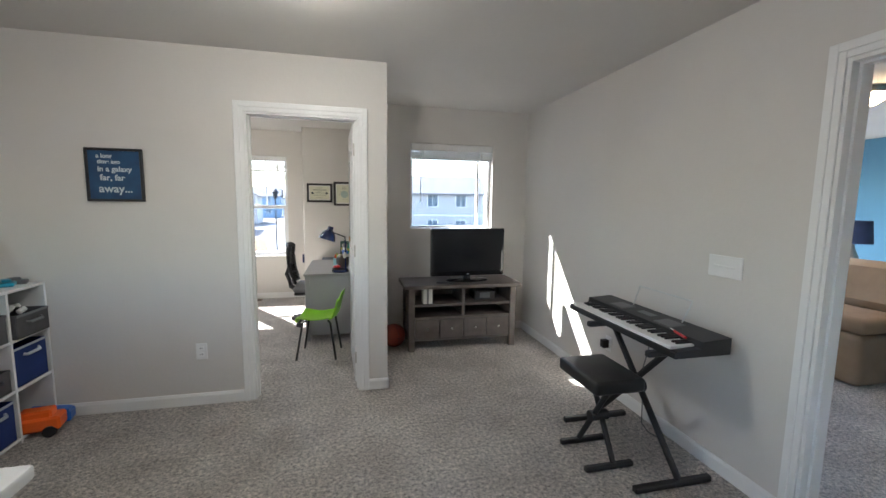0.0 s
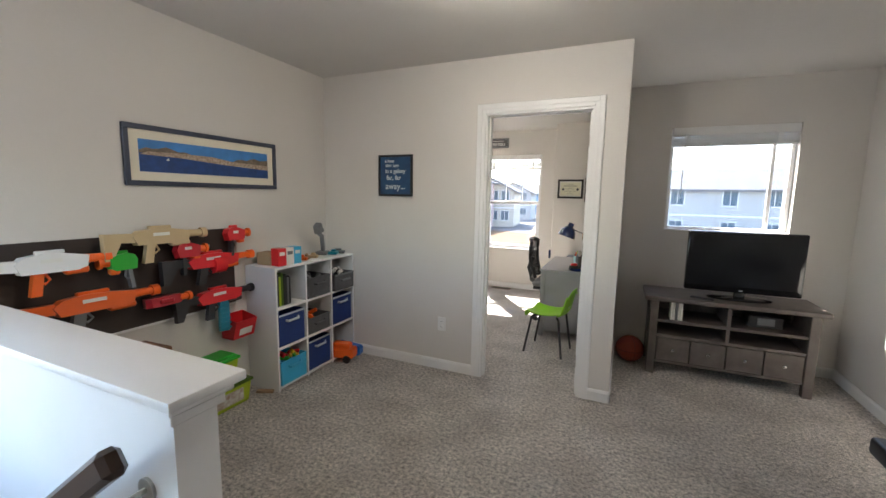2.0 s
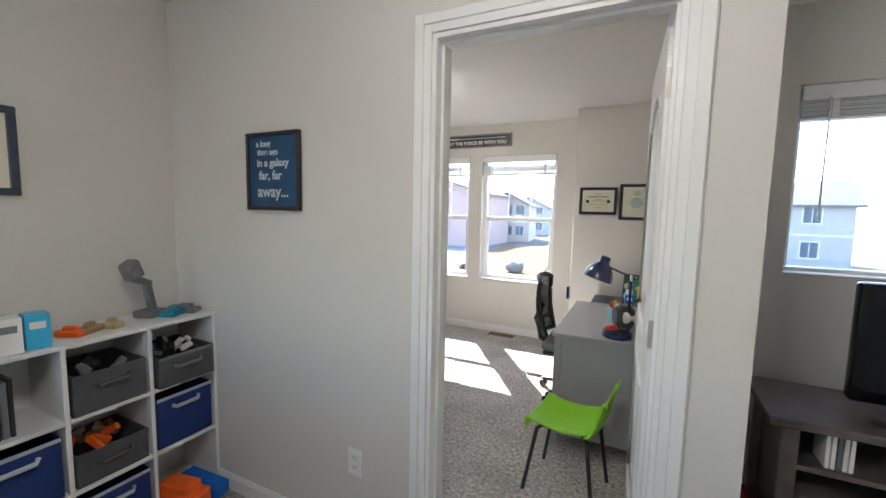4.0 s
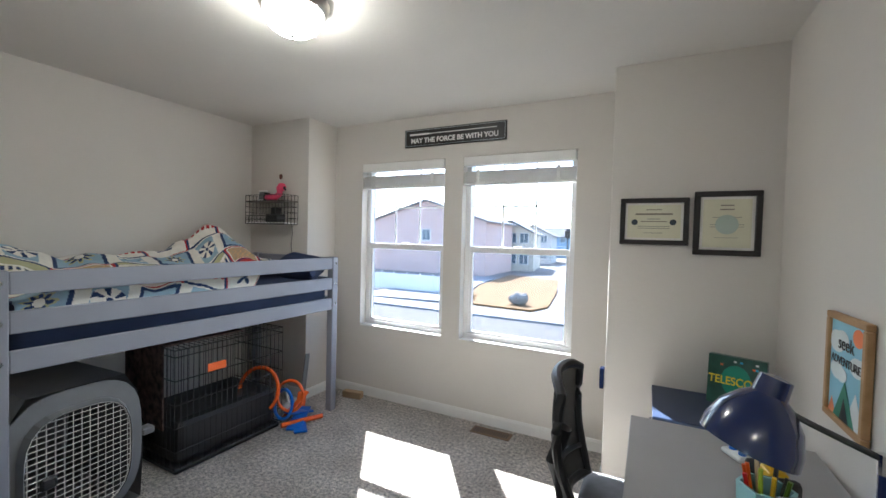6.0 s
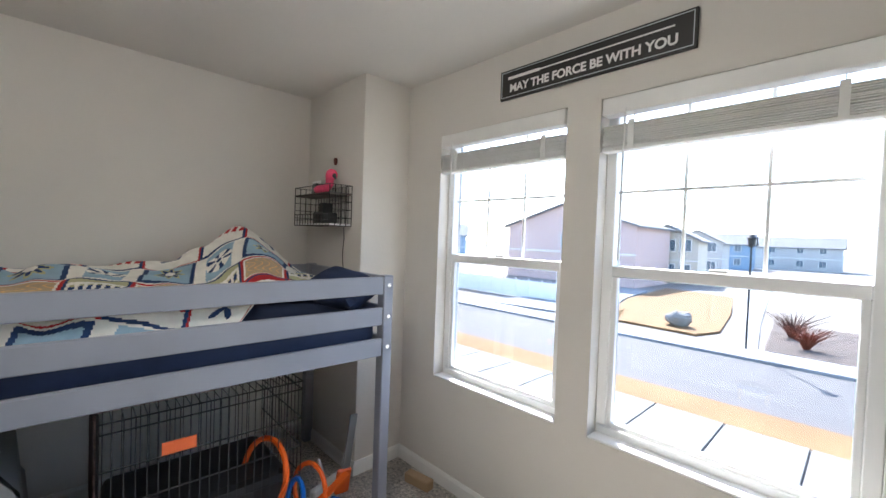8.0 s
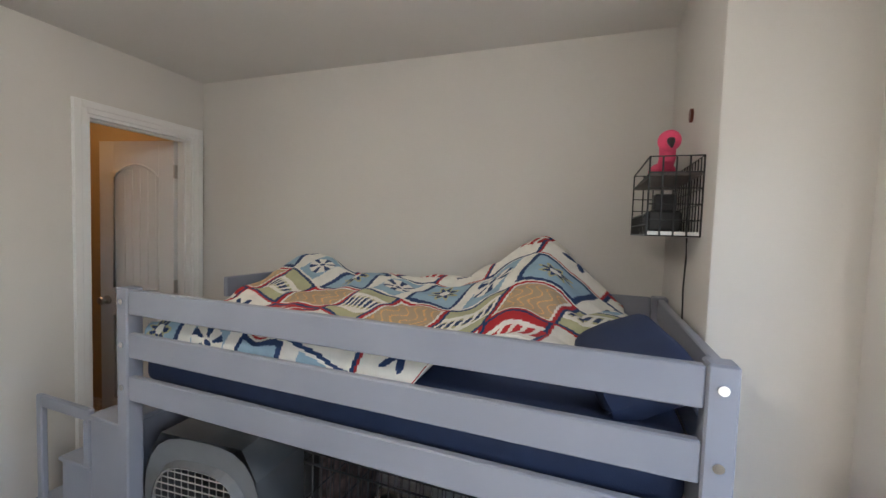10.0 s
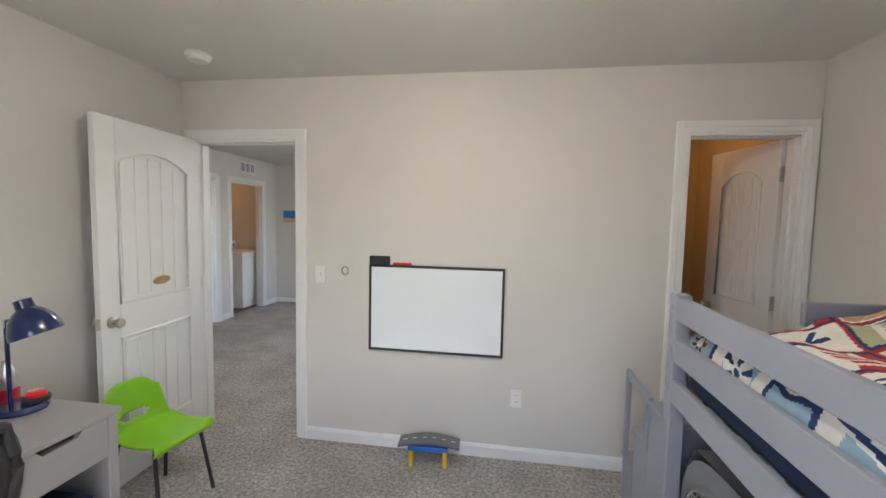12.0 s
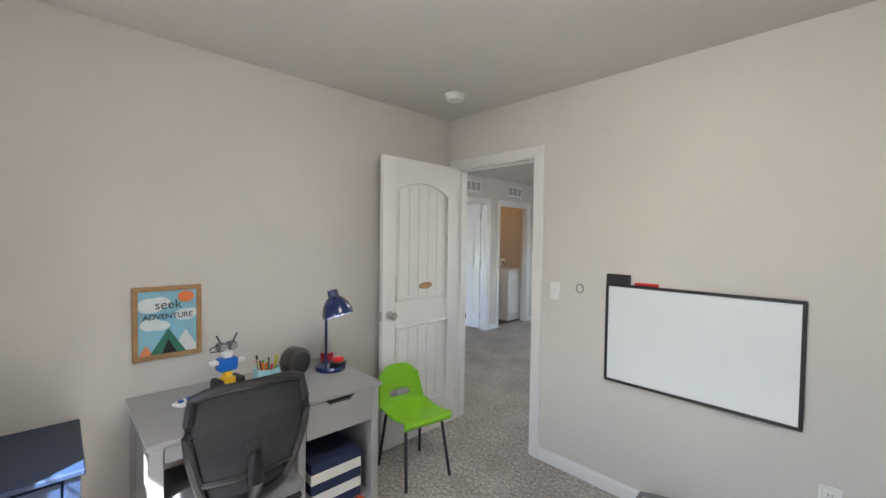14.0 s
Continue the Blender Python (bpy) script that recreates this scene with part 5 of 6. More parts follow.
Mesh().poly([(0.016 * math.cos(k * math.tau / 14), 0.024 * math.sin(k * math.tau / 14)) for k in range(14)], -0.01, 0, "y").done("wall_ornament", mat("dark_red_wood", (0.12, 0.02, 0.01), 0.4), None, "small dark red oval wall ornament", "ornament", at=pose(-3.02, 6.184, 1.94))

# ---- wall signs and diplomas ----
sg = thing("wall_sign", "black wooden sign with white lettering above the windows", "sign", -1.492, 6.529, 2.252)
Mesh().box(-0.445, -0.016, -0.073, 0.445, 0, 0.073, 0.003).done("board", BLACKFRAME, sg)
b = Mesh()
for x0, z0, x1, z1 in ((-0.435, -0.064, 0.435, -0.061), (-0.435, 0.061, 0.435, 0.064), (-0.435, -0.061, -0.432, 0.061), (0.432, -0.061, 0.435, 0.061)):
    b.box(x0, -0.0168, z0, x1, -0.0158, z1)
b.done("border_line", PRINTGREY, sg)
lettering("lettering", "MAY THE FORCE BE WITH YOU", 0.054, WHITEP, sg, pose(0, -0.0165, -0.024, 90), 1.0, 0.0018)
Mesh().box(-0.395, -0.018, 0.022, -0.21, -0.016, 0.036, 0.002).box(-0.21, -0.018, 0.026, 0.37, -0.016, 0.032).done("drawn_sword", WHITEP, sg)


def diploma(seal):
    def art(e, iw, ih):
        flat(e, "certificate", mat("parchment", (0.70, 0.68, 0.52), 0.6, var=0.04), -iw, -ih, iw, ih)
        ink = mat("faded_ink", (0.22, 0.20, 0.15), 0.7)
        rows = [(0.72, 0.3, 0.05), (0.45, 0.7, 0.10), (0.15, 0.25, 0.04), (0.0, 0.5, 0.05), (-0.3, 0.6, 0.03), (-0.42, 0.6, 0.03), (-0.7, 0.35, 0.03)] if seal == 2 else [(0.75, 0.28, 0.05), (0.58, 0.3, 0.05), (-0.05, 0.7, 0.02), (-0.15, 0.7, 0.02), (0.25, 0.6, 0.02), (-0.6, 0.5, 0.015)]
        for z, w, h in rows:
            flat(e, "text_bar", ink, -iw * w, ih * (z - h / 2), iw * w, ih * (z + h / 2), -0.0125)
        for sx in ((-1, 1) if seal == 2 else (0,)):
            r = 0.016 if seal == 2 else 0.05
            shape(e, "seal", mat("seal_ink", (0.03, 0.04, 0.05) if seal == 2 else (0.42, 0.50, 0.44), 0.6), [(sx * iw * 0.72 + r * math.cos(k * math.tau / 20), -ih * 0.05 + r * math.sin(k * math.tau / 20)) for k in range(20)], -0.0136)
    return art


picture("diploma", "framed award certificate in a black wooden frame", 0.335, 0.255, pose(-0.058, 6.124, 1.553), BLACKFRAME, 0.026, 0.012, PAPER, diploma(2))
picture("diploma", "framed diploma with pale seal in black frame", 0.29, 0.33, pose(0.275, 6.124, 1.545), BLACKFRAME, 0.028, 0.014, PAPER, diploma(1))


def adventure(e, iw, ih):
    flat(e, "print", mat("poster_sky", (0.28, 0.55, 0.68), 0.6, var=0.05), -iw, -ih, iw, ih)
    cl = mat("poster_cloud", (0.75, 0.80, 0.80), 0.6)
    for cx, cz, r in ((-0.6, 0.55, 0.036), (-0.3, 0.62, 0.03), (0.6, 0.2, 0.03), (-0.55, -0.05, 0.03), (-0.25, -0.1, 0.024), (0.8, 0.25, 0.022)):
        shape(e, "cloud", cl, [(min(iw, max(-iw, cx * iw + 1.6 * r * math.cos(k * math.tau / 16))), cz * ih + r * math.sin(k * math.tau / 16)) for k in range(16)], -0.0136 - 0.0001 * cx)
    shape(e, "sun_print", mat("poster_orange", (0.80, 0.22, 0.08), 0.6), [(0.62 * iw + 0.036 * math.cos(k * math.tau / 20), 0.78 * ih + 0.028 * math.sin(k * math.tau / 20)) for k in range(20)], -0.0142)
    shape(e, "mountain", mat("poster_white", (0.72, 0.75, 0.75), 0.6), [(0.1 * iw, -ih), (0.98 * iw, -ih), (0.98 * iw, -0.8 * ih), (0.6 * iw, -0.3 * ih)], -0.0140)
    shape(e, "hill_print", mat("poster_coral", (0.75, 0.25, 0.12), 0.6), [(-0.98 * iw, -ih), (-0.5 * iw, -ih), (-0.75 * iw, -0.68 * ih)], -0.0144)
    shape(e, "tent_print", mat("poster_green", (0.05, 0.22, 0.15), 0.6), [(-0.62 * iw, -ih), (0.62 * iw, -ih), (0.0, -0.2 * ih)], -0.0148)
    shape(e, "tent_door", BLACK, [(-0.22 * iw, -ih), (0.3 * iw, -ih), (0.0, -0.55 * ih)], -0.0154)
    lettering("lettering", "seek", 0.062, BLACKFRAME, e, pose(0.0, -0.0160, ih * 0.55, 90))
    lettering("lettering", "ADVENTURE", 0.038, BLACKFRAME, e, pose(0.0, -0.0160, ih * 0.18, 90), 0.95)


picture("poster", "framed camping poster with tent and lettering", 0.288, 0.355, pose(0.503, 5.318, 1.042, 0, 0, -90), OAK, 0.022, 0, CREAM, adventure)

# ---- whiteboard and small things on the door wall ----
wb = thing("whiteboard", "blank whiteboard in a thin black frame", "whiteboard", -1.287, DW1 + 0.001, 0.944, 180)
for x0, z0, x1, z1 in ((-0.438, -0.283, 0.438, -0.268), (-0.438, 0.268, 0.438, 0.283), (-0.438, -0.268, -0.423, 0.268), (0.423, -0.268, 0.438, 0.268)):
    Mesh().box(x0, -0.02, z0, x1, 0, z1, 0.002).done("frame_side", BLACKFRAME, wb)
Mesh().box(-0.423, -0.013, -0.268, 0.423, -0.002, 0.268).done("board", BOARDWHITE, wb)
e = thing("board_eraser", "black felt whiteboard eraser on the frame", "eraser", -0.92, DW1 + 0.012, 1.2275, 180)
Mesh().box(-0.065, -0.02, 0, 0.065, 0.01, 0.055, 0.004).done("felt", BLACK, e)
e = thing("marker", "red whiteboard marker lying on the frame", "marker", -1.07, DW1 + 0.012, 1.2275, 180)
Mesh().cyl((-0.06, 0, 0.008), (0.03, 0, 0.008), 0.008, n=10).cyl((0.03, 0, 0.008), (0.06, 0, 0.008), 0.0085, n=10).done("barrel", RED, e)
e = thing("wall_hook_ring", "small grey wire ring hanging on the wall", "ring", -0.68, DW1 + 0.006, 1.176)
Mesh().tube([(0.022 * math.cos(k * math.tau / 20), 0, 0.026 * math.sin(k * math.tau / 20)) for k in range(21)], 0.003, 6).done("ring", GREYP, e)
br = thing("toy_bridge", "toy road bridge piece on orange legs", "toy", -1.29, 3.52, 0.001, 4)
rd = Mesh()
N = 10
for k in range(N):
    x0, x1 = -0.19 + 0.38 * k / N, -0.19 + 0.38 * (k + 1) / N
    z = lambda x: 0.125 + 0.03 * math.cos(x / 0.19 * math.pi / 2)
    rd.poly([(x0, z(x0)), (x1, z(x1)), (x1, z(x1) + 0.012), (x0, z(x0) + 0.012)], -0.06, 0.06)
rd.done("roadway", GREYP, br)
Mesh().box(-0.12, -0.05, 0.10, 0.13, 0.05, 0.128, 0.004).done("girder", BRIGHTBLUE, br)
for sx in (-0.10, 0.11):
    for sy in (-0.04, 0.04):
        Mesh().box(sx - 0.012, sy - 0.01, 0, sx + 0.012, sy + 0.01, 0.102, 0.003).done("leg", YELLOW, br)
dl = Mesh()
for k in range(6):
    x = -0.15 + k * 0.06
    dl.rbox((x, 0, 0.1378 + 0.03 * math.cos(x / 0.19 * math.pi / 2)), (0.025, 0.005, 0.002), (0, math.degrees(0.25 * math.sin(x / 0.19 * math.pi / 2)), 0))
dl.done("lane_mark", PAPER, br)
sd_ = thing("smoke_detector", "round white smoke detector on the ceiling", "smoke detector", 0.03, 3.79, H)
Mesh().lathe([(0.0, -0.001), (0.068, -0.001), (0.068, -0.015), (0.06, -0.018), (0.06, -0.03), (0.05, -0.042), (0.0, -0.044)], 28).done("body", WHITEP, sd_, smooth=True)
Mesh().poly([(0.062 * math.cos(k * math.tau / 20), 0.024 * math.sin(k * math.tau / 20) + 0.004 * math.cos(k * math.tau / 20)) for k in range(20)], -0.008, 0, "y").done("surfboard_plaque", OAK, None, "small wooden surfboard plaque on the door", "plaque", at=pose(0.343, 3.755, 1.125, 0, 0, -87.5))

# ---- desk and what stands on it ----
DX0, DX1, DY0, DY1, DZ = -0.12, 0.48, 4.46, 5.49, 0.705
dk = thing("desk", "grey painted desk with drawer and open shelf", "desk", DX0, DY0, 0)
dw, dl_ = DX1 - DX0, DY1 - DY0
Mesh().box(0, 0, DZ - 0.022, dw, dl_, DZ, 0.003).done("top", DESKGREY, dk)
for yy in (0.012, dl_ - 0.057):
    for xx in (0.012, dw - 0.057):
        Mesh().box(xx, yy, 0.001, xx + 0.045, yy + 0.045, DZ - 0.0225, 0.003).done("leg", DESKGREY, dk)
for xx in (0.012, dw - 0.057):
    Mesh().box(xx, 0.42, 0.001, xx + 0.04, 0.455, DZ - 0.0225, 0.003).done("leg", DESKGREY, dk)
for a, b, z0 in ((0.022, 0.034, 0.06), (0.428, 0.44, 0.06), (dl_ - 0.045, dl_ - 0.032, 0.10)):
    Mesh().box(0.057, a, z0, dw - 0.057, b, DZ - 0.023).done("side_panel", DESKGREY, dk)
Mesh().box(0.014, 0.035, 0.085, dw - 0.02, 0.427, 0.103, 0.002).done("shelf", DESKGREY, dk)
Mesh().box(0.02, 0.46, DZ - 0.09, 0.04, dl_ - 0.06, DZ - 0.023).done("apron", DESKGREY, dk)
dr = Mesh()
dr.poly([(0.06, DZ - 0.19), (0.417, DZ - 0.19), (0.417, DZ - 0.026), (0.32, DZ - 0.026), (0.30, DZ - 0.05), (0.18, DZ - 0.05), (0.16, DZ - 0.026), (0.06, DZ - 0.026)], 0.008, 0.028, "x")
dr.box(0.028, 0.065, DZ - 0.185, 0.4, 0.41, DZ - 0.06)
dr.done("drawer", DESKGREY, dk)
sb = thing("striped_bin", "navy and white striped fabric bin on the desk shelf", "bin", DX0 + 0.05, DY0 + 0.235, 0.104)
for k in range(5):
    Mesh().box(-0.0, -0.14, 0.052 * k, 0.3, 0.14, 0.052 * k + 0.0515, 0.002).done("stripe", NAVY if k % 2 == 0 else PAPER, sb)
e = thing("orange_folder", "orange paper folder on the desk shelf", "folder", DX0 + 0.03, DY0 + 0.10, 0.1035, 12)
Mesh().box(-0.02, -0.0, 0, 0.02, 0.2, 0.004).done("paper", ORANGE, e)


def on_desk(name, label, category, x, y, rz=0):
    return thing(name, label, category, x, y, DZ + 0.001, rz)


lp = on_desk("desk_lamp", "navy desk lamp switched on with bent arm", "lamp", 0.24, 4.57)
Mesh().lathe([(0.085, 0), (0.088, 0.012), (0.08, 0.026), (0.0, 0.03)], 28).done("base", LAMPBLUE, lp, smooth=True)
Mesh().cyl((0.055, 0, 0.028), (0.055, 0, 0.34), 0.008, n=10).done("stem", LAMPBLUE, lp)
Mesh().cyl((0.055, 0, 0.34), (0.055, 0, 0.375), 0.0095, n=10).done("joint", CHROME, lp)
Mesh().tube([(0.055, 0, 0.365), (-0.04, 0.015, 0.40), (-0.09, 0.03, 0.42)], 0.006, 8).done("arm", BLACK, lp)
hm = Matrix.Translation((-0.115, 0.03, 0.385)) @ pose(0, 0, 0, -6, 18, 0)
Mesh().lathe([(0.085, -0.055), (0.083, -0.03), (0.07, 0.01), (0.048, 0.04), (0.03, 0.055), (0.028, 0.09), (0.0, 0.095), (0.0, 0.085), (0.022, 0.08), (0.024, 0.05), (0.044, 0.034), (0.066, 0.006), (0.079, -0.03), (0.081, -0.055)], 28, hm).done("shade", LAMPBLUE, lp, smooth=True)
Mesh().ball(hm @ Vector((0, 0, -0.01)), 0.026).done("bulb", mat("lit_bulb", (1.0, 0.72, 0.42), 0.5, emit=180.0), lp, smooth=True)
bt = on_desk("push_button", "red domed push button on black base", "button", 0.205, 4.54)
bt.location.z = DZ + 0.031
Mesh().lathe([(0.045, 0), (0.047, 0.015), (0.04, 0.022), (0.0, 0.022)], 24).done("base", BLACK, bt, smooth=True)
Mesh().lathe([(0.035, 0.022), (0.035, 0.032), (0.026, 0.042), (0, 0.045)], 24).done("cap", RED, bt, smooth=True)
lettering("lettering", "NO", 0.03, WHITEP, bt, pose(0, 0, 0.0455, 0, 0, 60))
e = on_desk("lava_lamp", "small silver lamp with dark red glass", "lamp", 0.38, 4.52)
Mesh().lathe([(0.036, 0), (0.04, 0.05), (0.034, 0.06)], 20).done("base", DRED, e, smooth=True)
Mesh().lathe([(0.033, 0.06), (0.034, 0.10), (0.022, 0.15), (0.014, 0.17), (0.016, 0.18), (0, 0.182)], 20).done("top", NICKEL, e, smooth=True)
sp = on_desk("round_speaker", "dark grey round speaker lying on its side", "speaker", 0.26, 4.77, 0)
Mesh().lathe([(0.0, -0.05), (0.06, -0.05), (0.078, -0.035), (0.08, 0.03), (0.072, 0.045), (0.06, 0.05), (0.0, 0.047)], 28, pose(0, 0, 0.08, 0, 90, 20)).done("body", mat("dark_pewter", (0.09, 0.075, 0.065), 0.35, 0.6), sp, smooth=True)
Mesh().lathe([(0.0, -0.0525), (0.055, -0.0525), (0.058, -0.049)], 28, pose(0, 0, 0.08, 0, 90, 20)).done("grille", BLACK, sp)
pc = on_desk("pencil_cup", "pale blue hexagonal cup full of pens", "cup", 0.22, 4.94)
Mesh().lathe([(0.062, 0), (0.066, 0.095), (0.058, 0.095), (0.055, 0.02)], 6).done("cup", MINT, pc)
for k, cm in enumerate((GREENLID, ORANGE, YELLOW, BLACK, RED, DKGREEN, SAND, LIME, BLACK, ORANGE)):
    a = k * 2.4
    Mesh().cyl((0.03 * math.cos(a), 0.03 * math.sin(a), 0.022), (0.05 * math.cos(a), 0.05 * math.sin(a), 0.12 + 0.012 * (k % 4)), 0.0055, n=7).done("pen", cm, pc)
rt = on_desk("toy_robot", "blue and white brick-built robot on black tracks", "toy robot", 0.28, 5.11, 10)
for sy in (-0.05, 0.05):
    Mesh().box(-0.06, sy - 0.018, 0, 0.04, sy + 0.018, 0.07, 0.016, seg=2).done("track", BLACK, rt)
Mesh().box(-0.03, -0.03, 0.03, 0.02, 0.03, 0.07, 0.003).rbox((0, 0, 0.10), (0.04, 0.035, 0.06), (0, 0, 0), 0.004).done("hip", YELLOW, rt)
Mesh().box(-0.03, -0.045, 0.10, 0.03, 0.045, 0.165, 0.008).done("torso", BRIGHTBLUE, rt)
Mesh().box(-0.02, -0.085, 0.13, 0.01, -0.046, 0.15, 0.004).done("arm", WHITEP, rt)
Mesh().box(-0.02, 0.046, 0.14, 0.01, 0.085, 0.16, 0.004).done("arm", WHITEP, rt)
Mesh().box(-0.02, -0.02, 0.165, 0.02, 0.02, 0.2, 0.004).done("neck", WHITEP, rt)
Mesh().box(-0.02, -0.045, 0.20, 0.03, -0.005, 0.24, 0.008).box(-0.02, 0.005, 0.20, 0.03, 0.045, 0.24, 0.008).done("eye_housing", GREYP, rt)
Mesh().cyl((-0.025, -0.025, 0.22), (-0.02, -0.025, 0.22), 0.017).cyl((-0.025, 0.025, 0.22), (-0.02, 0.025, 0.22), 0.017).done("lens", CHROME, rt)
for sy in (-1, 1):
    Mesh().tube([(0, 0.03 * sy, 0.239), (0.0, 0.05 * sy, 0.28)], 0.004).done("antenna", BLACK, rt)
Mesh().tube([(0, 0.03, 0.2), (0.02, 0.07, 0.2), (0.0, 0.08, 0.22), (-0.02, 0.05, 0.24)], 0.003).done("wire", BLACK, rt)
e = on_desk("game_controller", "small white and blue remote on the desk", "remote", 0.22, 5.30, 30)
Mesh().box(-0.03, -0.045, 0, 0.03, 0.045, 0.018, 0.006).done("body", WHITEP, e)
Mesh().cyl((0, -0.02, 0.018), (0, -0.02, 0.026), 0.012).cyl((0, 0.022, 0.018), (0, 0.022, 0.026), 0.012).done("button", BRIGHTBLUE, e)

# ---- green chair ----
gc = thing("child_chair", "lime green plastic child chair with black legs", "chair", 0.065, 4.09, 0, -8)
def seat_grid(fn, nu, nv, skip=None):
    m = Mesh()
    g = [[m.bm.verts.new(fn(i / nu, j / nv)) for j in range(nv + 1)] for i in range(nu + 1)]
    for i in range(nu):
        for j in range(nv):
            if not (skip and skip((i + 0.5) / nu, (j + 0.5) / nv)):
                m.bm.faces.new((g[i][j], g[i + 1][j], g[i + 1][j + 1], g[i][j + 1]))
    return m
def shell(u, v):
    # u runs from the front lip over the seat and up the back
    y = (v - 0.5) * (0.34 if u < 0.55 else 0.34 - 0.06 * (u - 0.55) / 0.45)
    cup = 0.035 * (2 * v - 1) ** 2
    if u < 0.12:
        return (-0.17 - 0.012 * math.sin(u / 0.12 * 1.57), y, 0.355 + 0.025 * u / 0.12)
    if u < 0.5:
        q = (u - 0.12) / 0.38
        return (-0.18 + 0.31 * q, y, 0.38 - 0.025 * math.sin(q * math.pi) + cup * 0.6)
    q = (u - 0.5) / 0.5
    bend = min(1, q / 0.25)
    round_top = 0.05 * max(0, q - 0.75) / 0.25 * (2 * v - 1) ** 4 * 1.6
    return (0.13 + 0.045 * math.sin(bend * 1.57) + 0.06 * max(0, q - 0.2) - cup * 0.7, y, 0.38 + 0.02 * bend + 0.245 * max(0, q - 0.1) - round_top)
s1 = seat_grid(shell, 40, 20, lambda u, v: abs((u - 0.635) / 0.045) ** 2 + abs((v - 0.5) / 0.24) ** 2 < 1).done("seat_shell", GREEN, gc, smooth=True)
s1.modifiers.new("thickness", "SOLIDIFY").thickness = 0.007
for sx, sy in ((-0.14, -0.13), (-0.14, 0.13), (0.12, -0.13), (0.12, 0.13)):
    Mesh().tube([(sx * 0.75, sy * 0.8, 0.355), (sx * 0.95, sy, 0.34), (sx * 1.35, sy * 1.2, 0.002)], 0.010, 8).done("leg", BLACK, gc)

# ---- office chair ----
oc = thing("office_chair", "black mesh-back office chair with grey seat", "office chair", -0.07, 5.19, 0, -1)
Mesh().box(-0.22, -0.23, 0.40, 0.24, 0.23, 0.47, 0.032, seg=3).done("seat", SEATGREY, oc, smooth=True)
Mesh().box(-0.21, -0.22, 0.37, 0.23, 0.22, 0.402, 0.01).done("seat_pan", BLACK, oc)
def back_pt(u, v):
    w = 0.215 * (1 - 0.35 * (1 - u) ** 2) * (1 - 0.12 * max(0, u - 0.7) / 0.3)
    a = v * 2 - 1
    return (-0.25 - 0.05 * u - 0.03 * math.sin(u * 3.1) + 0.05 * a * a, w * a, 0.50 + 0.44 * u - 0.03 * a ** 4 * u)
mb = seat_grid(back_pt, 14, 14).done("back_mesh", sheer(MESHBLACK, 0.25), oc, smooth=True)
mb.modifiers.new("thickness", "SOLIDIFY").thickness = 0.004
rim = [back_pt(0, k / 10) for k in range(11)] + [back_pt(k / 10, 1) for k in range(1, 11)] + [back_pt(1, 1 - k / 10) for k in range(1, 11)] + [back_pt(1 - k / 10, 0) for k in range(1, 11)]
Mesh().tube(rim, 0.018, 8).tube([back_pt(0.22, k / 10) for k in range(11)], 0.012, 6).done("back_rim", BLACK, oc, smooth=True)
Mesh().tube([(-0.27, 0, 0.72), (-0.31, 0, 0.58), (-0.27, 0, 0.44), (-0.16, 0, 0.37)], 0.028, 10).done("back_spine", BLACK, oc, smooth=True)
Mesh().cyl((0, 0, 0.09), (0, 0, 0.37), 0.026, n=14).done("gas_lift", BLACK, oc)
for k in range(5):
    a = k * math.tau / 5 + 0.3
    c, s_ = math.cos(a), math.sin(a)
    Mesh().tube([(0.02 * c, 0.02 * s_, 0.10), (0.15 * c, 0.15 * s_, 0.09), (0.27 * c, 0.27 * s_, 0.065)], 0.019, 8).done("base_arm", BLACK, oc, smooth=True)
    Mesh().cyl((0.27 * c - 0.022 * s_, 0.27 * s_ + 0.022 * c, 0.028), (0.27 * c + 0.022 * s_, 0.27 * s_ - 0.022 * c, 0.028), 0.027, n=14).done("caster", BLACK, oc)

# ---- navy nightstand and telescope box ----
ns = thing("nightstand", "navy painted nightstand with one drawer", "nightstand", -0.02, 5.66, 0)
nw, nd, nh = 0.50, 0.44, 0.655
Mesh().box(-0.015, -0.012, nh - 0.02, nw + 0.012, nd + 0.01, nh, 0.004).done("top", NAVYPAINT, ns)
for xx in (0, nw - 0.045):
    for yy in (0, nd - 0.045):
        Mesh().box(xx, yy, 0.001, xx + 0.045, yy + 0.045, nh - 0.0205, 0.003).done("leg", NAVYPAINT, ns)
Mesh().box(0.046, 0.01, 0.2, nw - 0.046, 0.022, nh - 0.021).box(0.046, nd - 0.022, 0.2, nw - 0.046, nd - 0.01, nh - 0.021).box(nw - 0.03, 0.046, 0.2, nw - 0.018, nd - 0.046, nh - 0.021).done("side_panel", NAVYPAINT, ns)
Mesh().box(0.006, 0.05, nh - 0.22, 0.03, nd - 0.05, nh - 0.035, 0.003).done("drawer_front", NAVYPAINT, ns)
Mesh().box(0.01, 0.046, 0.2, nw - 0.05, nd - 0.046, 0.218).done("shelf", NAVYPAINT, ns)
Mesh().tube([(0.004, 0.13, nh - 0.13), (-0.02, 0.13, nh - 0.13), (-0.02, 0.30, nh - 0.13), (0.004, 0.30, nh - 0.13)], 0.005, 8).done("bar_handle", CHROME, ns)
tb = thing("telescope_box", "dark green telescope toy box with yellow lettering", "box", 0.265, 5.86, nh + 0.001, -38)
tb.matrix_world = pose(0.315, 5.96, nh + 0.001, -6, 0, -18) @ Matrix.Diagonal((0.70, 0.8, 0.88, 1))
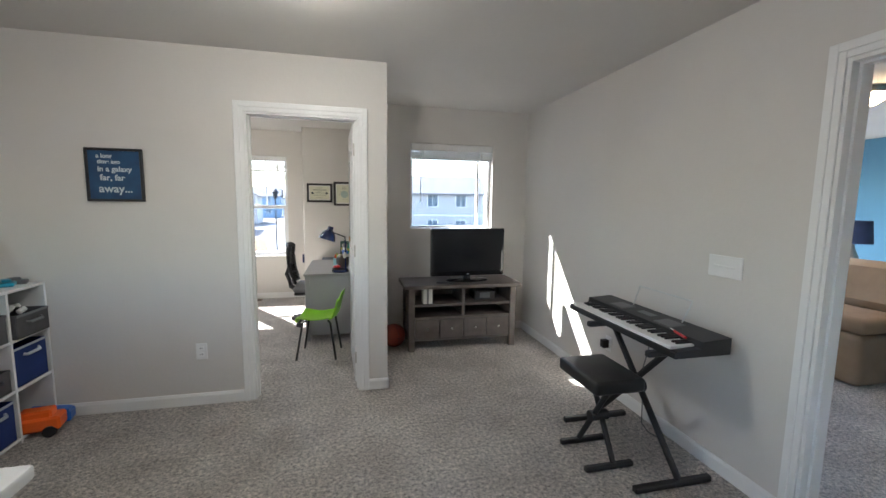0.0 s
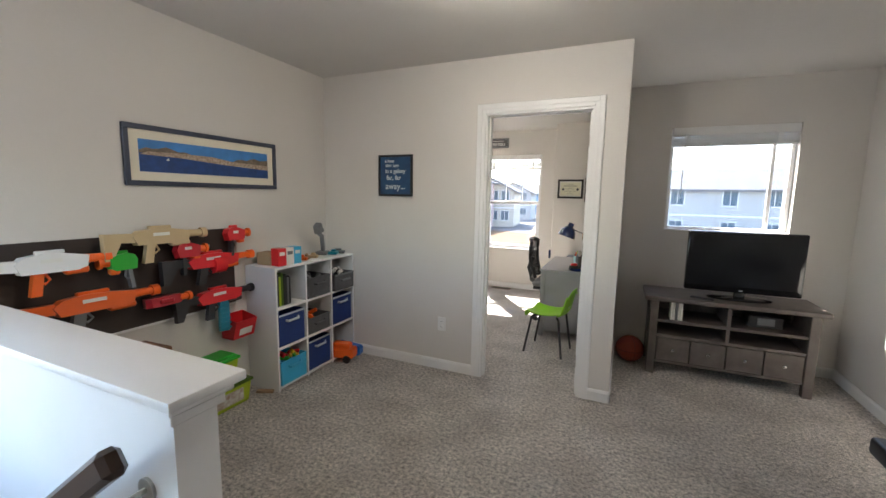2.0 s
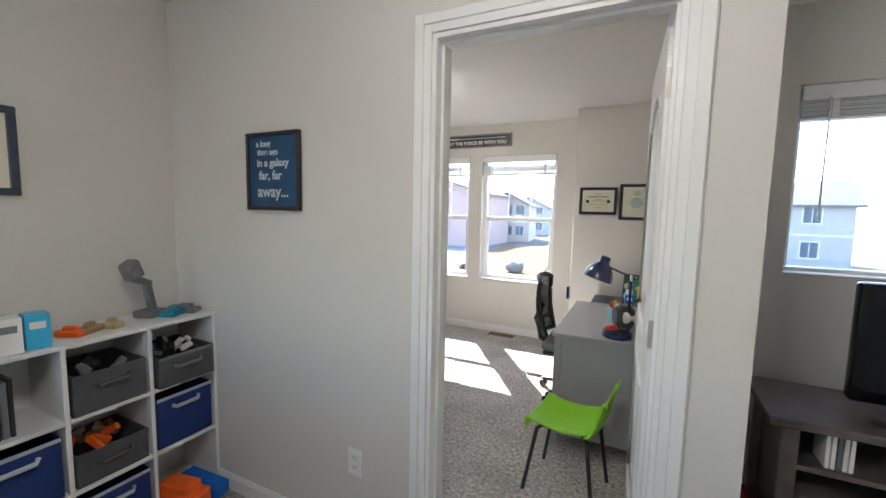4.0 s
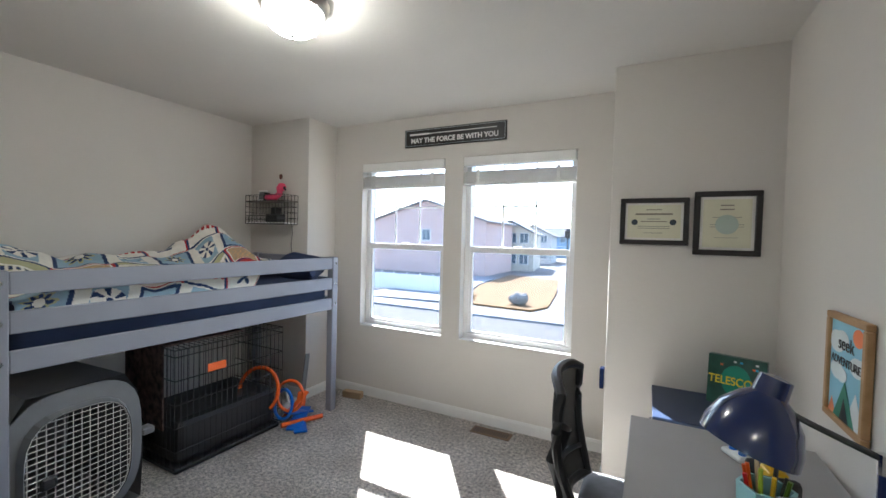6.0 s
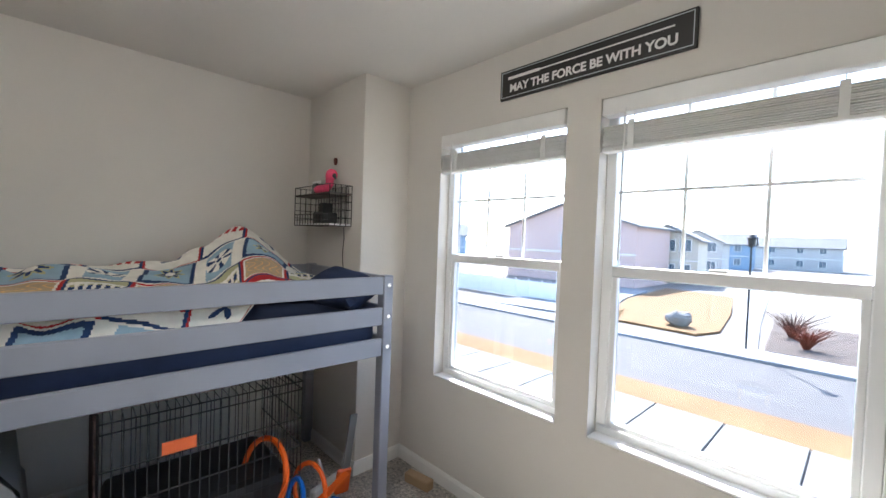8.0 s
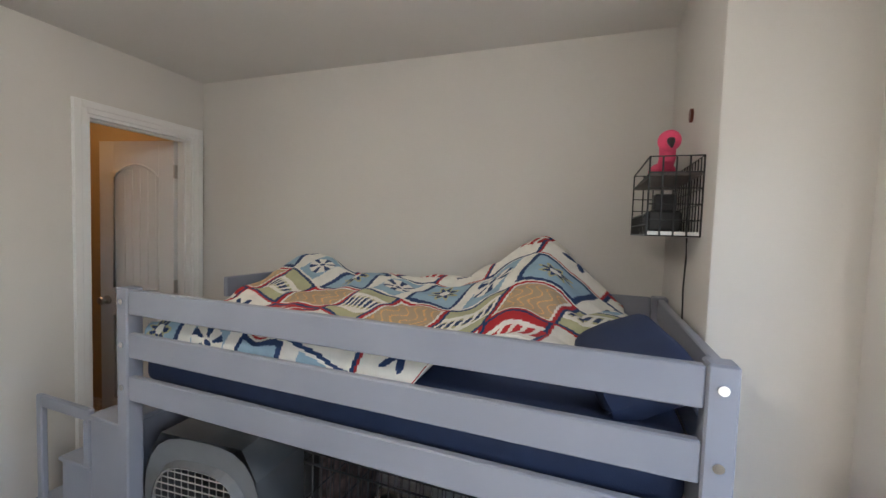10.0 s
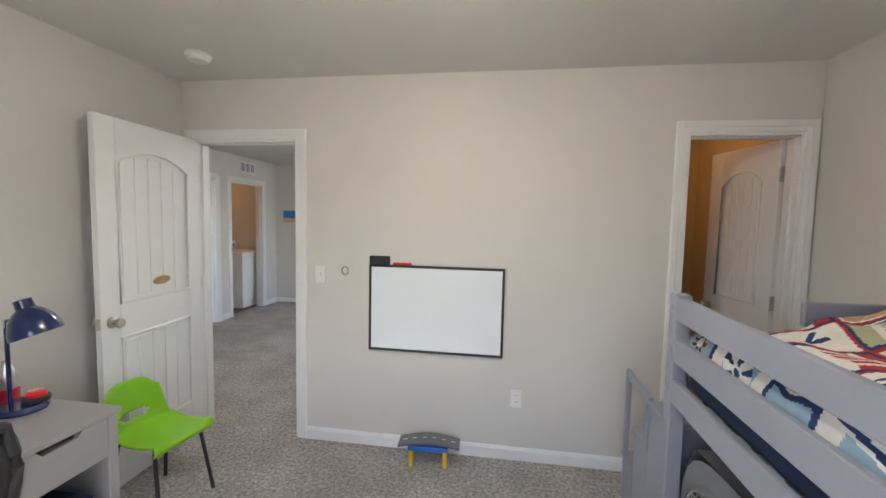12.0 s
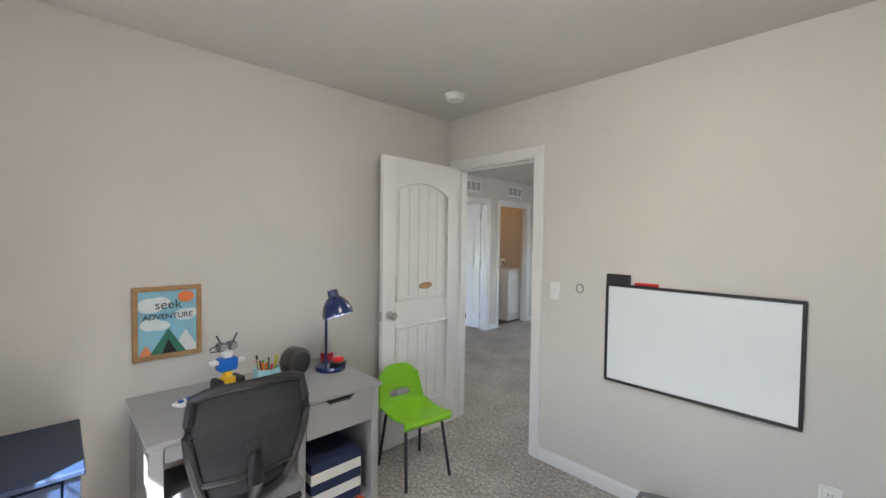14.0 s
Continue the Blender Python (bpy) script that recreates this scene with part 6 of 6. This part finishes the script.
Mesh().box(-0.165, 0, 0, 0.165, 0.07, 0.27, 0.002).done("carton", mat("box_print_green", (0.012, 0.05, 0.035), 0.35, scale=18, color2=(0.02, 0.09, 0.06)), tb)
Mesh().poly([(0.085 * math.cos(k * math.tau / 24), 0.14 + 0.085 * math.sin(k * math.tau / 24)) for k in range(24)], -0.0015, -0.0005, "y").done("printed_globe", mat("print_teal_green", (0.01, 0.22, 0.14), 0.4), tb)
lettering("lettering", "TELESCOPE", 0.062, mat("print_yellow", (0.80, 0.62, 0.02), 0.4), tb, pose(0, -0.003, 0.135, 90), 1.0, 0.001)
for k in range(12):
    xx, zz = random.uniform(-0.14, 0.14), random.choice((0.03, 0.05, 0.22, 0.245))
    flat(tb, "print_mark", (ORANGE, PAPER, CYAN)[k % 3], xx - 0.008, zz - 0.005, xx + 0.008, zz + 0.005, -0.0045)
for sx in (-1, 1):
    Mesh().box(sx * 0.1655, 0.006, 0.006, sx * 0.1665, 0.064, 0.264).done("end_label", GREYP, tb)
Mesh().box(-0.012, 0, 0, 0.012, 0.05, 0.12, 0.004).done("blue_hook", LAMPBLUE, None, "small blue plastic hook on the column", "hook", at=pose(-0.293, 6.11, 0.58))

# ---- laundry, closet and hall beyond ----
wm = thing("washing_machine", "white top-loading washing machine in the laundry", "washer", 2.48, -0.41, 0.001)
Mesh().box(0, -0.33, 0, 0.68, 0.33, 0.92, 0.015, seg=2).done("cabinet", WHITEP, wm, smooth=True)
Mesh().box(0.56, -0.33, 0.921, 0.68, 0.33, 1.07, 0.02).done("control_panel", WHITEP, wm)
for yy in (-0.2, 0.0, 0.2):
    Mesh().cyl((0.56, yy, 1.0), (0.535, yy, 1.0), 0.028, n=16).done("dial", CHROME, wm)
Mesh().box(-0.004, -0.27, 0.12, 0.0, 0.27, 0.82, 0.002).done("front_panel", WHITEP, wm)
def vent_grille(y0, y1, z0, z1):
    e = thing("wall_vent", "white slatted return air grille on the wall", "vent", XK - 0.001, (y0 + y1) / 2, z0)
    w = (y1 - y0) / 2
    h = z1 - z0
    f = Mesh()
    for a in ((-w, 0, w, 0.025), (-w, h - 0.025, w, h), (-w, 0.025, -w + 0.025, h - 0.025), (w - 0.025, 0.025, w, h - 0.025), (-0.012 - w / 3, 0.025, 0.012 - w / 3, h - 0.025), (w / 3 - 0.012, 0.025, w / 3 + 0.012, h - 0.025)):
        f.box(-0.01, a[0], a[1], 0, a[2], a[3])
    f.done("frame", WHITEP, e)
    Mesh().box(-0.003, -w + 0.02, 0.02, -0.001, w - 0.02, h - 0.02).done("filter", GREYP, e)
    for k in range(9):
        Mesh().rbox((-0.006, 0, 0.03 + k * (h - 0.06) / 8), (0.008, 2 * w - 0.05, 0.002), (0, 30, 0)).done("slat", WHITEP, e)
vent_grille(-0.15, 0.24, 2.18, 2.36)
vent_grille(0.93, 1.29, 2.18, 2.36)


def beach(e, iw, ih):
    flat(e, "print_sky", SKYBLUE, -iw, -ih, iw, ih)
    shape(e, "print_sand", SAND, [(-iw, -ih), (iw, -ih), (iw, -0.4 * ih), (-iw, -0.25 * ih)], -0.0135)
    shape(e, "print_boat", BLACK, [(-0.1 * iw, -0.3 * ih), (0.35 * iw, -0.3 * ih), (0.3 * iw, -0.1 * ih), (0.0, -0.12 * ih)], -0.0142)


picture("beach_picture", "small unframed beach photograph on the wall", 0.27, 0.2, pose(2.0, -0.749, 1.53, 0, 0, 180), SKYBLUE, 0.004, 0, CREAM, beach)
e = thing("hanging_clothes", "dark clothes hanging inside the closet", "clothes", -2.62, 2.2, 0.5)
for k in range(7):
    Mesh().rbox((0.0, k * 0.09, 0.5), (0.36, 0.05, 0.9), (0, 0, random.uniform(-8, 8)), 0.02).done("garment", (NAVY, BLACK, DRED, GREYBIN, DKGREEN, NAVYBIN, BLACK)[k], e)
Mesh().cyl((0, -0.3, 1.0), (0, 0.8, 1.0), 0.014).done("rod", CHROME, e)

# ---- blue room furniture ----
sf = thing("sofa", "tan microfibre sofa with soft cushions", "sofa", 4.3, 3.5, 0)
Mesh().box(0, -1.0, 0.001, 0.9, 1.0, 0.42, 0.05, seg=3).done("base", TANFAB, sf, smooth=True)
Mesh().box(0.68, -1.0, 0.4, 0.95, 1.0, 0.86, 0.08, seg=3).done("back", TANFAB, sf, smooth=True)
for k in range(3):
    Mesh().box(0.02, -0.98 + k * 0.655, 0.42, 0.7, -0.98 + k * 0.655 + 0.645, 0.56, 0.05, seg=3).done("seat_cushion", TANFAB, sf, smooth=True)
    Mesh().rbox((0.60, -0.66 + k * 0.655, 0.76), (0.2, 0.62, 0.44), (0, 12, 0), 0.07).done("back_cushion", TANFAB, sf, smooth=True)
bd = thing("double_bed", "bed with white bedding behind the sofa", "bed", 5.6, 3.4, 0)
Mesh().box(0, -0.8, 0.001, 1.9, 0.8, 0.66, 0.08, seg=3).done("bedding", WHITEP, bd, smooth=True)
tl = thing("table_lamp", "table lamp with navy drum shade", "lamp", 6.9, 4.25, 0.001)
Mesh().box(-0.22, -0.22, 0, 0.22, 0.22, 0.6, 0.01).done("stand", DARKWOOD, tl)
Mesh().lathe([(0.07, 0.6), (0.05, 0.66), (0.09, 0.76), (0.03, 0.92), (0.02, 0.98)], 16).done("base", NICKEL, tl, smooth=True)
Mesh().lathe([(0.2, 0.98), (0.17, 1.28)], 24).done("shade", NAVY, tl, smooth=True)

# ---- outside ----
SNOW = mat("packed_snow", (0.34, 0.35, 0.38), 0.8, scale=0.5, color2=(0.22, 0.22, 0.225))
ROAD = mat("worn_concrete_road", (0.085, 0.082, 0.088), 0.85, scale=0.6, color2=(0.115, 0.11, 0.115))
CONCRETE = mat("pale_concrete", (0.20, 0.195, 0.185), 0.85, scale=1.5, color2=(0.25, 0.245, 0.24))
GRASS = mat("dry_tan_grass", (0.17, 0.09, 0.03), 0.9, scale=0.8, color2=(0.24, 0.14, 0.06))
MULCH = mat("dark_mulch", (0.06, 0.045, 0.04), 0.95, scale=1.2, color2=(0.12, 0.09, 0.08))
GZ = -2.9
Mesh().box(-900, -900, GZ - 0.5, 900, 900, GZ).done("ground", mat("winter_ground", (0.16, 0.13, 0.10), 0.95, scale=0.08, color2=(0.30, 0.30, 0.31)), kind="structure")
Mesh().box(-120, 18.2, GZ, 60, 24.4, GZ + 0.03).done("road", ROAD, kind="structure")
Mesh().box(-120, 24.4, GZ, 60, 26.3, GZ + 0.15, 0.02).done("pavement_far", SNOW, kind="structure")
Mesh().box(-120, 16.6, GZ, 60, 18.2, GZ + 0.12, 0.02).done("verge", GRASS, kind="structure")
near_walk = Mesh().box(-120, 12.4, GZ, 60, 16.6, GZ + 0.10).done("pavement_near", ROAD, kind="structure")
slab_mesh = None
for k in range(20):
    for j in range(2):
        at = pose(-26 + k * 1.55, 12.5 + j * 2.05, GZ + 0.098)
        if slab_mesh is None:
            first = Mesh().box(0, 0, 0, 1.51, 2.0, 0.05, 0.012).done("slab", CONCRETE, near_walk, at=at)
            slab_mesh = first.data
        else:
            sl_ = new("slab", slab_mesh)
            sl_.parent = near_walk
            sl_.matrix_world = at
Mesh().poly([(-11.0, 28.0), (-6.2, 27.6), (-5.6, 29.5), (-6.4, 36), (-8.4, 48), (-14.5, 50), (-13.6, 38)], GZ, GZ + 0.12, "z").done("lawn", GRASS, kind="structure")
Mesh().poly([(-18.5, 26.6), (-11.2, 27.6), (-13.8, 38), (-14.6, 45), (-19, 45)], GZ, GZ + 0.14, "z").done("snow_patch", SNOW, kind="structure")
Mesh().poly([(-5.9, 26.4), (-3.6, 26.4), (-4.6, 34), (-7.4, 60), (-11, 80), (-14, 80), (-9.6, 52), (-6.2, 36), (-5.3, 29.4)], GZ, GZ + 0.08, "z").done("path", SNOW, kind="structure")
Mesh().poly([(-3.4, 26.6), (6, 26.6), (6, 34), (-4.2, 36)], GZ, GZ + 0.10, "z").done("planting_bed", MULCH, kind="structure")


def grass_tuft(x, y, z, size, material, label):
    """A tuft of dry blades, spread from one root."""
    e = thing("ornamental_grass", label, "grass tuft", x, y, z)
    rnd = random.Random(int(x * 10))
    m = Mesh()
    for k in range(260):
        a, lean, hgt = rnd.uniform(0, math.tau), rnd.uniform(0.05, 1.1), size * rnd.uniform(0.35, 1.0)
        c, q = math.cos(a), math.sin(a)
        b0 = rnd.uniform(0, 0.12) * size
        m.tube([(b0 * c, b0 * q, 0), ((b0 + lean * 0.35 * hgt) * c, (b0 + lean * 0.35 * hgt) * q, hgt * 0.6), ((b0 + lean * hgt) * c, (b0 + lean * hgt) * q, hgt)], 0.007, 3)
    m.done("blades", material, e)


grass_tuft(-8.9, 13.3, GZ + 0.148, 0.5, mat("straw_blades", (0.50, 0.36, 0.20), 0.9, var=0.15, scale=8), "dry tan ornamental grass beside the pavement")
grass_tuft(-10.2, 27.0, GZ, 0.9, GRASS, "dry tan ornamental grass by the kerb")
grass_tuft(-2.2, 28.5, GZ + 0.10, 1.0, mat("russet_stems", (0.22, 0.05, 0.02), 0.9), "russet bare shrub in the planting bed")
grass_tuft(-2.9, 31.0, GZ + 0.10, 1.3, mat("brown_stems", (0.12, 0.05, 0.035), 0.9), "brown bare shrub in the planting bed")
e = thing("boulder", "grey landscape boulder on the dry lawn", "boulder", -7.4, 29.2, GZ + 0.12)
m = Mesh().ball((0, 0, 0.35), 0.6, 1.1, 0.8, 0.7, n=10)
for v in m.bm.verts:
    v.co *= 1 + 0.25 * noise.noise(v.co * 2.2)
    v.co.z = max(v.co.z, 0.0)
m.done("stone", CONCRETE, e)
ROOF = mat("grey_shingles", (0.16, 0.16, 0.17), 0.9, scale=1.2, color2=(0.24, 0.24, 0.25), bump=0.3, bscale=4)
WINPANE = mat("dark_window_glass", (0.10, 0.15, 0.20), 0.1, var=0.1)


def house(x, y, rz, w, d, h, wall_mat, label, gable_front=True, rise=None, openings=None):
    e = thing("house", label, "house", x, y, GZ, rz, "houses along the street")
    rise = rise or w * 0.26
    m = Mesh()
    if gable_front:
        m.poly([(-w / 2, 0), (w / 2, 0), (w / 2, h), (0, h + rise), (-w / 2, h)], 0, d, "y")
    else:
        m.poly([(0, 0), (d, 0), (d, h), (d / 2, h + d * 0.22), (0, h)], -w / 2, w / 2, "x")
    m.done("wall", wall_mat, e)
    r = Mesh()
    if gable_front:
        for s in (-1, 1):
            r.poly([(0, h + rise + 0.2), (s * (w / 2 + 0.5), h - rise / w + 0.2), (s * (w / 2 + 0.5), h - rise / w), (0, h + rise)], -0.5, d + 0.5, "y")
    else:
        k = d * 0.22
        for a, b in ((-0.5, d / 2), (d + 0.5, d / 2)):
            za = h - 0.22
            r.poly([(a, za), (b, h + k), (b, h + k + 0.2), (a, za + 0.2)], -w / 2 - 0.5, w / 2 + 0.5, "x")
    r.done("roof", ROOF, e)
    for xx, zz in openings or [(xx, zz) for zz in (1.0, 3.9) for xx in (-w * 0.28, w * 0.05, w * 0.3)]:
        win = Mesh().box(xx - 0.55, -0.05, zz, xx + 0.55, -0.01, zz + 1.3).done("window", WINPANE, e)
        fr_ = Mesh()
        for a in ((xx - 0.65, zz - 0.1, xx + 0.65, zz), (xx - 0.65, zz + 1.3, xx + 0.65, zz + 1.4), (xx - 0.65, zz, xx - 0.55, zz + 1.3), (xx + 0.55, zz, xx + 0.65, zz + 1.3), (xx - 0.03, zz, xx + 0.03, zz + 1.3)):
            fr_.box(a[0], -0.08, a[1], a[2], 0.0 - 0.002, a[3])
        fr_.done("frame", VINYL, win)
    Mesh().box(-w / 2 - 0.05, -0.12, h * 0.52, w / 2 + 0.05, -0.01, h * 0.55).done("band", VINYL, e)
    return e


SID = {n: mat("siding_" + n, c, 0.85, scale=0.7, var=0.05, bump=0.3, bscale=5) for n, c in (("rose", (0.62, 0.46, 0.43)), ("grey", (0.5, 0.5, 0.5)), ("blue", (0.24, 0.35, 0.48)), ("beige", (0.62, 0.56, 0.48)))}
house(-24.5, 47, 0, 15.8, 10, 6.3, SID["rose"], "rose-coloured two-storey house with gable roof", rise=2.5, openings=[(0.1, 4.0)])
house(-17.2, 58, 8, 6.5, 10, 5.2, SID["beige"], "beige two-storey house with gable roof")
house(-19.2, 78, 6, 7, 10, 5.2, SID["grey"], "grey two-storey house along the street")
house(-23.5, 110, 6, 13, 10, 5.4, SID["blue"], "blue two-storey house down the street", False)
house(-11.5, 125, 0, 15, 10, 5.2, SID["grey"], "grey two-storey house down the street", False)
house(9, 46, -8, 13, 9, 5.4, SID["grey"], "grey two-storey house seen across the road", False)
house(25, 42, -12, 12, 9, 5.2, SID["beige"], "beige two-storey house seen across the road")
house(-62, 60, 42, 14, 10, 5.2, SID["blue"], "blue-grey two-storey house in the distance", False)
fc = thing("fence", "white vinyl fence beside the street", "fence", -31.5, 31, GZ + 0.001, 0)
for k in range(15):
    Mesh().box(k * 1.2, 0, 0.05, k * 1.2 + 1.1, 0.05, 1.35, 0.01).done("panel", VINYL, fc)
    Mesh().box(k * 1.2 - 0.1, -0.03, 0, k * 1.2, 0.08, 1.5, 0.01).done("post", VINYL, fc)
sl = thing("street_lamp", "black street lamp with lantern head", "street lamp", -3.95, 26.1, GZ + 0.15)
Mesh().cyl((0, 0, 0), (0, 0, 4.3), 0.045, 0.035, n=10).done("pole", BLACK, sl)
Mesh().lathe([(0.04, 4.29), (0.12, 4.36), (0.15, 4.65), (0.21, 4.69), (0.08, 4.84), (0, 4.9)], 12).done("lantern", BLACK, sl)
